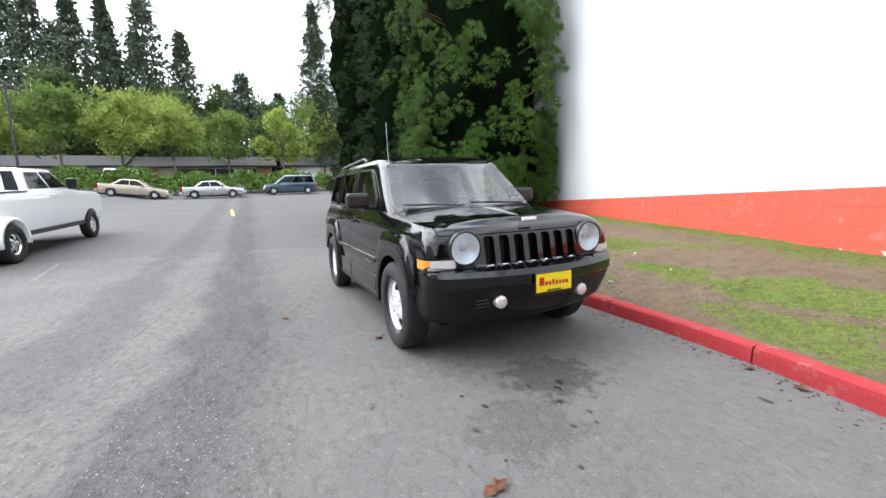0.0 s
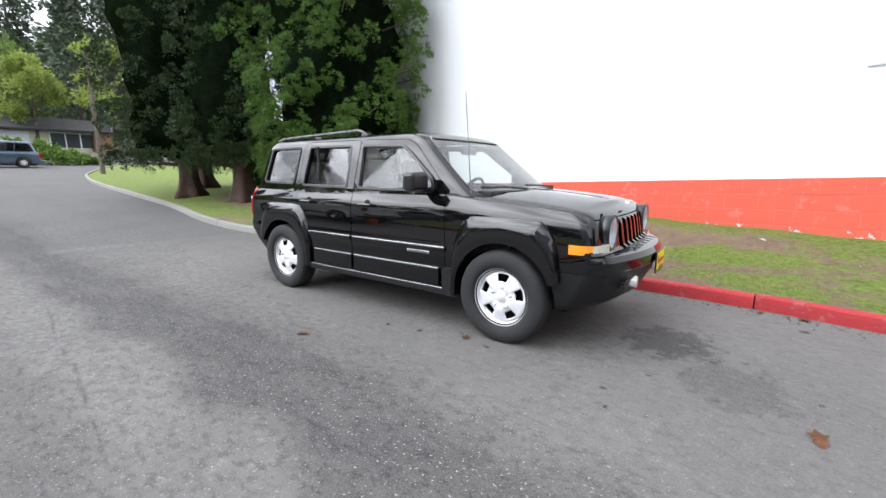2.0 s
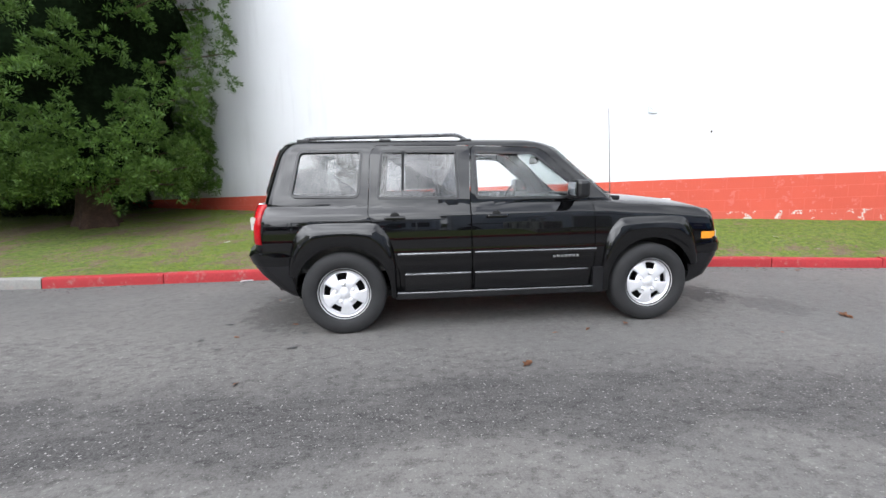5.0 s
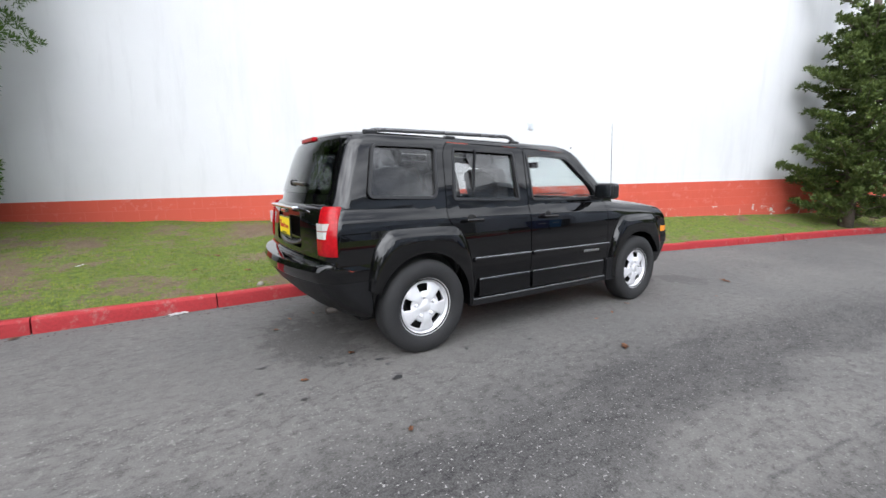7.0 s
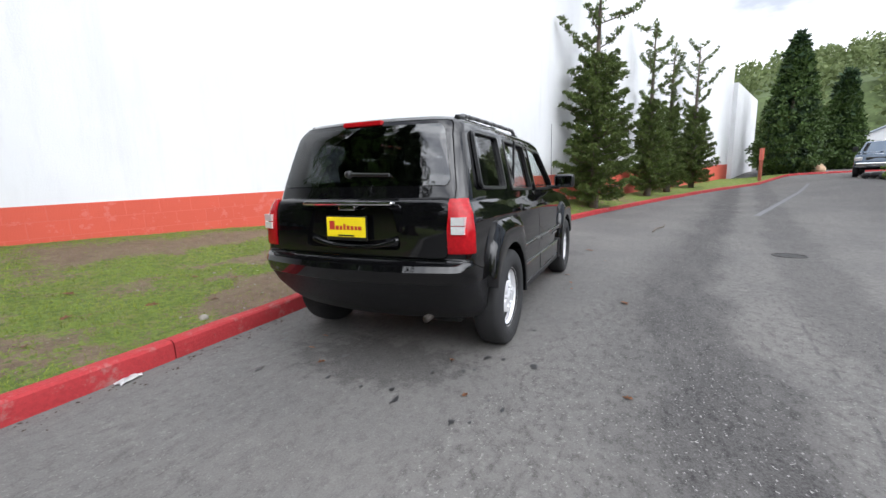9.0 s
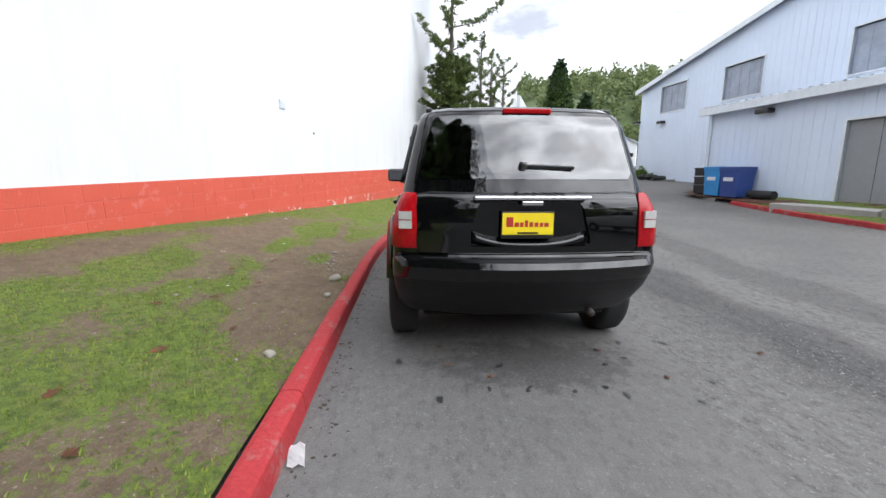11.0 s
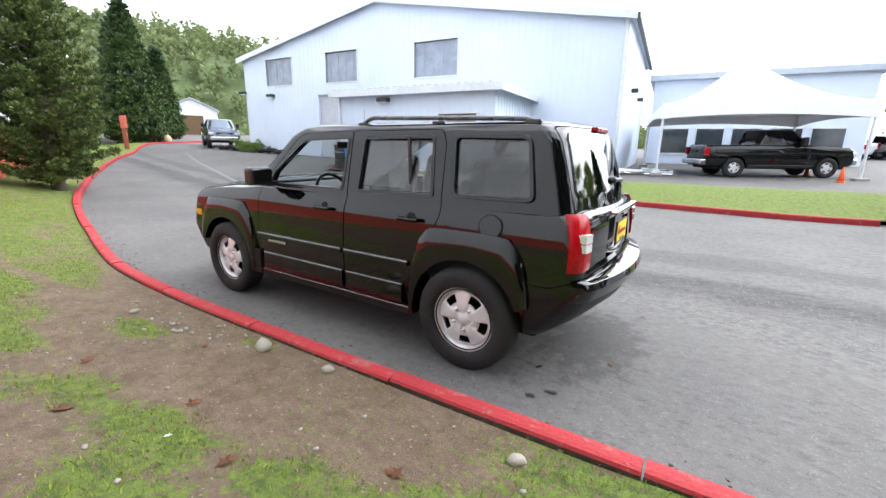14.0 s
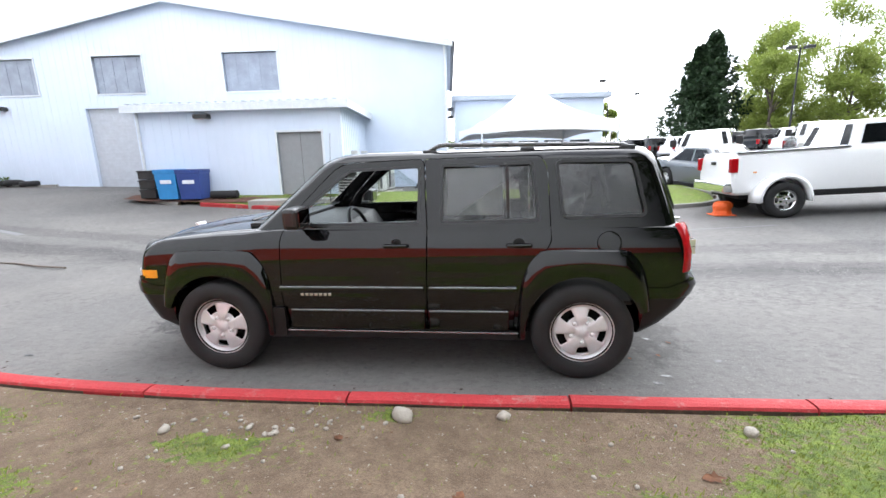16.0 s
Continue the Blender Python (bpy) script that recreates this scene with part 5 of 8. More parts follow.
    wheel.matrix_local = pose(0.33, 0.36, 1.005, 0, 24, 0)
    part("wheel_hub", lathe([(-0.02, 0.06), (0.03, 0.055), (0.035, 0.03)], 20, "x"), DASH, wheel)
    for a in (0, 180, 270):
        part("wheel_spoke", box(-0.01, 0.012, 0.04, 0.18, -0.018, 0.018, 0.005, Matrix.Rotation(radians(a), 4, "X")), STEEL, wheel)
    part("inside_mirror", box(0.50, 0.53, -0.12, 0.12, 1.40, 1.465, 0.012), TRIM, suv)
    # window sticker
    st = part("price_sticker", box(-0.78, -0.37, -0.001, 0.001, 1.145, 1.475), PAPER, suv_panels["rear_door", 1], "pale paper price sheet inside the window")
    st.matrix_local = Matrix.Translation((0, 0.674, 0)) @ Matrix.Translation((0, 0, 1.31)) @ Matrix.Rotation(radians(14.5), 4, "X") @ Matrix.Translation((0, 0, -1.31))


suv_details()


# ---- foliage ----
def card_mesh(name, verts, quads, material):
    me = bpy.data.meshes.new(name)
    nv, nq = len(verts), len(quads)
    me.vertices.add(nv)
    me.vertices.foreach_set("co", np.asarray(verts, np.float32).ravel())
    me.loops.add(nq * 4)
    me.loops.foreach_set("vertex_index", np.asarray(quads, np.int32).ravel())
    me.polygons.add(nq)
    me.polygons.foreach_set("loop_start", np.arange(0, nq * 4, 4, dtype=np.int32))
    me.update(calc_edges=True)
    me.materials.append(material)
    return me


def sprays(rng, centres, radius, count, length, width, lift=0.3, outward=None):
    """Small leaf blades bristling from each clump centre. Arrays of verts and quads."""
    centres = np.asarray(centres, float)
    k = len(centres)
    radius = np.broadcast_to(np.asarray(radius, float), (k,))
    d = rng.normal(size=(k, count, 3))
    d[..., 2] += lift
    if outward is not None:
        d += np.asarray(outward)[:, None, :] * 1.1
    d /= np.linalg.norm(d, axis=-1, keepdims=True)
    start = centres[:, None] + d * radius[:, None, None] * rng.uniform(0.15, 0.8, (k, count, 1))
    ln = length * rng.uniform(0.6, 1.3, (k, count, 1))
    tip = start + d * ln
    side = np.cross(d, rng.normal(size=(k, count, 3)))
    side /= np.linalg.norm(side, axis=-1, keepdims=True) + 1e-9
    wd = width * rng.uniform(0.7, 1.3, (k, count, 1))
    mid = start + d * ln * 0.55
    v = np.stack([start, mid + side * wd, tip, mid - side * wd], 2).reshape(-1, 3)
    q = np.arange(len(v)).reshape(-1, 4)
    return v, q


def add_crown(parent, rng, centres, radius, count, length, width, material, lift=0.3, outward=None, label=""):
    v, q = sprays(rng, centres, radius, count, length, width, lift, outward)
    ob = new("crown", card_mesh("crown", v, q, material))
    ob.parent = parent
    if label:
        tagged(ob, label)
    return ob


def limb(bm, pts, r0, r1, sides=7):
    n = len(pts) - 1
    for i in range(n):
        a, b = r0 + (r1 - r0) * i / n, r0 + (r1 - r0) * (i + 1) / n
        add_tube(bm, pts[i], pts[i + 1], a, b, sides, cap=i in (0, n - 1))


def tall_sequoia(at, height, radius, skirt, seed, label, clumps=560, wall_clip=None, leaf=None):
    """Big conifer: buttressed red trunk and a crown of bunched tufts."""
    rng = np.random.default_rng(seed)
    tree = thing("conifer_tree", at, label, "tree", group="tall conifers by the drive")
    rings = []
    for z, r in ((-0.2, 0.50), (0.0, 0.44), (0.12, 0.37), (0.3, 0.32), (0.6, 0.285), (1.0, 0.265), (1.6, 0.25), (3.0, 0.23), (height * 0.6, 0.14), (height * 0.96, 0.03)):
        flare = max(0.0, 0.6 - z) * 0.35
        rings.append([(r * math.cos(q) * f, r * math.sin(q) * f, z) for q in [2 * math.pi * i / 24 for i in range(24)] for f in [1 + (0.07 + flare) * math.sin(5 * q + seed) * 0.8 + 0.05 * math.sin(11 * q + 2 * z)]])
    part("trunk", loft(rings), BARK, tree, "flared red-brown fibrous trunk", smooth=True)
    centres, radii, out = [], [], []
    def reach(z, a):
        prof = radius * (1 - 0.16 * (1 - min(1, (z - skirt) / 1.2)) ** 2) * (1 - max(0, (z - height * 0.45) / (height * 0.56)) ** 1.4)
        return max(0.2, prof) * (1 + 0.12 * math.sin(3 * a + z * 0.9 + seed) + 0.08 * math.sin(5 * a - z * 1.7))
    def clip_wall(x, y):
        if wall_clip:
            y = min(y, wall_y(at[0] + x) - 0.25 - at[1])
        return x, y
    # lumpy core of the crown, coloured near black as its inner shade
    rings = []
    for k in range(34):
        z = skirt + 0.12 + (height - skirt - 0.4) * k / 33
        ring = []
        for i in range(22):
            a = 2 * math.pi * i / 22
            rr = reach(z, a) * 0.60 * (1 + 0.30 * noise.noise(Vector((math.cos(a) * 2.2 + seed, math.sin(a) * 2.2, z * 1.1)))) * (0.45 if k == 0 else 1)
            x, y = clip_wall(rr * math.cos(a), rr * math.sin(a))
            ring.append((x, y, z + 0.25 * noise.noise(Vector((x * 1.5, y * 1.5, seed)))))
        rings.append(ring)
    part("inner_crown", loft(rings), CROWN_SHADE, tree, "near-black core standing for the shade between the tufts", smooth=True)
    bmb = bm_new()
    for k in range(clumps):
        z = skirt + 0.05 + (height - skirt) * rng.uniform(0, 1) ** 1.9
        a = rng.uniform(0, 2 * math.pi)
        rr = reach(z, a) * rng.uniform(0.74, 1.0)
        c = Vector((rr * math.cos(a), rr * math.sin(a), z))
        if wall_clip:
            c.y = min(c.y, wall_y(at[0] + c.x) - 0.36 - at[1])
        # one rounded plume of tufts on the outer, upper side
        big = rng.uniform(0.24, 0.42) * (1 + 0.04 * max(0, z - 6))
        aim = Vector((math.cos(a), math.sin(a), rng.uniform(0.35, 0.9))).normalized()
        for i in range(13):
            d = Vector(rng.normal(size=3))
            d = (d.normalized() + aim * 0.95).normalized()
            p = c - aim * big * 0.5 + d * big * rng.uniform(0.55, 1.0)
            centres.append(tuple(p))
            radii.append(0.085)
            out.append((d.x * 0.8, d.y * 0.8, d.z * 0.8 + 0.25))
        if k % 8 == 0:
            add_tube(bmb, (0.04, 0, max(0.9, z - 0.5)), c, 0.045, 0.012, 5, cap=False)
    tagged(part("limb", bmb, BARK, tree), kind="stuff")
    add_crown(tree, rng, centres, radii, 22 if leaf else 36, 0.076, 0.0105 if leaf else 0.0076, leaf or LEAF_SEQ, 0.4, out, "dense green bunched needle foliage")
    # dead low twigs
    bm = bm_new()
    for k in range(4):
        a = rng.uniform(0, 2 * math.pi)
        z = rng.uniform(0.9, skirt + 0.6)
        e = (1.3 * math.cos(a), 1.3 * math.sin(a), z - rng.uniform(0.3, 0.7))
        limb(bm, [(0, 0, z), (e[0] * 0.5, e[1] * 0.5, z + 0.05), e], 0.022, 0.005, 5)
    tagged(part("bare_twig", bm, BARK, tree), kind="stuff")
    return tree


def wall_spruce(at, height, spread, seed, label, lower=0.75):
    """Scraggly evergreen with up-swept arms, dense below."""
    rng = np.random.default_rng(seed)
    tree = thing("spruce_tree", at, label, "tree", group="evergreens along the wall")
    bm = bm_new()
    limb(bm, [(0, 0, -0.2), (0.03, 0, height * 0.3), (-0.04, 0.02, height * 0.65), (0.03, 0, height * 0.98)], 0.15, 0.02, 9)
    part("trunk", bm, BARK_GREY, tree, smooth=True)
    centres, radii, out = [], [], []
    bmb = bm_new()
    skirt_top = height * rng.uniform(0.50, 0.60)
    def arm(z, a, ln, rise, droop, thick):
        """A branch with tufts along its upper side."""
        end = Vector((ln * math.cos(a), ln * math.sin(a), z + ln * rise))
        if at[1] + end.y > wall_y(at[0] + end.x) - 0.22:
            end.y = wall_y(at[0] + end.x) - 0.22 - at[1]
        base = Vector((0, 0, z))
        mid = base.lerp(end, 0.55) + Vector((0, 0, -droop * ln))
        limb(bmb, [base, mid, end], 0.026, 0.006, 5)
        m = max(3, int(ln * 12))
        for i in range(m):
            t = 0.20 + 0.80 * (i + rng.uniform(0, 1)) / m
            p = base.lerp(mid, t / 0.55) if t < 0.55 else mid.lerp(end, (t - 0.55) / 0.45)
            sp = thick * (1.15 - 0.6 * t)
            for j in range(2 + (z < skirt_top)):
                centres.append((p.x + rng.normal() * sp, p.y + rng.normal() * sp, p.z + abs(rng.normal()) * sp))
                radii.append(rng.uniform(0.05, 0.09))
                out.append((0.7 * math.cos(a), 0.7 * math.sin(a), 0.8))
    n = int(skirt_top * 26)
    for k in range(n):
        z = 0.20 + (skirt_top - 0.2) * k / n
        u = z / skirt_top
        wide = spread * min(1.0, 0.72 + 1.2 * u) * (1 - 0.52 * max(0, u - 0.25) / 0.75)
        arm(z, k * 2.399 + rng.uniform(-0.4, 0.4), wide * rng.uniform(0.55, 1.12), 0.02 + 0.38 * u, 0.12, 0.075)
    # ragged top: long bare-ended arms and a tufted leader
    side = rng.uniform(0, 6.28)
    for k in range(int((height - skirt_top) * 4.2)):
        z = skirt_top + (height - skirt_top) * (k + 0.5) / ((height - skirt_top) * 4.2)
        u = (z - skirt_top) / (height - skirt_top)
        ln = spread * (0.70 - 0.45 * u) * rng.uniform(0.5, 1.15)
        if k % 2 == 0:
            ln = spread * rng.uniform(1.0, 1.5) * (1 - 0.40 * u)
        arm(z, side + k * 2.2 + rng.uniform(-0.5, 0.5), ln, rng.uniform(0.30, 0.85), 0.16, 0.055)
    for k in range(int(height * 7)):
        z = height * rng.uniform(0.05, 1.0)
        centres.append((rng.normal() * 0.07, rng.normal() * 0.07, z))
        radii.append(0.12)
        out.append((0, 0, 0.6))
    tagged(part("limb", bmb, BARK_GREY, tree), kind="stuff")
    add_crown(tree, rng, centres, radii, 22, 0.090, 0.017, LEAF_YEW, 0.45, out, "dark green bristly foliage with up-swept tips")
    return tree


def cone_cypress(at, height, radius, seed):
    rng = np.random.default_rng(seed)
    tree = thing("cypress_tree", at, "dense dark green clipped conical cypress at the road end", "tree", group="conical cypresses")
    part("trunk", tube((0, 0, -0.2), (0, 0, height * 0.9), 0.16, 0.03, 8), BARK_GREY, tree)
    c, r = [], []
    for k in range(560):
        u = rng.uniform(0, 1) ** 1.25
        prof = radius * min(1.0, (u + 0.10) / 0.2) * (1 - u) ** 0.72
        a = rng.uniform(0, 2 * math.pi)
        q = prof * rng.uniform(0.82, 1.04) * (1 + 0.06 * math.sin(4 * a + 9 * u))
        c.append((q * math.cos(a), q * math.sin(a), 0.1 + u * height))
        r.append(0.28)
    add_crown(tree, rng, c, r, 26, 0.22, 0.055, LEAF_CYP, 0.8)
    add_crown(tree, rng, [(p[0] * 0.6, p[1] * 0.6, p[2]) for p in c[::4]], 0.5, 26, 0.4, 0.13, LEAF_CON, 0.4)
    return tree


def far_conifer(at, height, radius, seed, label="tall dark distant fir against the sky", material=None, bare=0.12, dens=10, leaf=0.8):
    rng = np.random.default_rng(seed)
    tree = thing("fir_tree", at, label, "tree", group="distant firs")
    part("trunk", tube((0, 0, -1), (0, 0, height), 0.35, 0.05, 7), BARK_GREY, tree)
    c, r, o = [], [], []
    tiers = int(height * 1.5)
    for k in range(tiers):
        u = bare + (1 - bare) * k / tiers
        rr = radius * (1 - u) ** 0.85 * rng.uniform(0.35, 1.15)
        arms = 6
        for i in range(arms):
            a = 2 * math.pi * i / arms + rng.uniform(0, 1)
            for t in (0.3, 0.6, 0.9):
                ln = rr * t * rng.uniform(0.7, 1.1)
                c.append((ln * math.cos(a), ln * math.sin(a), u * height - 0.28 * ln + rng.normal() * 0.25))
                r.append(0.3 + 0.16 * rr)
                o.append((math.cos(a), math.sin(a), -0.35))
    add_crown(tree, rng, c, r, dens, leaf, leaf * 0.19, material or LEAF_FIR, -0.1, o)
    return tree


def broadleaf(at, height, radius, seed, material, label, name="broadleaf_tree", group="spring trees round the car park", density=1.0, leaf=0.24, base=0.28, trunk=0.16):
    rng = np.random.default_rng(seed)
    tree = thing(name, at, label, "tree", group=group)
    bm = bm_new()
    limb(bm, [(0, 0, -0.3), (0.05, 0.03, height * 0.3), (0, 0.05, height * 0.62)], trunk, trunk * 0.5, 8)
    heads = []
    for k in range(16 if density > 2 else 9):
        a = k * 2.4 + rng.uniform(-0.4, 0.4)
        u = rng.uniform(base + (0.0 if density > 2 else 0.12), 0.92)
        rr = radius * math.sin(math.pi * min(1, (u - base) / (1 - base) * 0.85 + 0.1)) * rng.uniform(0.45, 0.8)
        h = (rr * math.cos(a), rr * math.sin(a), u * height)
        limb(bm, [(0, 0, height * (0.22 + 0.3 * u)), (h[0] * 0.5, h[1] * 0.5, h[2] * 0.86), h], trunk * 0.4, 0.02, 6)
        heads.append((h, radius * rng.uniform(0.30, 0.52)))
    heads.append(((0, 0, height * 0.9), radius * 0.4))
    part("trunk", bm, BARK_GREY, tree, smooth=True)
    c, r = [], []
    for h, rad in heads:
        for i in range(int(min(26 * density, 36))):
            d = rng.normal(size=3)
            d /= np.linalg.norm(d)
            q = rad * rng.uniform(0.35, 1.05)
            c.append((h[0] + d[0] * q, h[1] + d[1] * q, h[2] + d[2] * q * 0.8))
            r.append(radius * rng.uniform(0.12, 0.24))
    add_crown(tree, rng, c, r, 30, leaf, leaf * 0.34, material, 0.1)
    return tree


# tall trees west of the car
tall_sequoia((-6.9, 4.75, 0.35), 12.5, 2.45, 0.78, 3, "wide green conifer with low hanging foliage by the wall", wall_clip=True, clumps=700)
# the next three wear the leaf colour darkened for shade
tall_sequoia((-9.6, 3.35, 0.42), 14.0, 1.55, 1.05, 5, "tall dark green conifer with a bare flared trunk on the grass", clumps=310, leaf=LEAF_SEQ_SHADED)
tall_sequoia((-12.6, 3.1, 0.55), 14.5, 2.40, 1.0, 8, "tall dark conifer leaning over the drive's edge", clumps=400, leaf=LEAF_SEQ_SHADED)
tall_sequoia((-16.0, 5.2, 0.8), 14.0, 2.6, 1.0, 11, "tall dark conifer standing further along the grass", clumps=210, leaf=LEAF_SEQ_SHADED)

# dark undergrowth behind the trunks
for k, (sx, sy, sh, sr) in enumerate(((-8.6, 6.6, 1.9, 1.4), (-11.2, 6.9, 2.2, 1.7), (-14.4, 7.6, 2.0, 1.7))):
    broadleaf((sx, sy, west_z(sx, sy, 0.3)), sh, sr, 170 + k, LEAF_SEQ_SHADED, "dark dense evergreen shrub under the tall conifers", name="shrub", group="undergrowth shrubs", density=2.2, leaf=0.13, base=0.02, trunk=0.06)

# evergreens against the wall ahead
for (tx, off, hgt, spr, sd, txt) in ((10.6, 1.15, 8.0, 1.4, 21, "tallest ragged spruce against the white wall"), (15.9, 1.0, 6.9, 0.95, 22, "ragged spruce with forked leaders against the wall"),
                                     (18.6, 0.95, 6.6, 0.8, 23, "thin ragged spruce against the wall"), (22.6, 0.95, 7.4, 1.1, 24, "ragged dark spruce near the wall's end")):
    wall_spruce((tx, wall_y(tx) - off, land(tx, wall_y(tx) - off) + 0.18), hgt, spr, sd, txt)
cone_cypress((34.0, -11.6, land(34, -11.6)), 9.2, 2.4, 31)
cone_cypress((42.5, -17.3, land(42, -17)), 7.6, 2.0, 32)
cone_cypress((39.0, -12.8, land(39, -12)), 8.6, 2.0, 33)

# distant trees behind the houses to the west
for k, (dx, dy, h, r) in enumerate(((-95, -34, 34, 5.0), (-90, -27, 31, 4.2), (-88, -22, 28, 3.8), (-86, -16, 30, 4.0), (-97, -45, 36, 5.5), (-84, -10.5, 24, 3.6), (-80, -1.5, 17, 4.2), (-86, 12.5, 29, 3.4), (-92, 20, 22, 3.8), (-100, 6, 19, 4.0), (-92, -62, 36, 6), (-101, -39, 30, 5), (-93, -30, 27, 5), (-99, -24, 29, 4.5), (-95, -19, 25, 4.5), (-104, -52, 33, 6), (-71, 15.5, 27, 3.2), (-76, 22, 30, 3.4))):
    far_conifer((dx, dy, 2.6), h * (1.12 + 0.05 * (k % 4)), r * 2.3, 40 + k, bare=0.12, dens=8)
for k, (dx, dy, h, r, mt) in enumerate(((-52, -14, 9.5, 3.8, LEAF_SPR), (-53, -19.5, 9, 3.6, LEAF_MID), (-50, -9.0, 8.8, 3.3, LEAF_SPR), (-55, -26, 10, 4.0, LEAF_SPR), (-54, 2.5, 8.5, 3.4, LEAF_SPR), (-62, 9, 9.5, 3.2, LEAF_SPR), (-75, -20, 12, 6.5, LEAF_MID), (-76, -8, 11, 6, LEAF_MID), (-76, -33, 13, 6.5, LEAF_MID), (-78, 3, 12, 6, LEAF_MID), (-80, 14, 12, 6, LEAF_MID), (-46, -27.5, 8.0, 3.2, LEAF_SPR), (-50.5, 13.0, 11, 3.6, LEAF_SPR), (-60, -4, 9, 4.0, LEAF_MID), (-70, -14, 12, 6, LEAF_SPR), (-68, 8, 12, 5.5, LEAF_MID))):
    broadleaf((dx, dy, land(dx, dy) + 0.3), h, r, 60 + k, mt, "round leafy tree by the low houses" if mt is LEAF_MID else "fresh yellow-green spring tree by the houses", group="trees by the houses", density=0.62, leaf=0.36)
# wood behind the houses
for k in range(9):
    dx, dy = -84.0 - 3.0 * (k % 2), -46.0 + 8.2 * k
    broadleaf((dx, dy, land(dx, dy) + 0.2), 14.5 + 1.6 * (k * 7 % 3), 7.2, 190 + k, LEAF_WOOD, "dense dark green tree in the wood behind the houses", group="wood behind the houses", density=1.2, leaf=0.60, base=0.04, trunk=0.3)
# trees beyond the car park to the south
far_conifer((-30.0, -61, 1.6), 14.5, 8.2, 70, "broad dark conifer beyond the car park", LEAF_CON, 0.03, 30, 0.7)
far_conifer((-32.6, -63, 1.6), 16.5, 7.6, 71, "broad dark conifer beyond the car park", LEAF_CON, 0.05, 30, 0.7)
for k, (dx, dy, h, r) in enumerate(((-39, -60, 17, 4.8), (-45, -58, 19, 5.2), (-50, -55, 18, 5.0), (-55, -50, 19, 5.2), (-60, -46, 18, 5.2), (-42, -66, 17, 4.5), (-66, -60, 16, 5.5), (-36, -55, 12, 3.4), (-42, -51, 12, 3.6), (-47.5, -48, 13, 3.6), (-53, -43, 12, 3.6), (-58, -39, 13, 3.8))):
    broadleaf((dx, dy, 1.6), h, r, 80 + k, LEAF_SPR, "tall thin spring tree with pale new leaves", group="spring trees beyond the car park", density=2.2, leaf=0.26, base=0.06, trunk=0.22)
for k, (dx, dy, h) in enumerate(((-24, -88, 11), (-28, -95, 10), (-16, -120, 9), (-14, -96, 7))):
    broadleaf((dx, dy, 1.5), h, 1.6 if h > 9 else 5, 90 + k, LEAF_SPR, "distant poplar in pale leaf", group="distant poplars", density=0.4, leaf=0.5, trunk=0.2)


# ---- pale blue metal shop building ----
ROT_B = 5.0
shop = thing("workshop_building", (0, 0, 0), "pale blue metal-clad workshop with a low gable roof", "building")
shop.matrix_world = pose(1.0, -15.41, 0, 0, 0, ROT_B)       # local x runs along the facade, local y is out of it
WHITE_TRIM = plain("white_trim", (0.66, 0.70, 0.74), 0.5, kind="Position")
GREY_DOOR = plain("grey_door_paint", (0.25, 0.26, 0.27), 0.5, vary=0.08, kind="Position")
PALE_DOOR = plain("pale_roller_door", (0.50, 0.53, 0.58), 0.5, kind="Position")
ROOF_METAL = plain("roof_metal", (0.42, 0.47, 0.54), 0.45, kind="Position")
SHOP_GLASS = plain("dark_window_glass", (0.045, 0.055, 0.065), 0.05, vary=0.3, scale=1.5)
SHOP_BLIND = plain("pale_blue_blinds", (0.30, 0.34, 0.41), 0.35, vary=0.25, scale=2)
BLACK_METAL = plain("black_metal", (0.02, 0.02, 0.021), 0.5)
BARK_CHIPS = plain("red_bark_chips", (0.105, 0.045, 0.028), 0.95, vary=0.45, scale=14, fine=70, bump=0.9, kind="Position")

FW, EAVE, APEX_X, APEX = 22.0, 6.35, 11.75, 8.35
SHOP_WINS = [(7.28, 9.62, 4.70, 6.28), (13.15, 15.30, 4.75, 6.28), (17.90, 20.02, 4.78, 6.26)]
GARAGE = (13.75, 16.00, 0.2, 4.15)


def gable_wall():
    """Front wall with through openings."""
    wall = temp_ob(extrude_poly([(0, -0.4), (FW, -0.4), (FW, EAVE), (APEX_X, APEX), (0, EAVE)], 0.25, "y", -0.25))
    cuts = [temp_ob(box(a, b, -0.5, 0.5, c, d)) for a, b, c, d in SHOP_WINS + [GARAGE]]
    me = carve(wall, "DIFFERENCE", *cuts)
    drop_ob(wall, *cuts)
    me.materials.append(BLUE_METAL)
    ob = new("wall", me)
    ob.parent = shop
    return ob


gable_wall()
DEPTH_B = 12.0
part("wall", box(0.0, 0.2, -DEPTH_B, -0.252, -0.4, EAVE), BLUE_METAL, shop)
part("wall", box(FW - 0.2, FW, -DEPTH_B, -0.252, -0.4, EAVE), BLUE_METAL, shop)
part("wall", box(0.0, FW, -DEPTH_B - 0.2, -DEPTH_B, -0.4, EAVE), BLUE_METAL, shop)
for sx, ex in ((-0.25, APEX_X), (FW + 0.25, APEX_X)):
    z0 = EAVE - 0.02 - 0.25 * (APEX - EAVE) / APEX_X
    part("roof", loft([[(sx, y, z0 + 0.03), (ex, y, APEX + 0.03), (ex, y, APEX + 0.13), (sx, y, z0 + 0.13)] for y in (0.28, -DEPTH_B - 0.3)]), ROOF_METAL, shop)
    part("rake_trim", loft([[(sx, y, z0 - 0.12), (ex, y, APEX - 0.12), (ex, y, APEX + 0.15), (sx, y, z0 + 0.15)] for y in (0.285, 0.33)]), WHITE_TRIM, shop)
part("gutter", box(-0.34, -0.18, -DEPTH_B, 0.25, EAVE - 0.12, EAVE + 0.06, 0.02), BLACK_METAL, shop)
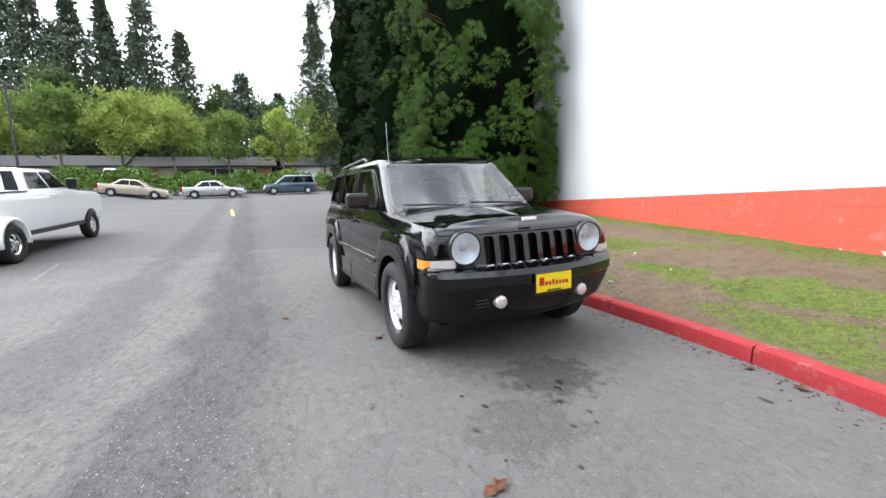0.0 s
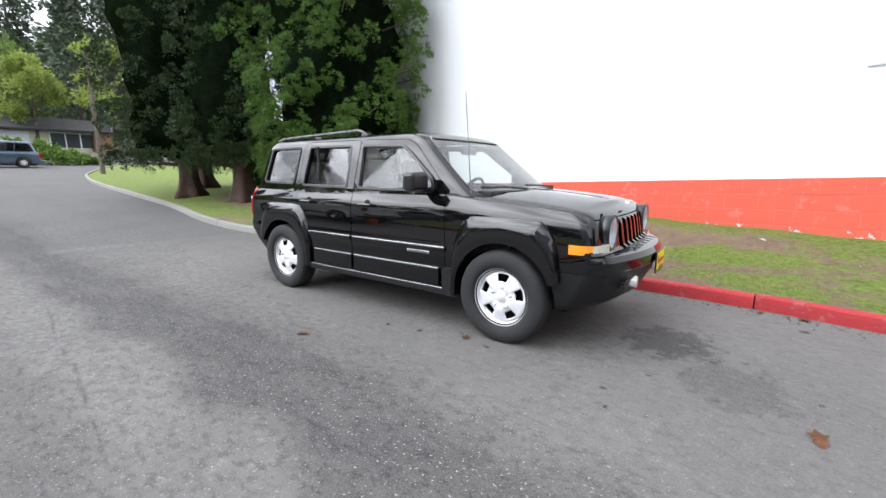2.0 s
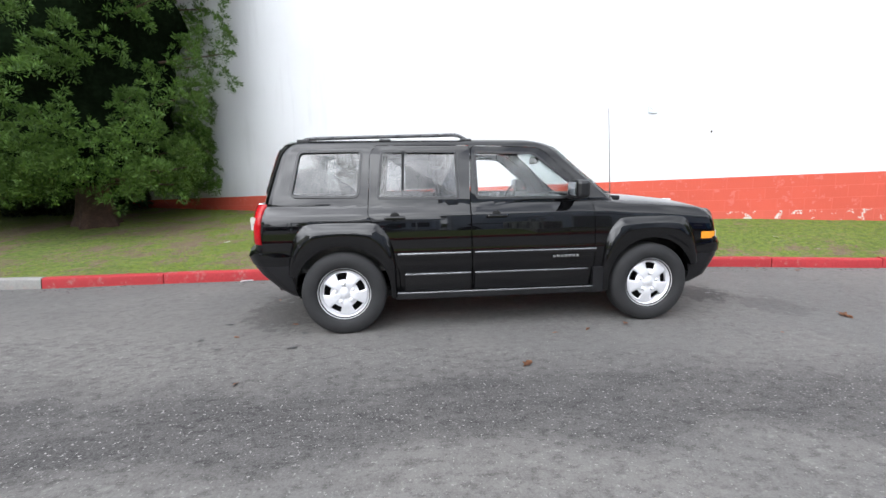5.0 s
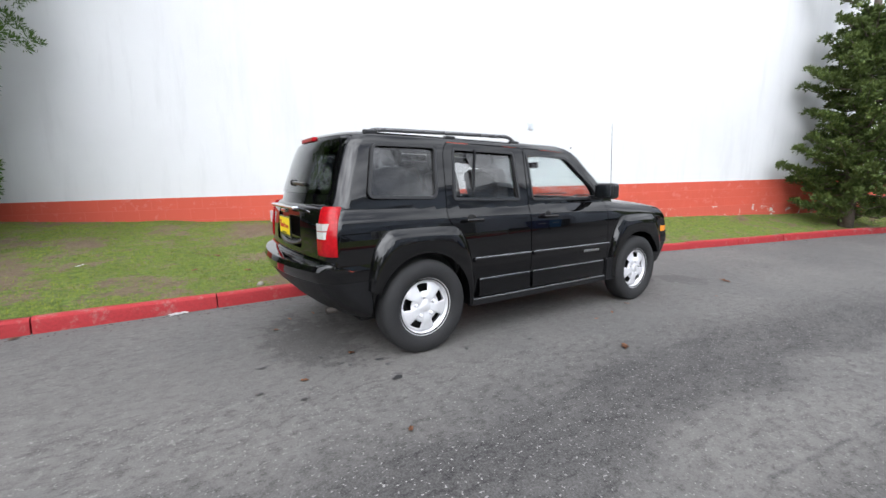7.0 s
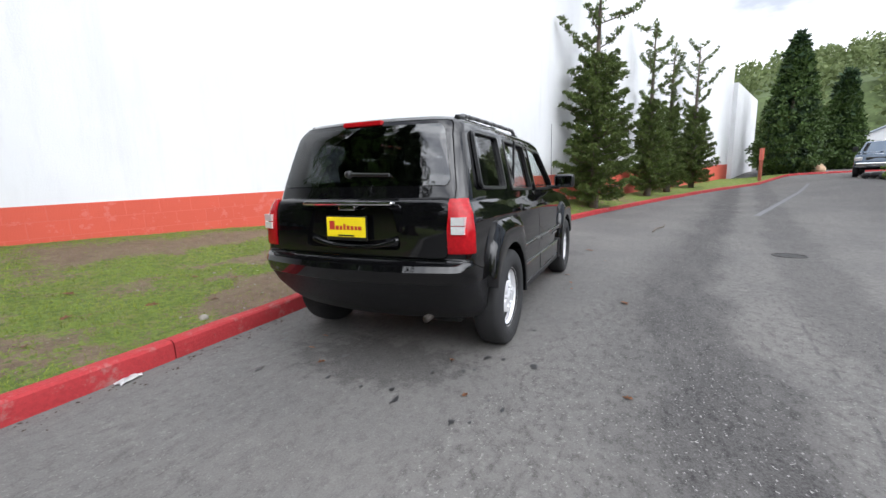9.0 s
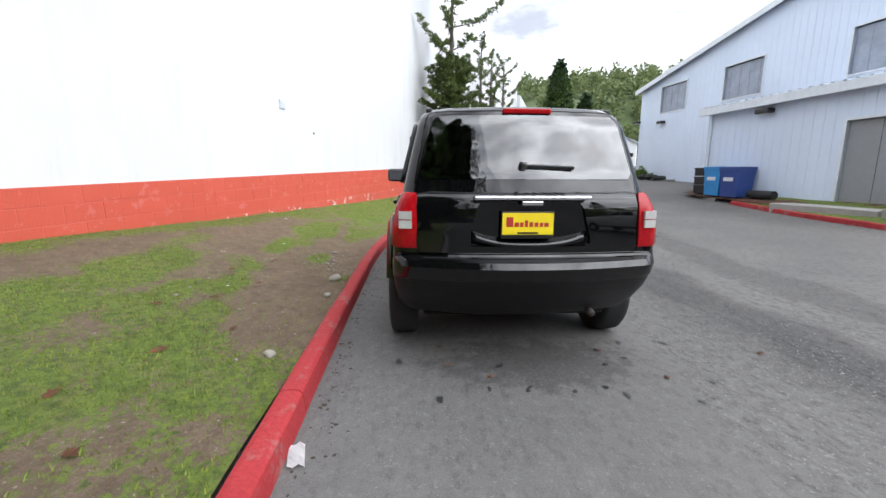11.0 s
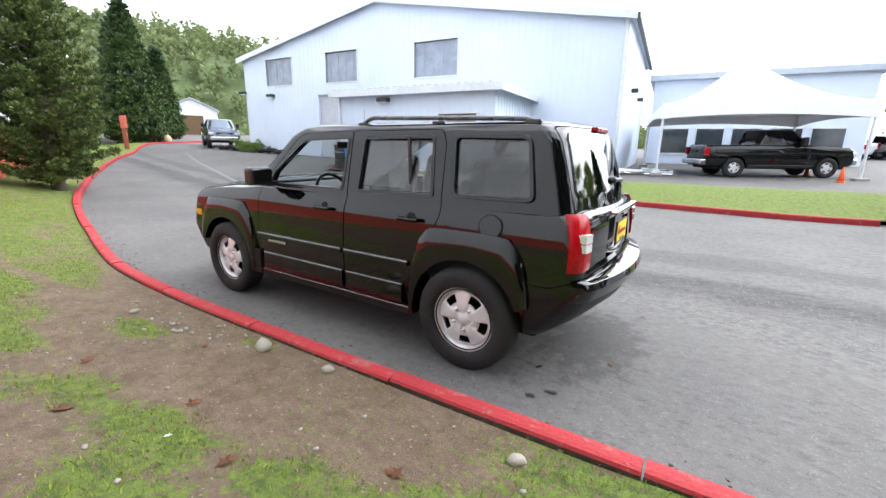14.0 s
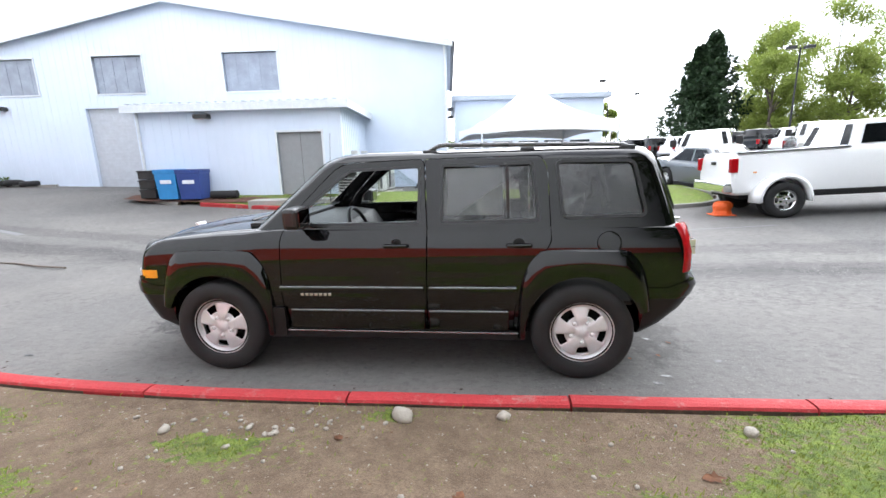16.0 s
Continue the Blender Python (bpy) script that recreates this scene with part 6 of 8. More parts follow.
# ribs of the cladding
def rib_sheet(x0, x1, top_of, parent, y=0.0, step=0.305, holes=(), name="cladding_rib"):
    bm = bm_new()
    k = x0 + step / 2
    while k < x1:
        segs = [(-0.2, top_of(k))]
        for a, b, c, d in holes:
            if a - 0.05 < k < b + 0.05:
                segs = [s for s0, s1 in segs for s in ((s0, min(s1, c - 0.06)), (max(s0, d + 0.06), s1)) if s[1] - s[0] > 0.1]
        for s0, s1 in segs:
            add_box(bm, k - 0.022, k + 0.022, y, y + 0.008, s0, s1)
        k += step
    ob = part(name, bm, BLUE_METAL, parent)
    return tagged(ob, kind="stuff")


rib_sheet(0, FW, lambda x: EAVE + (APEX - EAVE) * (x / APEX_X if x < APEX_X else (FW - x) / (FW - APEX_X)) - 0.1, shop, 0.001, holes=SHOP_WINS + [GARAGE])
for a, b, c, d in SHOP_WINS:
    win = part("window", box(a, b, -0.14, -0.12, c, d), SHOP_GLASS, shop, "upper window with pale hanging blinds")
    for x0, x1, z0, z1 in ((a - 0.06, b + 0.06, d, d + 0.06), (a - 0.06, b + 0.06, c - 0.06, c), (a - 0.06, a, c, d), (b, b + 0.06, c, d)):
        part("window_frame", box(x0, x1, -0.12, 0.035, z0, z1), WHITE_TRIM, win)
    n = int((b - a) / 0.24)
    for i in range(n):
        x = a + 0.04 + i * (b - a - 0.04) / n
        part("blind", box(x - 0.02, x + 0.24, -0.112 + 0.013 * (i % 2), -0.102 + 0.013 * (i % 2), c + 0.02, d - 0.02), SHOP_BLIND, win)
a, b, c, d = GARAGE
gar = part("roller_door", box(a, b, -0.20, -0.16, c, d), PALE_DOOR, shop, "pale ribbed roller door")
for i in range(26):
    z = c + 0.05 + i * (d - c - 0.1) / 26
    part("door_slat", box(a + 0.01, b - 0.01, -0.16, -0.145, z, z + 0.11, 0.006), PALE_DOOR, gar)
for x, z in ((19.65, 4.15), (22.1, 4.4)):
    lp = part("wall_lamp", box(x - 0.22, x + 0.22, 0.0, 0.32, z, z + 0.16, 0.04), BLACK_METAL, shop, "dark wall-pack lamp")
    part("lens", box(x - 0.18, x + 0.18, 0.05, 0.28, z - 0.012, z - 0.001), LAMP_CLEAR, lp)
part("drain_pipe", tube((0.1, 0.06, 0.1), (0.1, 0.06, EAVE), 0.05, 0.05, 10), WHITE_TRIM, shop)
for yy, z in ((-3.5, 4.0), (-7.5, 4.0)):
    part("wall_lamp", box(-0.30, 0.0, yy - 0.15, yy + 0.15, z, z + 0.18, 0.04), BLACK_METAL, shop, "dark wall-pack lamp")

# annex with flat roof
annex = thing("annex_building", (0, 0, 0), "low pale blue metal annex with a white roof edge", "building")
annex.matrix_world = pose(4.31, -10.91, 0, 0, 0, ROT_B)
AW, AH, AD = 7.15, 3.45, 4.6
DOOR_A = (0.70, 2.25, 0.1, 2.62)


def annex_wall():
    w = temp_ob(box(0, AW, -0.2, 0, -0.4, AH))
    c = temp_ob(box(DOOR_A[0], DOOR_A[1], -0.5, 0.5, 0.30, DOOR_A[3]))
    me = carve(w, "DIFFERENCE", c)
    drop_ob(w, c)
    me.materials.append(BLUE_METAL)
    new("wall", me).parent = annex


annex_wall()
part("wall", box(0, 0.2, -AD, -0.202, -0.4, AH), BLUE_METAL, annex)
part("wall", box(AW - 0.2, AW, -AD, -0.202, -0.4, AH), BLUE_METAL, annex)
part("roof", box(-0.25, AW + 0.2, -AD, 0.25, AH, AH + 0.10), ROOF_METAL, annex)
part("fascia", box(-0.30, AW + 0.25, 0.252, 0.32, AH - 0.10, AH + 0.17, 0.015), WHITE_TRIM, annex)
part("fascia", box(-0.36, -0.302, -AD, 0.32, AH - 0.10, AH + 0.17, 0.015), WHITE_TRIM, annex)
bm = bm_new()
k = 0.1
while k < AW:
    add_box(bm, k - 0.05, k + 0.05, -0.2, 0.33, AH + 0.172, AH + 0.205)
    k += 0.305
tagged(part("roof_rib", bm, ROOF_METAL, annex), kind="stuff")
rib_sheet(0, AW, lambda x: AH - 0.02, annex, 0.001, holes=[(DOOR_A[0], DOOR_A[1], -1, DOOR_A[3])])
bm = bm_new()
for i in range(14):
    y = -0.3 - i * 0.305
    add_box(bm, -0.021, -0.001, y - 0.022, y + 0.022, 0.0, AH - 0.02)
tagged(part("cladding_rib", bm, BLUE_METAL, annex), kind="stuff")
ad = part("door", box(DOOR_A[0], DOOR_A[1], -0.14, -0.09, 0.30, DOOR_A[3]), GREY_DOOR, annex, "closed grey metal double door")
part("door_gap", box(1.465, 1.475, -0.09, -0.086, 0.32, DOOR_A[3] - 0.02), BLACK_METAL, ad)
for x0, x1, z0, z1 in ((DOOR_A[0] - 0.07, DOOR_A[0], 0.3, DOOR_A[3]), (DOOR_A[1], DOOR_A[1] + 0.07, 0.3, DOOR_A[3]), (DOOR_A[0] - 0.07, DOOR_A[1] + 0.07, DOOR_A[3], DOOR_A[3] + 0.07)):
    part("door_frame", box(x0, x1, -0.09, 0.03, z0, z1), WHITE_TRIM, annex)
part("downpipe", tube((AW - 0.12, 0.05, 0.2), (AW - 0.12, 0.05, AH), 0.045, 0.045, 10), WHITE_TRIM, annex)
lp = part("wall_lamp", box(4.45, 4.95, 0.0, 0.30, 3.12, 3.28, 0.04), BLACK_METAL, annex, "dark wall-pack lamp")
part("lens", box(4.50, 4.90, 0.05, 0.26, 3.108, 3.119), LAMP_CLEAR, lp)
part("step_slab", box(0.2, 2.9, 0.02, 1.35, 0.0, 0.40, 0.02), CONCRETE, annex, "concrete slab before the door")

# red bark bed before the annex
bed = height_sheet("bark_bed", [3.2 + 0.25 * i for i in range(36)], [-11.0 + 0.15 * j for j in range(10)], lambda x, y: land(x, y) + 0.135 + 0.02 * noise.noise(Vector((x * 3, y * 3, 0))), BARK_CHIPS, skip=lambda x, y: y > -9.35 - 0.045 * (x - 3) or y < -11.0 + 0.0875 * (x - 4.3))
tagged(bed, "planting bed of red-brown bark chips", "bark bed", kind="structure")

# second building behind the canopy
office = thing("office_building", (0, 0, 0), "pale blue flat-roofed sales building with a row of windows", "building")
office.matrix_world = pose(1.5, -27.6, 0.4, 0, 0, ROT_B)
part("wall", box(-10.5, 0.0, -12, 0, -0.5, 5.2), BLUE_METAL, office)
part("roof", box(-10.9, 0.3, -12.3, 0.4, 5.2, 5.55, 0.03), ROOF_METAL, office)
part("sign_pylon", box(-7.2, -6.2, -5.0, -4.6, 5.55, 8.4, 0.03), BLUE_METAL, office)
for i in range(5):
    w = part("window", box(-9.6 + i * 1.85, -8.2 + i * 1.85, 0.0, 0.05, 0.9, 2.35), SHOP_GLASS, office)
    part("window_frame", box(-9.68 + i * 1.85, -8.12 + i * 1.85, 0.002, 0.07, 2.35, 2.45), WHITE_TRIM, w)
    part("window_frame", box(-9.68 + i * 1.85, -8.12 + i * 1.85, 0.002, 0.07, 0.80, 0.90), WHITE_TRIM, w)
shed = thing("white_shed", (0, 0, 0), "small white gabled shed beyond the cypresses", "shed")
shed.matrix_world = pose(57.0, -27.5, land(57, -27), 0, 0, 62)
part("wall", extrude_poly([(-3, -0.3), (3, -0.3), (3, 3.2), (0, 4.6), (-3, 3.2)], -7.0, "y", 0.0), WHITE_WALL, shed)
for s in (-1, 1):
    part("roof", loft([[(s * 3.3, y, 3.12), (0, y, 4.66), (0, y, 4.8), (s * 3.3, y, 3.26)] for y in (0.3, -7.3)]), ROOF_METAL, shed)
part("door", box(-1.3, 1.3, 0.0, 0.03, 0, 2.5), plain("brown_shed_opening", (0.11, 0.065, 0.03), 0.8), shed)

# far end of the white wall: gable end of the next hall
hall = thing("white_hall", (0, 0, 0), "white painted hall end beyond the long wall", "building")
hall.matrix_world = pose(36.5, wall_y(36.5), 0, 0, 0, -19.5)
part("wall", extrude_poly([(0, -0.3), (9.5, -0.3), (9.5, 8.3), (0, 8.5)], 8.0, "y", -0.25), WHITE_WALL, hall)
# grey panel that paints the hall's side as lying in shade
part("wall_shade_panel", box(9.5, 9.75, -0.25, 7.7, -0.3, 8.1), plain("grey_hall_side", (0.32, 0.33, 0.36), 0.7), hall)

# low houses across the road to the west
house_mat = plain("brown_brick", (0.24, 0.13, 0.08), 0.85, vary=0.25, scale=2, bump=0.3, fine=30)
roof_dark = plain("dark_shingle_roof", (0.032, 0.031, 0.032), 0.85, vary=0.25, scale=3, bump=0.4, fine=25)
cream = plain("cream_siding", (0.52, 0.47, 0.38), 0.7)
def low_house(x, y, z, length, rz, label, doors, piers):
    h = thing("low_house", (x, y, z), label, "house", group="low houses across the road", rz=rz)
    part("wall", box(-length / 2, length / 2, 0, 8, 0, 2.5), cream, h)
    part("roof", loft([[(sx, -1.0, 2.45), (sx, 4.0, 4.1), (sx, 9.0, 2.45), (sx, 9.0, 2.25), (sx, -1.0, 2.25)] for sx in (-length / 2 - 0.7, length / 2 + 0.7)]), roof_dark, h)
    for p in piers:
        part("brick_pier", box(p - 0.9, p + 0.9, -0.5, 0.0, 0, 2.3), house_mat, h, "brown brick pier")
    for k, (a, b, white) in enumerate(doors):
        if white:
            part("garage_door", box(a, b, -0.06, 0.0, 0, 2.1), WHITE_TRIM, h, "white garage door")
        else:
            w = part("window", box(a, b, -0.05, 0.0, 0.5, 2.05), SHOP_GLASS, h)
            for q in range(4):
                xx = a + (b - a) * q / 3
                part("post", box(xx - 0.06, xx + 0.06, -0.11, -0.05, 0.3, 2.15), WHITE_TRIM, w)
    return h
low_house(-62, -24, 3.65, 15, 90, "low house with a white garage door and dark roof", [(-4.5, 1.5, True)], [3.5, -6.2])
low_house(-63, -7, 3.6, 17, 90, "low house with glazed porch and dark roof", [(-3.5, 3.5, False), (4.5, 6.5, False)], [-6.5, 7.5])
low_house(-62, 9.5, 3.6, 12, 86, "low house with a white garage door and brick piers", [(-5, -1.2, True), (0.5, 4.5, False)], [-5.6, 5.2])
hedge_bank = thing("hedge", (0, 0, 0), "long rough green hedge bank along the road", "hedge", kind="structure")
rngh = np.random.default_rng(5)
hc, hr = [], []
for k in range(1800):
    y = rngh.uniform(-34, 9)
    x = -43.0 + rngh.uniform(-2.2, 2.2) - 0.02 * y
    hgt = 1.8 * (1 - ((x + 43 + 0.02 * y) / 2.4) ** 2) * (0.85 + 0.3 * math.sin(y * 0.7) ** 2)
    if y > 5:
        hgt *= max(0, (9 - y) / 4)
    hc.append((x, y, land(x, y) + 0.2 + hgt * rngh.uniform(0.45, 1.0)))
    hr.append(0.30)
tagged(add_crown(hedge_bank, rngh, hc, hr, 26, 0.26, 0.075, HEDGE_LEAF, 0.5), kind="stuff")

# wooded hillsides closing the view
HILL_FLOOR = plain("hill_undergrowth", (0.075, 0.105, 0.036), 0.95, vary=0.4, scale=0.25, fine=1.2, bump=0.5, kind="Position")
def hillside(name, pts, seed, label, tall, step=5.0):
    h = thing(name, (0, 0, 0), label, "hill", kind="structure")
    rng = np.random.default_rng(seed)
    c, r = [], []
    bm = bm_new()
    rows = []
    for (x, y, top) in pts:
        rows.append([bm.verts.new((x, y, -4)), bm.verts.new((x * 1.25, y * 1.25, top * 0.55)), bm.verts.new((x * 1.8, y * 1.8, top))])
    for a, b in zip(rows, rows[1:]):
        for i in range(2):
            bm.faces.new((a[i], b[i], b[i + 1], a[i + 1]))
    part("slope", bm, HILL_FLOOR, h)
    for (x0, y0, t0), (x1, y1, t1) in zip(pts, pts[1:]):
        d = math.hypot(x1 - x0, y1 - y0)
        for k in range(int(d * 4.6)):
            u, v = rng.uniform(), rng.uniform()
            s = 1.0 + 0.8 * v
            x, y, t = (x0 + (x1 - x0) * u) * s, (y0 + (y1 - y0) * u) * s, t0 + (t1 - t0) * u
            z = (-4 + (t * 0.55 + 4) * (v / 0.3125)) if v < 0.3125 else t * (0.55 + 0.45 * (v - 0.3125) / 0.6875)
            high = rng.uniform(0.5, 1.0) * tall
            for f, w in ((0.25, 2.3), (0.55, 2.0), (0.85, 1.2)):
                c.append((x + rng.normal() * 0.6, y + rng.normal() * 0.6, z + high * f))
                r.append(w * rng.uniform(0.8, 1.3))
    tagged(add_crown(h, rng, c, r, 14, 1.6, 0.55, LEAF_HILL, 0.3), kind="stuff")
    return h


hillside("wooded_hill_east", [(120, 40, 30), (125, 5, 36), (118, -30, 44), (108, -62, 46), (80, -95, 36), (45, -120, 20)], 7, "green wooded hillside in spring leaf", 7)
hillside("wooded_hill_west", [(-105, -95, 18), (-112, -50, 20), (-115, -10, 20), (-112, 30, 20), (-100, 70, 18), (-60, 110, 14)], 9, "low wooded rise behind the houses", 8)
hillside("wooded_rise_south", [(-105, -95, 6), (-70, -135, 5), (-25, -160, 5), (20, -150, 10), (45, -120, 18)], 12, "low distant tree line beyond the car park", 5)


# ---- other vehicles ----
CAR_GLASS = plain("dark_car_glass", (0.012, 0.014, 0.016), 0.03, vary=0.1)


def vehicle(name, label, category, paint, xr, xf, w, belt, hood, roof, cab, wb, wheel_r, group="", bed=None, sill=0.32, dually=False, trunk=None, rim=None, detail=True):
    """A parked vehicle, nose along +x. cab: rear base x, rear top x, front top x, front base x. bed: rear end x of an open load bed."""
    v = thing(name, (0, 0, 0), label, category, group=group)
    def top(x):
        z = belt
        if x > cab[3] - 0.1:
            z = belt + (hood - belt) * smooth_step(cab[3] - 0.1, cab[3] + 0.35, x) - 0.07 * smooth_step(cab[3] + 0.3, xf, x)
        if trunk and x < cab[0] + 0.1:
            z = belt + (trunk - belt) * smooth_step(cab[0] + 0.1, cab[0] - 0.25, x)
        return z
    rings = []
    for u, dx, dw, rc in ((0.0, 0.14, 0.10, 0.10), (0.06, 0.05, 0.04, 0.13), (0.25, 0.0, 0.01, 0.14), (0.45, 0.0, 0.0, 0.14), (0.62, 0.04, 0.0, 0.12), (0.80, 0.06, 0.012, 0.12), (0.93, 0.09, 0.03, 0.14), (1.0, 0.13, 0.065, 0.16)):
        ring = []
        for x, y in outline(xr + dx * 0.7, xf - dx, w - dw, 0.10, 0.05, rc, 0.03):
            ring.append((x, y, sill + u * (top(x) - sill)))
        rings.append(ring)
    last = rings[-1]
    for k in (0.8, 0.4, 0.06):
        rings.append([(x * (0.97 + 0.02 * k), y * k, z + 0.02 * (1 - k)) for x, y, z in last])
    body = temp_ob(loft(rings))
    cuts = [temp_ob(tube((wx, s * (w - 0.32), wheel_r + 0.02), (wx, s * (w + 0.3), wheel_r + 0.02), wheel_r * 1.16, None, 28)) for wx in wb for s in (-1, 1)]
    if bed is not None:
        cuts.append(temp_ob(box(bed + 0.10, cab[0] - 0.10, -w + 0.14, w - 0.14, belt - 0.48, belt + 0.4)))
    me = carve(body, "DIFFERENCE", *cuts)
    drop_ob(body, *cuts)
    mesh_part("body", me, paint, v)
    # cabin
    h = roof - belt
    rows = []
    for u in (-0.06, 0.0, 0.5, 0.84, 0.95, 1.0):
        a = cab[0] + (cab[1] - cab[0]) * max(0, u) + (0.04 if u == 1 else 0)
        b = cab[3] + (cab[2] - cab[3]) * max(0, u) - (0.06 if u == 1 else 0)
        ww = w - 0.07 - 0.17 * max(0, u) - (0.07 if u == 1 else 0)
        rows.append([(x, y, belt + u * h) for x, y in outline(a, b, ww, 0.10, 0.04, 0.12, 0.03)])
    last = rows[-1]
    mid = (cab[1] + cab[2]) / 2
    for k in (0.7, 0.3, 0.05):
        rows.append([(mid + (x - mid) * (0.6 + 0.4 * k), y * k, z + 0.025 * (1 - k)) for x, y, z in last])
    part("cabin", loft(rows), paint, v, smooth=True).data.set_sharp_from_angle(angle=radians(30))
    def cab_w(u):
        return (w - 0.07 - 0.17 * u) * 0.995
    def edge(u):
        return cab[0] + (cab[1] - cab[0]) * u, cab[3] + (cab[2] - cab[3]) * u
    lo, hi = 0.10, 0.82
    splits = [0.0, 0.5, 1.0] if (cab[3] - cab[0]) < 2.6 else [0.0, 0.30, 0.64, 1.0]
    if bed is not None and (cab[3] - cab[0]) < 1.9:
        splits = [0.0, 1.0]
    for s in (-1, 1):
        for p, q in zip(splits, splits[1:]):
            loop = []
            for u, t in ((lo, p), (lo, q), (hi, q), (hi, p)):
                r0, f0 = edge(u)
                x = r0 + 0.14 + (f0 - 0.22 - r0 - 0.14) * t + (0.03 if t == p else -0.03)
                loop.append((x, s * (cab_w(u) + 0.006), belt + u * h))
            bm = bm_new()
            f = bm.faces.new([bm.verts.new(c) for c in loop])
            bmesh.ops.solidify(bm, geom=[f], thickness=0.012)
            part("side_window", bm, CAR_GLASS, v)
    for end, name2 in ((1, "windscreen"), (0, "back_window")):
        loop = []
        for u, t in ((0.06, -0.86), (0.06, 0.86), (0.86, 0.84), (0.86, -0.84)):
            x = edge(u)[end] + (0.008 if end else -0.008)
            y = t * cab_w(u)
            x -= (0.075 * t * t if end else -0.03 * t * t)
            loop.append((x, y, belt + u * h))
        bm = bm_new()
        f = bm.faces.new([bm.verts.new(c) for c in loop])
        bmesh.ops.solidify(bm, geom=[f], thickness=0.012)
        part(name2, bm, CAR_GLASS, v)
    # lamps, bumpers, mirrors
    lz = sill + 0.66 * (top(xf - 0.05) - sill)
    for s in (-1, 1):
        part("headlight", box(xf - 0.24, xf - 0.075, s * (w - 0.21) - 0.16, s * (w - 0.21) + 0.16, lz - 0.07, lz + 0.10, 0.03), LAMP_CLEAR, v)
        tz = sill + 0.72 * (top(xr + 0.05) - sill)
        part("tail_light", box(xr + 0.008, xr + 0.16, s * (w - 0.09) - 0.075, s * (w - 0.09) + 0.075, tz - 0.16, tz + 0.16, 0.02), TAIL_RED, v)
        part("door_mirror", box(cab[3] - 0.52, cab[3] - 0.36, s * (w + 0.10) - 0.11, s * (w + 0.10) + 0.11, belt + 0.02, belt + (0.30 if bed is not None else 0.16), 0.03), TRIM, v)
        for dx in ((cab[0] + cab[3]) / 2 - 0.15, cab[3] - 1.15):
            part("door_handle", box(dx - 0.09, dx + 0.09, s * w - 0.02, s * w + 0.02, belt - 0.15, belt - 0.115, 0.008), paint, v)
        part("sill_trim", box(wb[1] + wheel_r * 1.3, wb[0] - wheel_r * 1.3, s * (w - 0.03) - 0.03, s * (w - 0.03) + 0.03, sill - 0.05, sill + 0.06, 0.015), TRIM, v)
    part("grille", box(xf - 0.12, xf - 0.052, -w * 0.50, w * 0.50, lz - 0.13, lz + 0.10, 0.02), TRIM, v)
    big = bed is not None
    part("front_bumper", box(xf - 0.22, xf + 0.05, -w * 0.88, w * 0.88, sill + 0.06, sill + 0.30, 0.05), CHROME if big else paint, v)
    part("rear_bumper", box(xr - 0.10, xr + 0.14, -w * 0.90, w * 0.90, sill + 0.06, sill + 0.28, 0.04), CHROME if big else paint, v)
    part("underbody", box(xr + 0.3, xf - 0.3, -w * 0.75, w * 0.75, sill - 0.10, sill + 0.08), DARK, v)
    for wx in wb:
        for s in (-1, 1):
            make_wheel(v, wx, s * (w - 0.11), s, wheel_r, 0.24, wheel_r * 0.60, rim_mat=rim or STEEL, turn=20 * wx)
            if dually and wx == min(wb):
                make_wheel(v, wx, s * (w + 0.12), s, wheel_r, 0.22, wheel_r * 0.60, rim_mat=CHROME, turn=40)
    if dually:
        for s in (-1, 1):
            wx = min(wb)
            rings = []
            for k in range(13):
                a = radians(-8 + 196 * k / 12)
                ci, si = math.cos(a), math.sin(a)
                ro, ri = wheel_r * 1.36, wheel_r * 1.15
                rings.append([(wx + ri * ci, s * (w - 0.10), wheel_r + 0.03 + ri * si), (wx + ri * ci, s * (w + 0.25), wheel_r + 0.03 + ri * si), (wx + ro * 0.96 * ci, s * (w + 0.25), wheel_r + 0.03 + ro * 0.97 * si), (wx + ro * 1.05 * ci, s * (w + 0.10), wheel_r + 0.03 + ro * si), (wx + ro * 1.12 * ci, s * (w - 0.08), wheel_r + 0.03 + ro * si)])
            part("rear_flare", loft(rings), paint, v, "wide white fender over twin rear wheels", smooth=True)
            part("marker_lamp", box(wx - 0.62, wx - 0.56, s * (w + 0.08), s * (w + 0.12), 1.02, 1.06, 0.01), LAMP_AMBER, v)
    if bed is not None:
        part("tailgate_handle", box(xr + 0.005, xr + 0.03, -0.12, 0.12, belt - 0.26, belt - 0.18, 0.01), TRIM, v)
        part("bed_rail", box(bed + 0.06, cab[0] - 0.02, -w + 0.02, -w + 0.15, belt - 0.005, belt + 0.02, 0.008), TRIM, v)
        part("bed_rail", box(bed + 0.06, cab[0] - 0.02, w - 0.15, w - 0.02, belt - 0.005, belt + 0.02, 0.008), TRIM, v)
    return v


def stand(v, x, y, rz):
    """Set a vehicle on the sloping ground."""
    r = radians(rz)
    ax = Vector((math.cos(r), math.sin(r)))
    lat = Vector((-ax.y, ax.x))
    zf, zb = land(x + ax.x * 1.5, y + ax.y * 1.5), land(x - ax.x * 1.5, y - ax.y * 1.5)
    zl, zr = land(x + lat.x * 0.8, y + lat.y * 0.8), land(x - lat.x * 0.8, y - lat.y * 0.8)
    pitch = -math.degrees(math.atan2(zf - zb, 3.0))
    roll = math.degrees(math.atan2(zl - zr, 1.6))
    m = pose(x, y, (zf + zb) / 2 + 0.004, roll, pitch, rz)
    v.matrix_world = m
    return m


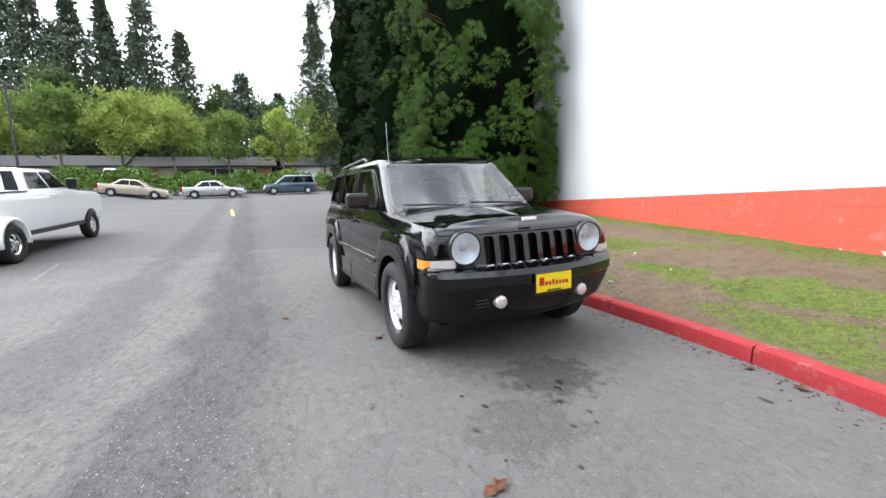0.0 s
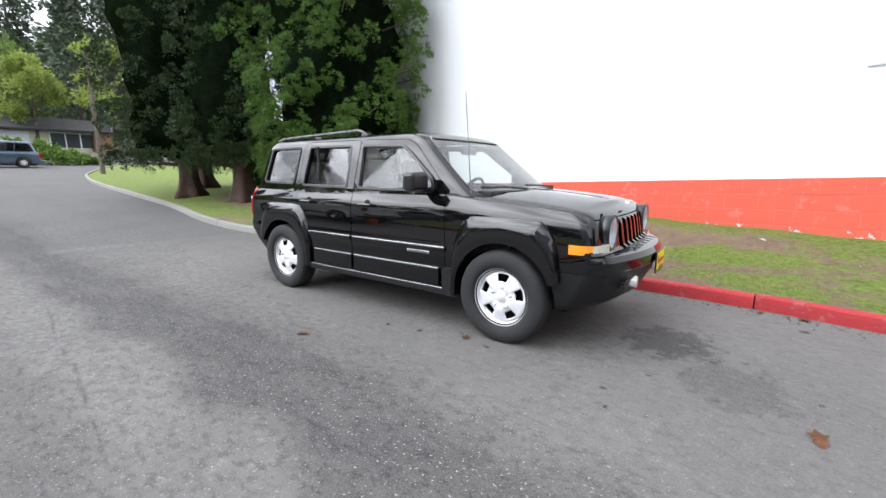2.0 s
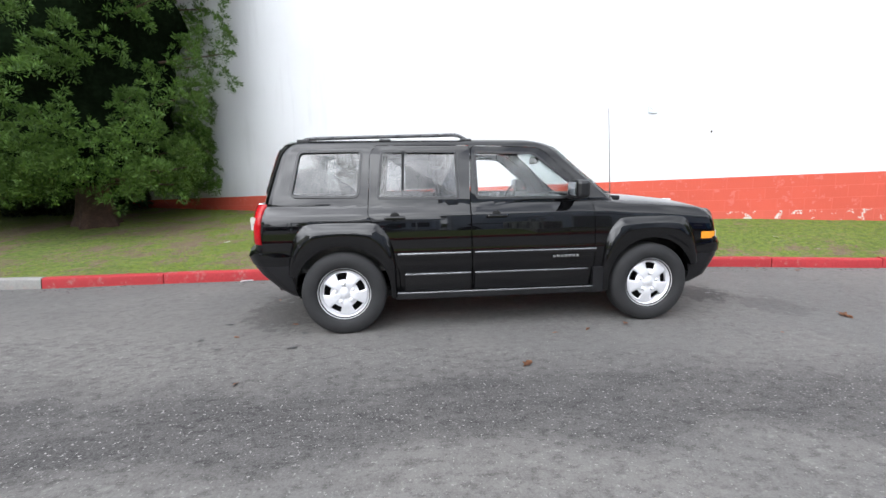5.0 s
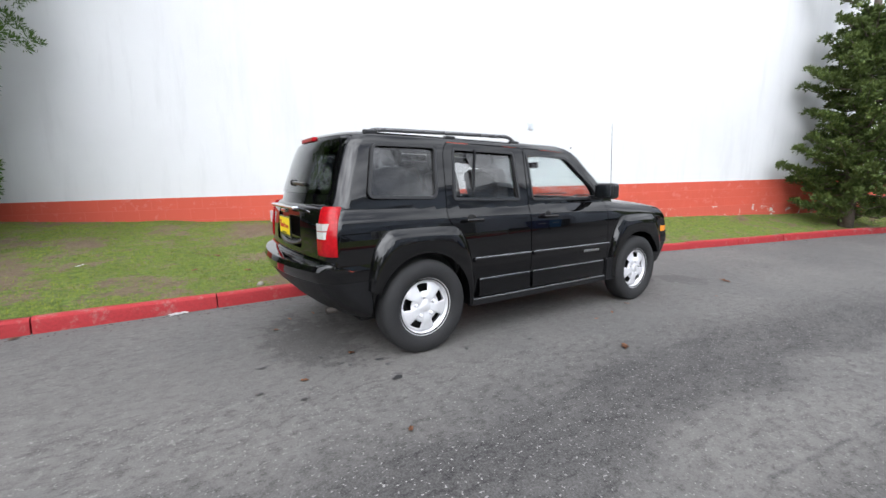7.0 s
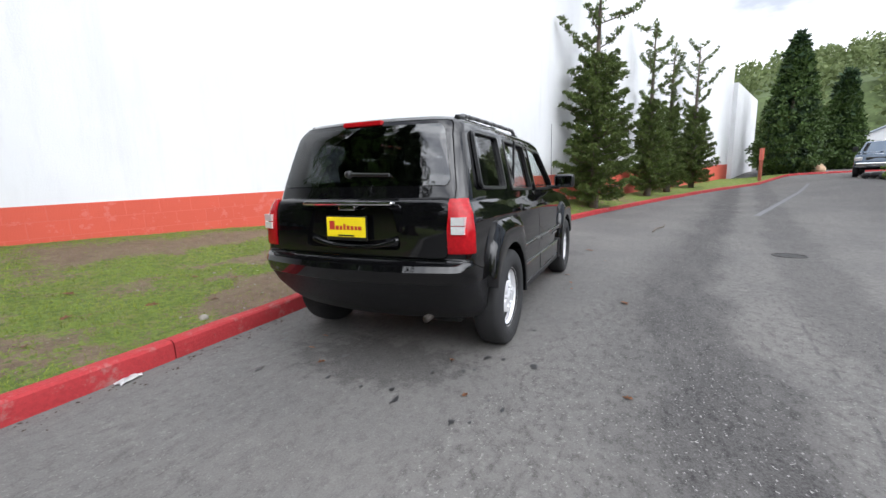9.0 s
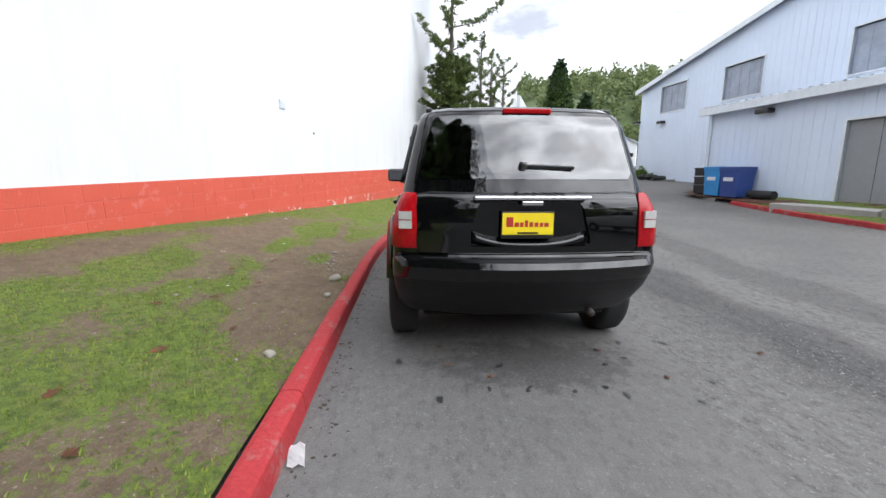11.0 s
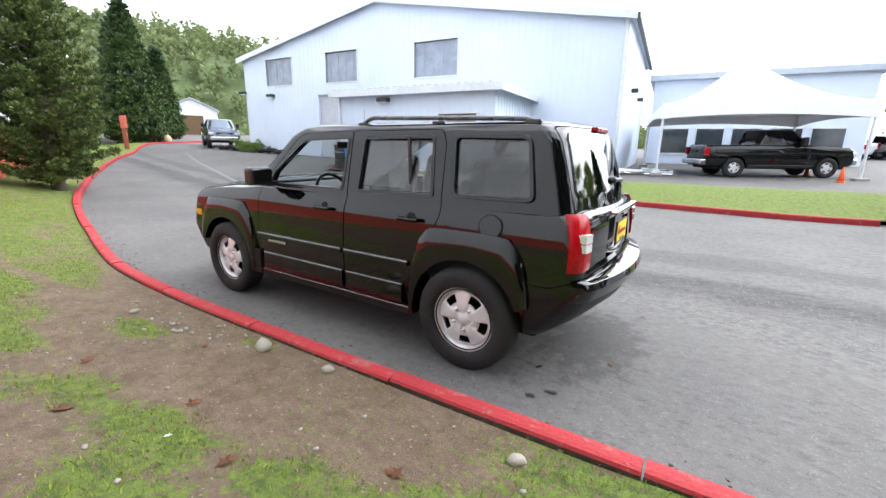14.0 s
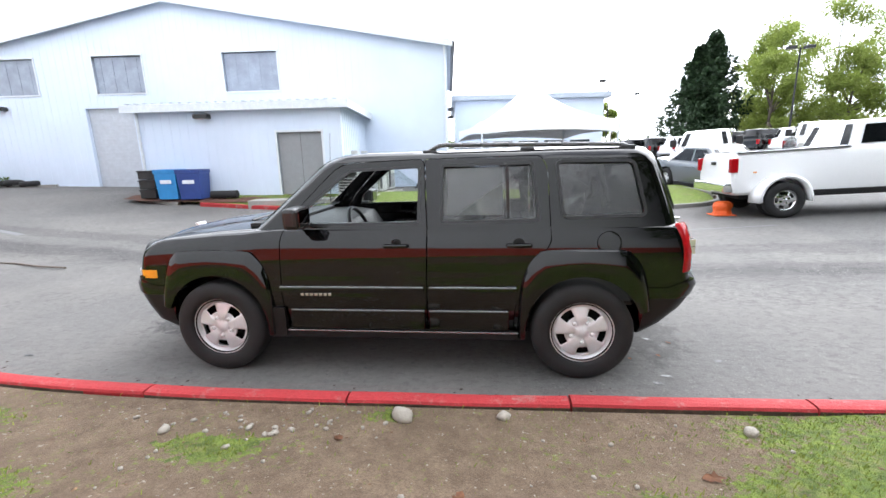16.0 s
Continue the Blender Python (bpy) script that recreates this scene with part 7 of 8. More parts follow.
white_truck = vehicle("pickup_truck", "white crew-cab pickup with twin rear wheels parked nose away", "pickup truck", WHITE_PAINT, -2.98, 3.45, 0.98, 1.47, 1.40, 2.02, (-0.65, -0.48, 0.95, 1.60), (2.35, -1.95), 0.40, bed=-2.90, sill=0.52, dually=True)
stand(white_truck, -9.28, -7.36, 175)
black_truck = vehicle("pickup_truck", "black pickup parked under the white canopy", "pickup truck", BLACK_PAINT, -2.7, 2.75, 0.93, 1.22, 1.18, 1.80, (-0.75, -0.6, 0.55, 1.15), (1.72, -1.58), 0.38, bed=-2.6, sill=0.42)
stand(black_truck, -4.1, -18.6, 206)
grey_truck = vehicle("pickup_truck", "dark slate pickup parked facing the drive by the workshop", "pickup truck", BLUE_PAINT, -2.8, 2.9, 0.98, 1.34, 1.28, 1.90, (-0.7, -0.55, 0.7, 1.3), (1.88, -1.75), 0.40, bed=-2.7, sill=0.5)
stand(grey_truck, 27.6, -14.2, 156)
silver_truck = vehicle("pickup_truck", "silver pickup parked in the car park row", "pickup truck", SILVER_PAINT, -2.75, 2.85, 0.96, 1.28, 1.22, 1.85, (-0.7, -0.55, 0.7, 1.25), (1.8, -1.7), 0.39, bed=-2.65, sill=0.46)
stand(silver_truck, -9.3, -14.2, 60)
grey_sedan = vehicle("sedan_car", "grey four-door sedan parked beside the pickup", "car", GREY_PAINT, -2.25, 2.3, 0.87, 0.92, 0.86, 1.42, (-1.35, -0.75, 0.35, 1.05), (1.38, -1.32), 0.33, sill=0.22, trunk=0.96)
stand(grey_sedan, -8.1, -11.0, 105)
gold_sedan = vehicle("sedan_car", "champagne-coloured older sedan on the road by the hedge", "car", GOLD_PAINT, -2.35, 2.4, 0.88, 0.92, 0.84, 1.40, (-1.45, -0.80, 0.35, 1.1), (1.42, -1.38), 0.32, sill=0.22, trunk=0.94)
stand(gold_sedan, -36.0, -10.0, 88)
silver_sedan = vehicle("sedan_car", "silver sedan on the road by the hedge", "car", SILVER_PAINT, -2.3, 2.35, 0.87, 0.90, 0.82, 1.38, (-1.4, -0.75, 0.35, 1.1), (1.4, -1.36), 0.32, sill=0.22, trunk=0.93)
stand(silver_sedan, -35.0, -4.4, 88)
minivan = vehicle("minivan", "dark minivan on the road before the hedge", "van", BLUE_PAINT, -2.4, 2.45, 0.95, 1.02, 0.92, 1.72, (-2.2, -2.0, 0.55, 1.5), (1.55, -1.45), 0.34, sill=0.24)
stand(minivan, -37.6, 1.8, 268)
white_suv = vehicle("suv_car", "white wagon parked before the low house", "car", WHITE_PAINT, -2.3, 2.3, 0.90, 1.0, 0.94, 1.66, (-2.1, -1.85, 0.4, 1.15), (1.38, -1.32), 0.35, sill=0.28)
stand(white_suv, -51.5, -13.6, 85)
copy_thing(white_suv, pose(-30.5, -24.5, land(-30.5, -24.5), 0, 0, 95))

# rows of stock in the car park
stock_black = vehicle("suv_car", "black off-roader in the rows of stock", "car", BLACK_PAINT, -2.2, 2.2, 0.88, 1.06, 1.02, 1.72, (-2.05, -1.9, 0.3, 0.95), (1.32, -1.30), 0.37, group="rows of stock in the car park", sill=0.34)
stand(stock_black, -9.5, -41.0, 195)
rng_lot = random.Random(4)
for k in range(1, 13):
    x, y = -8.0 - 1.15 * k, -46.0 + 1.55 * k
    src = stock_black if k % 4 else white_suv
    c = copy_thing(src, pose(x - rng_lot.uniform(0, 0.3), y, land(x, y), 0, 0, 196 + rng_lot.uniform(-3, 3)))
    if src is white_suv:
        tagged(c, "white off-roader in the rows of stock", "car", "rows of stock in the car park")
for k in range(6):
    x, y = -27.0 - 2.9 * k, -37.0 + 2.0 * k
    c = copy_thing(silver_truck if k % 2 else white_suv, pose(x, y, land(x, y), 0, 0, 100))
    tagged(c, "pale vehicle in the far row of stock", "car", "rows of stock in the car park")
for k in range(5):
    x, y = -14.5 - 3.1 * k, -16.0 - 1.5 * k
    c = copy_thing(silver_truck if k % 2 == 0 else stock_black, pose(x, y, land(x, y), 0, 0, 62))
    tagged(c, "parked stock vehicle beside the grass island", "car", "rows of stock in the car park")


from mathutils.bvhtree import BVHTree

# ---- canopy, lamps, clutter ----
CANVAS = plain("white_canvas", (0.82, 0.83, 0.84), 0.75, vary=0.04, bump=0.1)
ORANGE = plain("orange_cone_plastic", (0.85, 0.13, 0.02), 0.5)
BIN_BLUE, BIN_DARK = plain("light_blue_bin", (0.03, 0.24, 0.55), 0.45), plain("dark_blue_bin", (0.025, 0.06, 0.24), 0.45)
AC_GREY = plain("grey_ac_cabinet", (0.46, 0.47, 0.45), 0.5)

tent = thing("canopy_tent", (-2.95, -20.0, 0), "white peaked canopy tent on slim steel poles", "canopy", rz=12)
TZ = land(-2.95, -20.0)
HX, HY, EV, PK = 3.3, 3.4, 2.6, 4.9
rings = []
for k in range(9):
    u = k / 8
    q = (1 - u) ** 1.0
    z = TZ + EV + (PK - EV) * (u ** 1.9 * 0.75 + 0.25 * u)
    ring = []
    for i in range(40):
        s, t = divmod(i, 10)
        f = t / 10 * 2 - 1
        px, py = ((f, -1), (1, f), (-f, 1), (-1, -f))[s]
        ring.append((px * HX * q + 0.0, py * HY * q, z + 0.10 * (abs(f) ** 2) * (1 - u)))
    rings.append(ring)
rings[-1] = [(x * 1.0 + 0.02 * math.cos(i), y + 0.02 * math.sin(i), z) for i, (x, y, z) in enumerate(rings[-1])]
bm = loft(rings, True, False)
bmesh.ops.solidify(bm, geom=bm.faces[:], thickness=0.02)
part("canopy", bm, CANVAS, tent, "white stretched canvas roof", smooth=True)
for i, (sx, sy) in enumerate(((-1, -1), (1, -1), (1, 1), (-1, 1))):
    lz = land(-2.95 + sx * HX, -20.0 + sy * HY)
    part("pole", tube((sx * HX * 0.98, sy * HY * 0.98, lz), (sx * HX * 0.98, sy * HY * 0.98, TZ + EV + 0.05), 0.045, 0.045, 10), WHITE_TRIM, tent)
    part("foot_weight", box(sx * HX * 0.98 - 0.2, sx * HX * 0.98 + 0.2, sy * HY * 0.98 - 0.2, sy * HY * 0.98 + 0.2, lz, lz + 0.12, 0.02), CONCRETE, tent)
for a, b in (((-1, -1), (1, -1)), ((1, -1), (1, 1)), ((1, 1), (-1, 1)), ((-1, 1), (-1, -1))):
    bm = bm_new()
    rows = []
    for k in range(13):
        f = k / 12
        x, y = (a[0] + (b[0] - a[0]) * f) * HX, (a[1] + (b[1] - a[1]) * f) * HY
        arch = 0.30 + 0.16 * (2 * f - 1) ** 2
        rows.append([(x * 1.003, y * 1.003, TZ + EV + 0.02 + 0.10 * (2 * f - 1) ** 2), (x * 1.003, y * 1.003, TZ + EV - arch), (x * 0.997, y * 0.997, TZ + EV - arch), (x * 0.997, y * 0.997, TZ + EV + 0.02 + 0.10 * (2 * f - 1) ** 2)])
    bm.free()
    part("valance", loft(rows), CANVAS, tent)


def street_lamp(x, y, h, heads, label):
    p = thing("parking_lamp", (x, y, land(x, y)), label, "lamp post", group="car park lamps")
    part("base", tube((0, 0, 0), (0, 0, 0.7), 0.26, 0.26, 14), CONCRETE, p)
    part("pole", tube((0, 0, 0.7), (0, 0, h), 0.09, 0.06, 10), BLACK_METAL, p)
    for s in heads:
        part("arm", tube((0, 0, h - 0.1), (s * 0.45, 0, h), 0.035, 0.035, 8), BLACK_METAL, p)
        hd = part("lamp_head", box(s * 0.75 - 0.36, s * 0.75 + 0.36, -0.28, 0.28, h - 0.12, h + 0.16, 0.05), BLACK_METAL, p, "dark box lamp head")
        part("lens", box(s * 0.75 - 0.3, s * 0.75 + 0.3, -0.22, 0.22, h - 0.135, h - 0.122), LAMP_CLEAR, hd)
    return p


street_lamp(-28.5, -39.5, 8.6, (-1, 1), "dark twin-headed car park lamp on a tall pole")
street_lamp(-15.5, -52, 9.0, (1,), "dark car park lamp on a tall pole")
street_lamp(-11.0, -62, 9.0, (1,), "dark car park lamp on a tall pole")
street_lamp(-33.5, -15.8, 7.4, (-1, 1), "dark twin-headed lamp by the western car park")
street_lamp(-24.0, -70, 9.0, (-1,), "dark car park lamp far off")


def traffic_cone(x, y, h, label, fallen=0):
    c = thing("traffic_cone", (x, y, land(x, y) + 0.002), label, "traffic cone", group="traffic cones")
    part("base", box(-h * 0.28, h * 0.28, -h * 0.28, h * 0.28, 0, h * 0.06, 0.012), ORANGE, c)
    part("cone", lathe([(h * 0.06, h * 0.19), (h * 0.5, h * 0.12), (h * 0.97, h * 0.045), (h, h * 0.035)], 20, "z"), ORANGE, c, smooth=True)
    return c


traffic_cone(-6.15, -16.5, 0.5, "small orange cone by the canopy pole")
traffic_cone(-5.6, -19.4, 0.5, "small orange cone by the canopy pole")
# crumpled orange barrier block by the island end
blk = thing("orange_barrel", (-6.35, -7.15, land(-6.35, -7.15)), "crumpled bright orange plastic marker by the kerb end", "traffic marker")
part("body", loft([[(0.20 * math.cos(a) * k + 0.03 * math.sin(3 * a + z * 9), 0.17 * math.sin(a) * k + 0.02 * math.cos(2 * a + z * 7), z) for a in [2 * math.pi * i / 14 for i in range(14)]] for z, k in ((0.0, 1.15), (0.04, 1.1), (0.12, 0.9), (0.22, 1.0), (0.30, 0.85), (0.34, 0.45))]), ORANGE, blk)
part("foot", box(-0.24, 0.24, -0.2, 0.2, 0.0, 0.03, 0.01), ORANGE, blk)

# bins and tubs by the annex corner
def bin_box(x, y, w, d, h, mat, label, lid=True, rz=5):
    b = thing("waste_bin", (x, y, land(x, y) + 0.15), label, "bin", rz=rz)
    part("body", loft([[(-w / 2 * k, -d / 2 * k, z), (w / 2 * k, -d / 2 * k, z), (w / 2 * k, d / 2 * k, z), (-w / 2 * k, d / 2 * k, z)] for z, k in ((0, 0.86), (h * 0.9, 0.98), (h * 0.92, 1.04), (h, 1.04))]), mat, b)
    if lid:
        part("lid", box(-w / 2 * 1.06, w / 2 * 1.06, -d / 2 * 1.08, d / 2 * 1.08, h, h + 0.05, 0.02), mat, b)
    part("label_bar", box(-w * 0.25, w * 0.25, d / 2 * 0.98, d / 2 * 1.02, h * 0.55, h * 0.68), WHITE_TRIM, b, "pale faded label")
    return b
bin_box(10.15, -9.95, 0.75, 0.6, 0.95, BIN_BLUE, "light blue plastic bin beside the annex")
bin_box(9.35, -10.0, 0.8, 0.65, 0.95, BIN_DARK, "dark blue bin with pale label by the annex")
for k in range(3):
    cr = thing("black_crate", (10.95, -10.0, land(10.95, -10.0) + 0.15 + 0.32 * k), "stacked black plastic crate by the blue bins", "crate", group="stacked crates", rz=5 + 3 * k)
    part("body", box(-0.27, 0.27, -0.24, 0.24, 0, 0.30, 0.02), BLACK_METAL, cr)
    part("rim", box(-0.29, 0.29, -0.26, 0.26, 0.25, 0.295, 0.01), BLACK_METAL, cr)
dark_mat = thing("rolled_mat", (8.35, -10.1, land(8.35, -10.1) + 0.16), "dark rolled mat lying on the bark", "mat", rz=5)
part("roll", tube((-0.45, 0, 0.12), (0.45, 0, 0.12), 0.13, 0.13, 14), RUBBER, dark_mat)
# heaps beside the roller door
for k, (x, y, l2) in enumerate(((19.9, -13.05, 1.5), (23.6, -12.7, 1.0))):
    tp = thing("tyre_stack", (x, y, land(x, y)), "worn black tyres lying in a low heap by the wall", "tyres", group="heaps by the workshop", rz=5)
    for i in range(3):
        t = part("tyre", lathe([(-0.10, 0.22), (-0.11, 0.30), (-0.06, 0.35), (0.06, 0.35), (0.11, 0.30), (0.10, 0.22), (-0.10, 0.22)], 24, "z", caps=False), RUBBER, tp, smooth=True)
        t.matrix_local = pose(i * 0.62 - 0.5, 0.05 * i, 0.14 + 0.05 * (i % 2), 8 * i, 5, 0)
edge_kerb = thing("low_kerb", (0, 0, 0), "low grey concrete edging before the workshop wall", "kerb", kind="structure")
pts = spaced([(18.3, -13.3), (21.5, -13.0), (25.5, -12.5)], 0.9)
for a, b in zip(pts, pts[1:]):
    z = land(a.x, a.y)
    part("kerb_stone", box(0, (b - a).length - 0.01, -0.08, 0.08, z - 0.05, z + 0.13, 0.015, Matrix.Translation((a.x, a.y, 0)) @ Matrix.Rotation(math.atan2(b.y - a.y, b.x - a.x), 4, "Z")), GREY_KERB, edge_kerb)
for k in range(3):
    x = 21.6 + 0.7 * k
    shr = thing("low_shrub", (x, -13.0, land(x, -13.0)), "small scruffy green shrub by the workshop", "shrub", group="shrubs by the workshop")
    rr = np.random.default_rng(200 + k)
    add_crown(shr, rr, rr.normal(size=(60, 3)) * (0.28, 0.22, 0.14) + (0, 0, 0.22), 0.14, 30, 0.13, 0.03, LEAF_MID, 0.6)
    part("stem", tube((0, 0, 0), (0, 0, 0.2), 0.03, 0.02, 6), BARK_GREY, shr)

# air-conditioning units and scrap beside the annex
for k in range(4):
    x, y = 3.72 - 0.125 * k, -9.98 - 0.87 * k
    ac = thing("ac_unit", (x, y, land(x, y) + 0.10), "grey boxy air-conditioning unit standing in a row on a pad", "air conditioner", group="air-conditioning units", rz=-8)
    part("cabinet", box(-0.36, 0.36, -0.36, 0.36, 0.04, 1.02, 0.02), AC_GREY, ac)
    part("service_panel", box(-0.372, -0.361, -0.30, 0.08, 0.10, 0.62, 0.004), GREY_DOOR if k % 2 else AC_GREY, ac)
    part("side_grille", box(-0.370, -0.361, 0.12, 0.31, 0.12, 0.90, 0.003), BLACK_METAL, ac)
    for i in range(9):
        part("louvre", box(-0.30, 0.30, 0.361, 0.372, 0.12 + 0.09 * i, 0.165 + 0.09 * i), BLACK_METAL if k % 2 == 0 else GREY_DOOR, ac)
    part("fan_guard", lathe([(1.021, 0.28), (1.04, 0.28), (1.04, 0.03), (1.021, 0.03)], 20, "z"), BLACK_METAL, ac)
    for sx in (-0.25, 0.25):
        part("foot", box(sx - 0.05, sx + 0.05, -0.36, 0.36, 0.0, 0.039), CONCRETE, ac)
pad = thing("equipment_pad", (3.53, -11.28, land(3.53, -11.28)), "thin concrete pad under the air-conditioning units", "slab", kind="structure", rz=-8)
part("slab", box(-0.62, 0.52, -1.9, 1.85, -0.3, 0.10, 0.015), CONCRETE, pad)
for k in range(2):
    jb = thing("meter_box", (4.02 - 0.07 * k, -11.3 - 1.0 * k, land(3.9, -11.7) + 1.25), "small grey electrical box on a post", "electrical box", group="electrical boxes")
    part("post", tube((0, 0, -1.3), (0, 0, 0.1), 0.03, 0.03, 8), BLACK_METAL, jb)
    part("box", box(-0.11, 0.11, -0.08, 0.08, 0.0, 0.34, 0.015), AC_GREY, jb)
rack = thing("ladder_rack", (2.55, -13.75, land(2.55, -13.75)), "black steel truck rack lying on the ground", "steel rack", rz=6)
for y in (-0.6, 0.6):
    part("rail", add_pipe(bm_new(), [(-0.3, y, 0.06), (-0.9, y, 0.95), (1.0, y, 1.0), (1.1, y, 0.92)], 0.04, 8), BLACK_METAL, rack)
for x in (-0.7, 0.0, 0.7):
    part("cross_bar", tube((x, -0.6, 0.97), (x, 0.6, 0.97), 0.03, 0.03, 8), BLACK_METAL, rack)
part("leg", add_pipe(bm_new(), [(0.9, -0.6, 0.95), (0.95, -0.6, 0.03)], 0.04, 8), BLACK_METAL, rack)
part("leg", add_pipe(bm_new(), [(0.9, 0.6, 0.95), (0.95, 0.6, 0.03)], 0.04, 8), BLACK_METAL, rack)
for k in range(6):
    pl = thing("scrap_pipe", (0.2 - 0.1 * k, -16.2 - 0.14 * k, land(0.2, -16.5) + 0.05 + 0.05 * (k % 3)), "pale metal pipe in a loose heap", "pipe", group="heap of pipes", rz=20 + 11 * k)
    part("pipe", tube((-1.3, 0, 0), (1.2, 0, 0.12 * (k % 2)), 0.045, 0.045, 8), WHITE_TRIM if k % 2 else CHROME, pl)
heap = thing("scrap_engine", (1.5, -13.3, land(1.5, -13.3)), "dark scrap machinery in a small heap", "scrap metal")
for k in range(7):
    a = k * 0.9
    part("piece", box(-0.16, 0.16, -0.12, 0.12, 0, 0.28, 0.04, pose(0.3 * math.cos(a), 0.25 * math.sin(a), 0.03 + 0.12 * (k % 3), 12 * k, 20 * (k % 2), 37 * k)), BLACK_METAL, heap)

# small sign at the bend, rock and power box
sign = thing("post_sign", (29.2, -9.0, land(29.2, -9.0) + 0.14), "small red sign on a brown post", "sign")
part("post", box(-0.26, 0.26, -0.05, 0.05, -0.1, 1.25, 0.02), plain("rusty_post", (0.30, 0.085, 0.05), 0.8), sign)
part("panel", box(-0.42, 0.42, -0.04, 0.04, 1.251, 2.0, 0.01), plain("red_sign_panel", (0.55, 0.12, 0.08), 0.6), sign)
rock = thing("tan_rock", (33.4, -13.2, land(33.4, -13.2) + 0.08), "pale tan boulder at the road end", "boulder")
rb2 = bm_new()
bmesh.ops.create_icosphere(rb2, subdivisions=3, radius=0.45)
for q in rb2.verts:
    q.co *= 1 + 0.25 * noise.noise(q.co * 1.7)
    q.co.z = max(-0.1, q.co.z * 0.85 + 0.25)
part("stone", rb2, plain("tan_stone", (0.50, 0.34, 0.22), 0.9, bump=0.5), rock, smooth=True)
cpost = thing("grey_post", (0, 0, 0), "weathered grey wooden post on the verge", "post")
part("post", tube((-27.5, 4.9, 0.9), (-27.5, 4.9, 8.0), 0.13, 0.10, 8), BARK_GREY, cpost)

# ---- worn paint lines on the asphalt ----
LINE_PALE, LINE_YELLOW = plain("worn_pale_line", (0.135, 0.137, 0.145), 0.8, vary=0.25, scale=8, kind="Position"), plain("worn_yellow_line", (0.50, 0.34, 0.06), 0.8, vary=0.25, scale=10, kind="Position")
def road_line(a, b, width, mat, label):
    ob = thing("road_marking", (0, 0, 0), label, "road marking", kind="structure")
    bm = bm_new()
    a, b = Vector(a), Vector(b)
    n = max(2, int((b - a).length / 0.5))
    d = (b - a).normalized()
    s = Vector((-d.y, d.x)) * width / 2
    rows = []
    for k in range(n + 1):
        p = a.lerp(b, k / n)
        rows.append([bm.verts.new((q.x, q.y, land(q.x, q.y) + 0.006)) for q in (p - s, p + s)])
    for r0, r1 in zip(rows, rows[1:]):
        bm.faces.new((r0[0], r1[0], r1[1], r0[1]))
    part("line", bm, mat, ob)
road_line((-16.5, -2.55), (-20.5, -2.75), 0.14, LINE_YELLOW, "short worn yellow line on the drive")
road_line((9.9, -4.76), (23.7, -9.9), 0.15, LINE_PALE, "pale worn line along the bend")
road_line((-4.6, -5.2), (-6.6, -5.5), 0.06, LINE_PALE, "faint pale parking line")

# ---- kerbs: cast lengths ----
kerb_stones("kerb_north", NORTH_RED, 1.335, RED_KERB, "red painted concrete kerb, chipped and worn")
kerb_stones("kerb_west", NORTH_GREY, 1.7, GREY_KERB, "grey bare concrete kerb along the grass", side=-1.0)
south = spaced(SOUTH_LINE, 0.25)
cut1, cut2 = 20, len(south) - 14
kerb_stones("kerb_island_end", south[:cut1 + 1], 1.2, GREY_KERB, "grey concrete kerb round the island end", side=-1.0)
kerb_stones("kerb_south", south[cut1:cut2 + 1], 1.6, RED_KERB, "red painted kerb of the grass island", side=-1.0)
kerb_stones("kerb_bed_end", south[cut2:], 1.1, GREY_KERB, "grey concrete kerb round the bark bed", side=-1.0)

# ---- loose things on the ground ----
LAWN_TREE = BVHTree.FromPolygons([v.co.copy() for v in lawn.data.vertices], [tuple(p.vertices) for p in lawn.data.polygons])


def lawn_height(x, y):
    """Height of the north lawn by casting down on it."""
    place, *_ = LAWN_TREE.ray_cast(Vector((x, y, 5.0)), Vector((0, 0, -1)))
    return place.z if place else land(x, y)


STONE_M = plain("grey_pebble", (0.29, 0.265, 0.225), 0.85, vary=0.25, bump=0.4)
LEAF_DEAD = plain("dead_brown_leaf", (0.20, 0.085, 0.04), 0.8, vary=0.4)
IRON = plain("dark_cast_iron", (0.030, 0.028, 0.027), 0.55, 0.6, vary=0.3, scale=20, bump=0.3)
LITTER = plain("white_litter", (0.72, 0.72, 0.72), 0.7)
def pebble(x, y, s, rng, name="stone", label="smooth pale stone lying on bare soil", group="stones on the soil", z=None):
    bm = bm_new()
    bmesh.ops.create_icosphere(bm, subdivisions=2 if s > 0.03 else 1, radius=1.0)
    off = Vector((rng.uniform(0, 9), rng.uniform(0, 9), 0))
    for q in bm.verts:
        q.co = q.co * (1 + 0.28 * noise.noise(q.co * 1.1 + off))
        q.co = Vector((q.co.x * s, q.co.y * s * 0.75, q.co.z * s * 0.55))
    ob = new(name, mesh_of(name, bm, STONE_M, smooth=True))
    ob.matrix_world = pose(x, y, (lawn_height(x, y) if z is None else z) + s * 0.25, 0, 0, rng.uniform(0, 360))
    return tagged(ob, label, "stone", group)


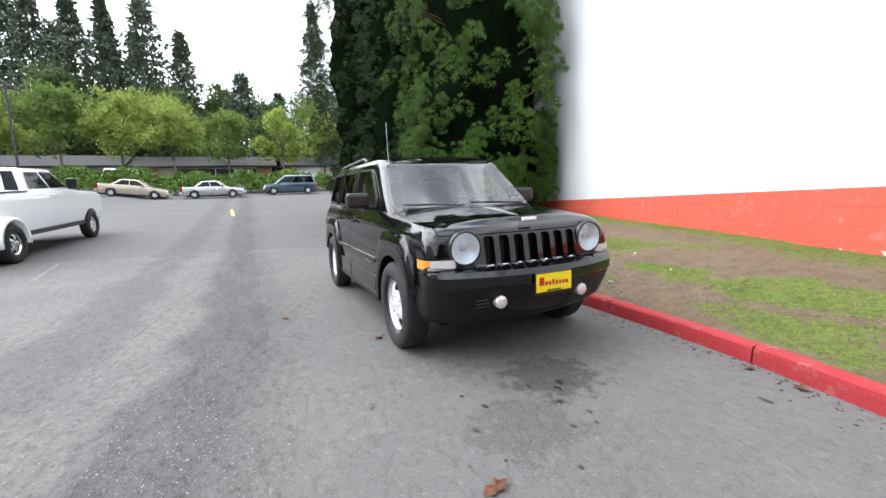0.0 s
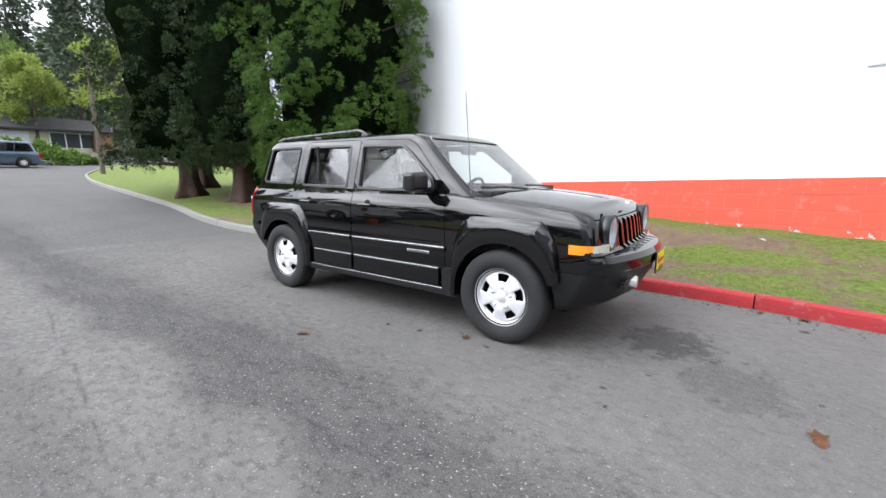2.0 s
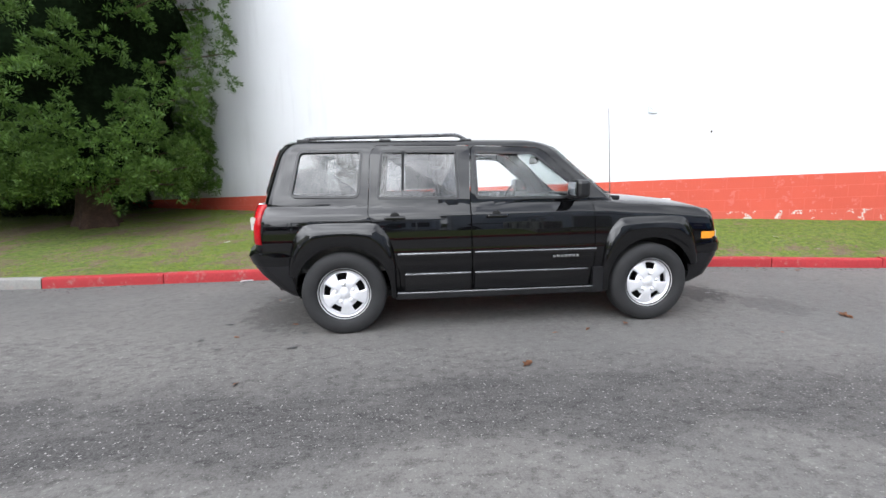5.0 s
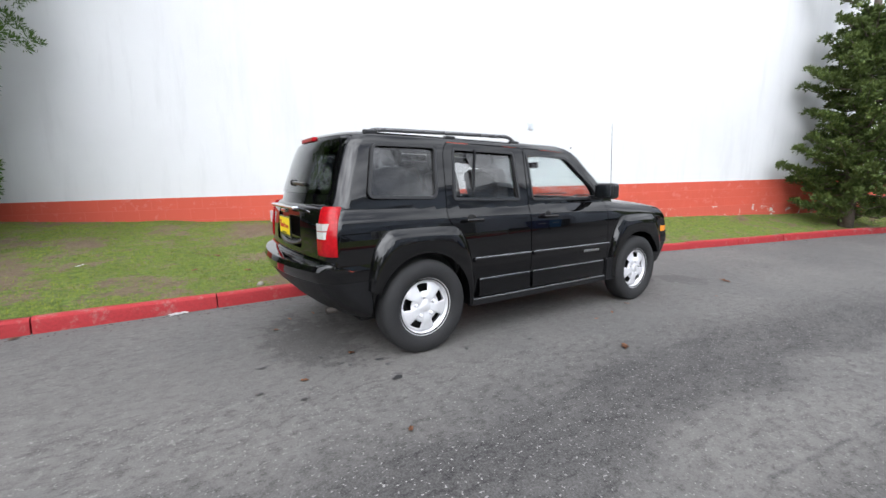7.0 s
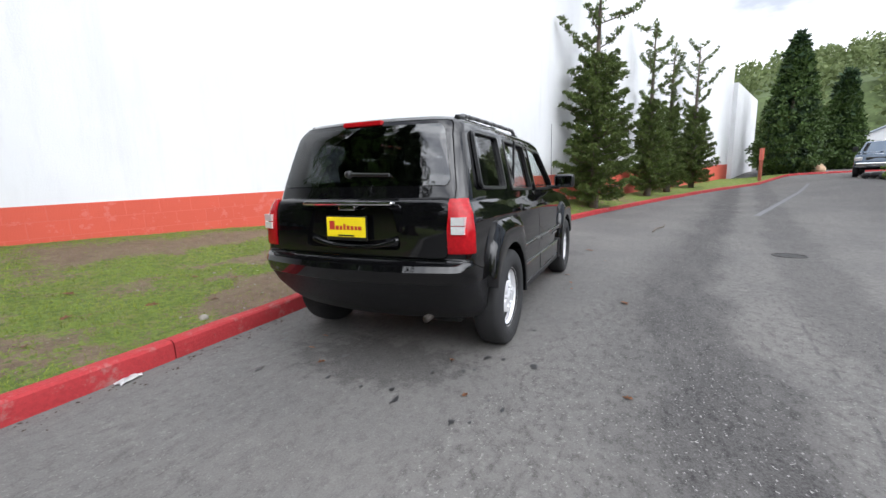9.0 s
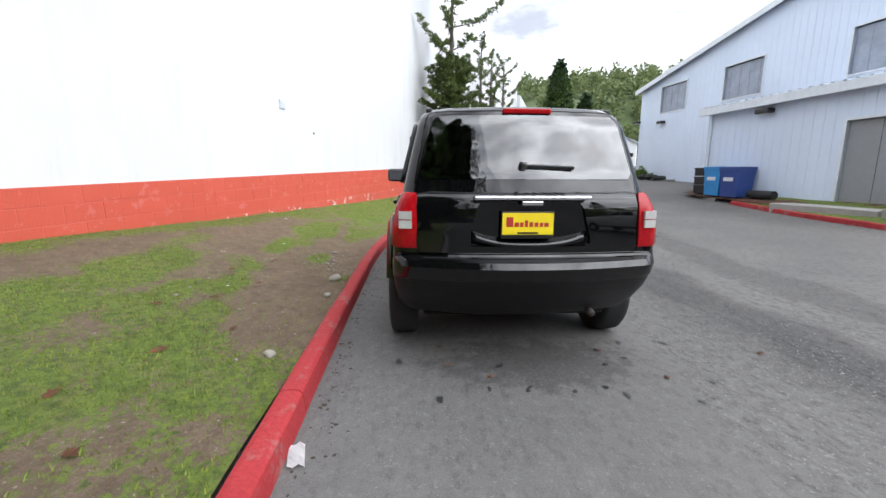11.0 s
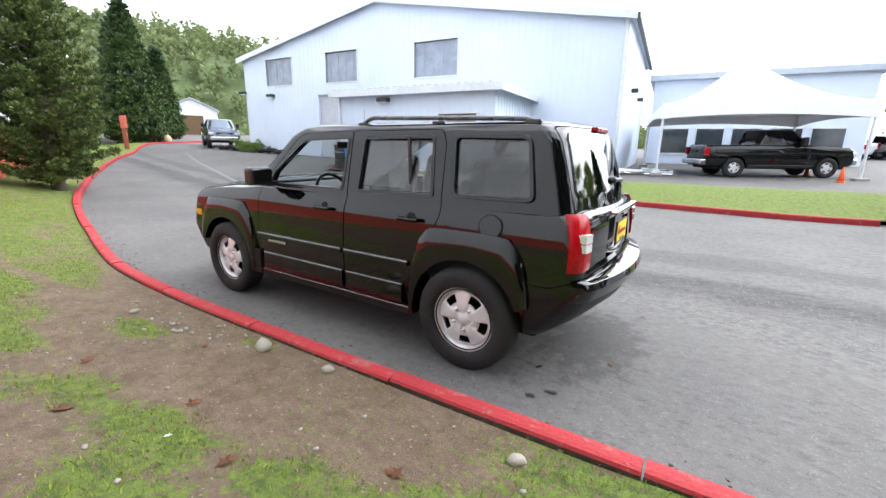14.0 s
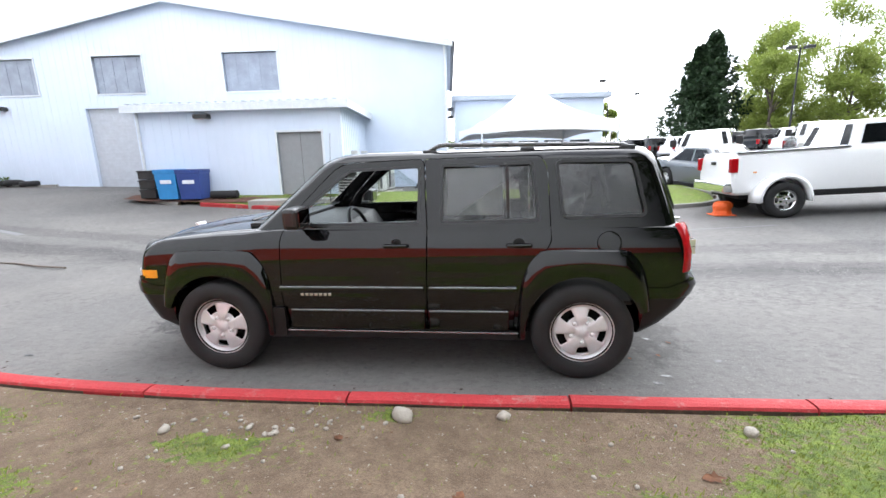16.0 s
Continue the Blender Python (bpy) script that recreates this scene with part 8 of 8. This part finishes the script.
def dead_leaf(x, y, s, rng, z=None, mat=None, label="curled brown dead leaf on the ground"):
    bm = bm_new()
    pts = [(0, -1), (0.45, -0.45), (0.30, -0.1), (0.62, 0.25), (0.22, 0.35), (0, 1), (-0.22, 0.35), (-0.62, 0.25), (-0.30, -0.1), (-0.45, -0.45)]
    c = bm.verts.new((0, 0, 0.12 * s))
    vs = [bm.verts.new((px * s, py * s, s * (0.02 + 0.30 * abs(px) ** 1.5 + rng.uniform(0, 0.12)))) for px, py in pts]
    for i in range(10):
        bm.faces.new((c, vs[i], vs[(i + 1) % 10]))
    bmesh.ops.solidify(bm, geom=bm.faces[:], thickness=0.002)
    ob = new("dead_leaf", mesh_of("dead_leaf", bm, mat or LEAF_DEAD))
    ob.matrix_world = pose(x, y, (lawn_height(x, y) if z is None else z) + 0.006, rng.uniform(-12, 12), rng.uniform(-12, 12), rng.uniform(0, 360))
    return tagged(ob, label, "leaf", "scattered leaves")


bpy.context.view_layer.update()
rng_s = random.Random(11)
pebble(-0.19, 1.52, 0.075, rng_s, label="fist-sized pale stone by the kerb")
pebble(-0.76, 1.475, 0.045, rng_s)
pebble(-2.02, 1.545, 0.045, rng_s)
pebble(1.05, 1.78, 0.04, rng_s)
for k in range(36):
    pebble(rng_s.gauss(0.40, 0.28), rng_s.gauss(1.66, 0.10), rng_s.uniform(0.008, 0.026), rng_s, "pebble", "small pale pebble in a loose scatter on the soil", "pebbles on the soil")
for k in range(46):
    pebble(rng_s.uniform(-2.2, 2.8), rng_s.uniform(1.45, 2.7), rng_s.uniform(0.006, 0.020), rng_s, "pebble", "small pebble scattered on the bare soil", "pebbles on the soil")
for x, y, s in ((-1.65, 1.92, 0.055), (-2.05, 2.16, 0.06), (-0.55, 2.15, 0.045), (0.3, 2.3, 0.05), (-1.1, 2.3, 0.05), (-1.35, 2.6, 0.05), (-2.6, 2.3, 0.05), (0.9, 2.6, 0.04), (1.9, 2.2, 0.05), (-2.3, 2.9, 0.06), (-3.0, 1.9, 0.05), (0.1, 1.75, 0.04), (-0.2, 2.55, 0.05)):
    dead_leaf(x, y, s, rng_s)
for x, y, s in ((0.0, -1.59, 0.055), (3.09, -0.99, 0.075), (1.08, -0.91, 0.05), (2.2, -1.28, 0.02), (3.9, 0.85, 0.04), (3.2, 1.02, 0.05), (2.9, 1.06, 0.045), (4.3, 0.65, 0.05), (-1.9, -1.64, 0.03), (-2.2, -0.82, 0.03), (0.4, -1.05, 0.03), (0.7, -1.0, 0.03), (-1.8, -0.57, 0.035), (-1.75, 0.53, 0.03), (-1.98, 0.46, 0.03), (-3.9, 1.1, 0.045), (-2.15, 0.23, 0.03), (1.5, 1.15, 0.03), (-0.4, 1.15, 0.03)):
    dead_leaf(x, y, s, rng_s, z=land(x, y))
for x, y, s in ((-3.7, 2.9, 0.07), (1.25, 2.5, 0.04), (2.9, 3.0, 0.06), (5.0, 1.75, 0.08), (0.4, 2.9, 0.035), (-0.75, 2.35, 0.02)):
    dead_leaf(x, y, s, rng_s, mat=LITTER, label="scrap of white paper litter on the lawn")
cover = thing("valve_cover", (3.5, -3.78, land(3.5, -3.78)), "round dark iron cover set in the asphalt", "iron cover")
part("frame", lathe([(0.0, 0.215), (0.007, 0.212), (0.007, 0.185), (0.0, 0.183)], 32, "z", caps=False), IRON, cover)
part("lid", lathe([(0.0, 0.178), (0.005, 0.175), (0.005, 0.06), (0.007, 0.055), (0.007, 0.004)], 32, "z"), IRON, cover)
sheet = thing("paper_scrap", (-2.82, 1.16, land(-2.82, 1.16) + 0.004), "small flat white paper scrap in the gutter", "paper", rz=14)
bm = bm_new()
grid = [[bm.verts.new((-0.075 + 0.03 * i + 0.012 * (j % 2), -0.035 + 0.023 * j, 0.003 + 0.010 * abs(math.sin(1.9 * i + 1.3 * j)))) for j in range(4)] for i in range(6)]
for a, b in zip(grid, grid[1:]):
    for j in range(3):
        bm.faces.new((a[j], b[j], b[j + 1], a[j + 1]))
bmesh.ops.solidify(bm, geom=bm.faces[:], thickness=0.0015)
part("sheet", bm, LITTER, sheet)
stick = thing("fallen_branch", (6.6, -2.2, land(6.6, -2.2)), "thin dark fallen branch on the asphalt", "branch", rz=-12)
part("stick", add_pipe(bm_new(), [(-0.8, 0, 0.02), (-0.2, 0.04, 0.025), (0.4, -0.02, 0.02), (0.9, 0.03, 0.02)], 0.014, 6), BARK_GREY, stick)
# oil spots and damp stains in the wheel path
STAIN = plain("damp_oil_stain", (0.030, 0.030, 0.031), 0.45, vary=0.3, scale=12, kind="Position")
def stain(x, y, s, rng, stretch=1.0):
    bm = bm_new()
    c = bm.verts.new((x, y, land(x, y) + 0.0045))
    off = rng.uniform(0, 50)
    vs = []
    for i in range(22):
        a = 2 * math.pi * i / 22
        r = s * (0.75 + 0.6 * noise.noise(Vector((math.cos(a) * 1.6 + off, math.sin(a) * 1.6, off))))
        vs.append(bm.verts.new((x + r * math.cos(a) * stretch, y + r * math.sin(a), land(x, y) + 0.0045)))
    for i in range(22):
        bm.faces.new((c, vs[i], vs[(i + 1) % 22]))
    ob = new("oil_stain", mesh_of("oil_stain", bm, STAIN))
    return tagged(ob, "dark oil spot on the asphalt", "stain", "oil spots", "structure")
for k in range(110):
    x = rng_s.choice((rng_s.uniform(-2.6, -1.5), rng_s.uniform(0.8, 3.2), rng_s.uniform(-1.2, 1.0)))
    stain(x, rng_s.uniform(-1.1, 0.9), rng_s.uniform(0.006, 0.026), rng_s, rng_s.uniform(0.8, 2.2))

# ---- fine litter: crumbs, gravel and leaf bits ----
def scatter_bits(name, spots, lo, hi, flat, material, label, seed):
    """Many tiny faceted bits lying on the ground, one object."""
    rng = random.Random(seed)
    verts, faces = [], []
    for x, y, z in spots:
        s, a = rng.uniform(lo, hi) * rng.uniform(0.6, 1.0), rng.uniform(0, 6.28)
        w, h = s * rng.uniform(0.5, 1.0), s * flat
        ca, sa = math.cos(a), math.sin(a)
        b = len(verts)
        for px, py, pz in ((s, 0, 0), (0.2 * s, w, 0), (-s, 0.2 * w, 0), (0, -w, 0), (0.1 * s, 0, h)):
            verts.append((x + px * ca - py * sa, y + px * sa + py * ca, z + pz - 0.001))
        for i in range(4):
            faces.append((b + i, b + (i + 1) % 4, b + 4))
    me = bpy.data.meshes.new(name)
    me.from_pydata(verts, [], faces)
    me.materials.append(material)
    return tagged(new(name, me), label, "litter", kind="stuff")


rng_b = random.Random(31)
gutter, stones_loose, bits = [], [], []
for p in NORTH_RED:
    if -5.2 < p[0] < 9.0:
        for k in range(9):
            x, y = p[0] + rng_b.uniform(-0.25, 0.25), p[1] - abs(rng_b.gauss(0, 0.10)) - 0.02
            gutter.append((x, y, land(x, y)))
for k in range(1500):
    x, y = rng_b.uniform(-5.0, 5.0), rng_b.uniform(-5.0, -1.2)
    stones_loose.append((x, y, land(x, y)))
BIT_SOIL = plain("dark_gutter_dirt", (0.045, 0.033, 0.024), 0.95, vary=0.4)
BIT_STONE = plain("pale_loose_chips", (0.26, 0.255, 0.24), 0.9, vary=0.3)
BIT_LEAF = plain("brown_leaf_bits", (0.16, 0.095, 0.05), 0.9, vary=0.4)
scatter_bits("gutter_dirt", gutter, 0.006, 0.024, 0.35, BIT_SOIL, "dark crumbs of dirt and leaf along the gutter", 5)
scatter_bits("loose_chips", stones_loose, 0.003, 0.008, 0.6, BIT_STONE, "tiny pale stone chips loose on the asphalt", 6)
for v in lawn.data.vertices:
    if -4.5 < v.co.x < 4.5 and rng_b.random() < 0.16:
        bits.append((v.co.x + rng_b.uniform(-0.05, 0.05), v.co.y + rng_b.uniform(-0.03, 0.03), v.co.z + 0.003))
scatter_bits("leaf_bits", bits, 0.006, 0.022, 0.3, BIT_LEAF, "small brown leaf bits scattered on soil and grass", 7)

# small fittings on the white wall
for x, z, w, h, txt in ((3.69, 2.43, 0.075, 0.075, "small square white vent cover on the white wall"), (4.6, 2.0, 0.012, 0.02, "small rusty bracket on the white wall")):
    fit = thing("wall_vent" if w > 0.05 else "wall_bracket", (x, wall_y(x), z), txt, "vent" if w > 0.05 else "bracket", rz=-19.5)
    part("cover", box(-w, w, -0.022, -0.001, -h, h, 0.004), WHITE_TRIM if w > 0.05 else PIPE, fit)
    if w > 0.05:
        for i in range(4):
            part("slat", box(-w * 0.8, w * 0.8, -0.030, -0.0225, -0.055 + 0.032 * i, -0.042 + 0.032 * i), WHITE_TRIM, fit)

# ---- grass blades on the near lawn ----
def lawn_blades():
    rng = np.random.default_rng(77)
    pts = []
    me = lawn.data
    for p in me.polygons:
        c = p.center
        if not (-6.0 < c.x < 9.0):
            continue
        cov = grass_cover(c.x, c.y)
        edge = min(1.0, max(0.0, (cov - 0.32) / 0.45)) ** 1.3
        near = 1.0 if -4.5 < c.x < 3.5 else 0.45
        # a narrow fringe of weeds along the back of the kerb
        n = rng.poisson(2600 * p.area * edge * near + (480 * p.area if c.y < 1.66 and -3.6 < c.x < -1.0 else 150 * p.area if c.y < 1.75 and -3.5 < c.x < 0.5 else 70 * p.area))
        if n:
            vs = [np.array(me.vertices[i].co) for i in p.vertices]
            a, b = rng.uniform(0, 1, (n, 1)), rng.uniform(0, 1, (n, 1))
            pts.append((vs[0] * (1 - a) + vs[1] * a) * (1 - b) + (vs[3] * (1 - a) + vs[2] * a) * b)
    pts = np.concatenate(pts)
    n = len(pts)
    a = rng.uniform(0, 2 * np.pi, n)
    h = rng.uniform(0.009, 0.030, n)
    lean = rng.uniform(0.2, 0.9, n)
    d = np.stack([np.cos(a), np.sin(a), 0 * a], 1)
    s = np.stack([-np.sin(a), np.cos(a), 0 * a], 1) * rng.uniform(0.0015, 0.0030, n)[:, None]
    up = np.array((0, 0, 1.0))
    base = pts - up * 0.004
    mid = base + up * (h * 0.6)[:, None] + d * (h * lean * 0.35)[:, None]
    tip = base + up * h[:, None] + d * (h * lean)[:, None]
    v = np.stack([base - s, base + s, mid + s * 0.8, tip], 1).reshape(-1, 3)
    q = np.arange(len(v)).reshape(-1, 4)
    ob = new("grass", card_mesh("grass", v, q, GRASS_BLADE))
    return tagged(ob, "short patchy green grass blades on the lawn", "grass", kind="stuff")


lawn_blades()
wall_blocks()
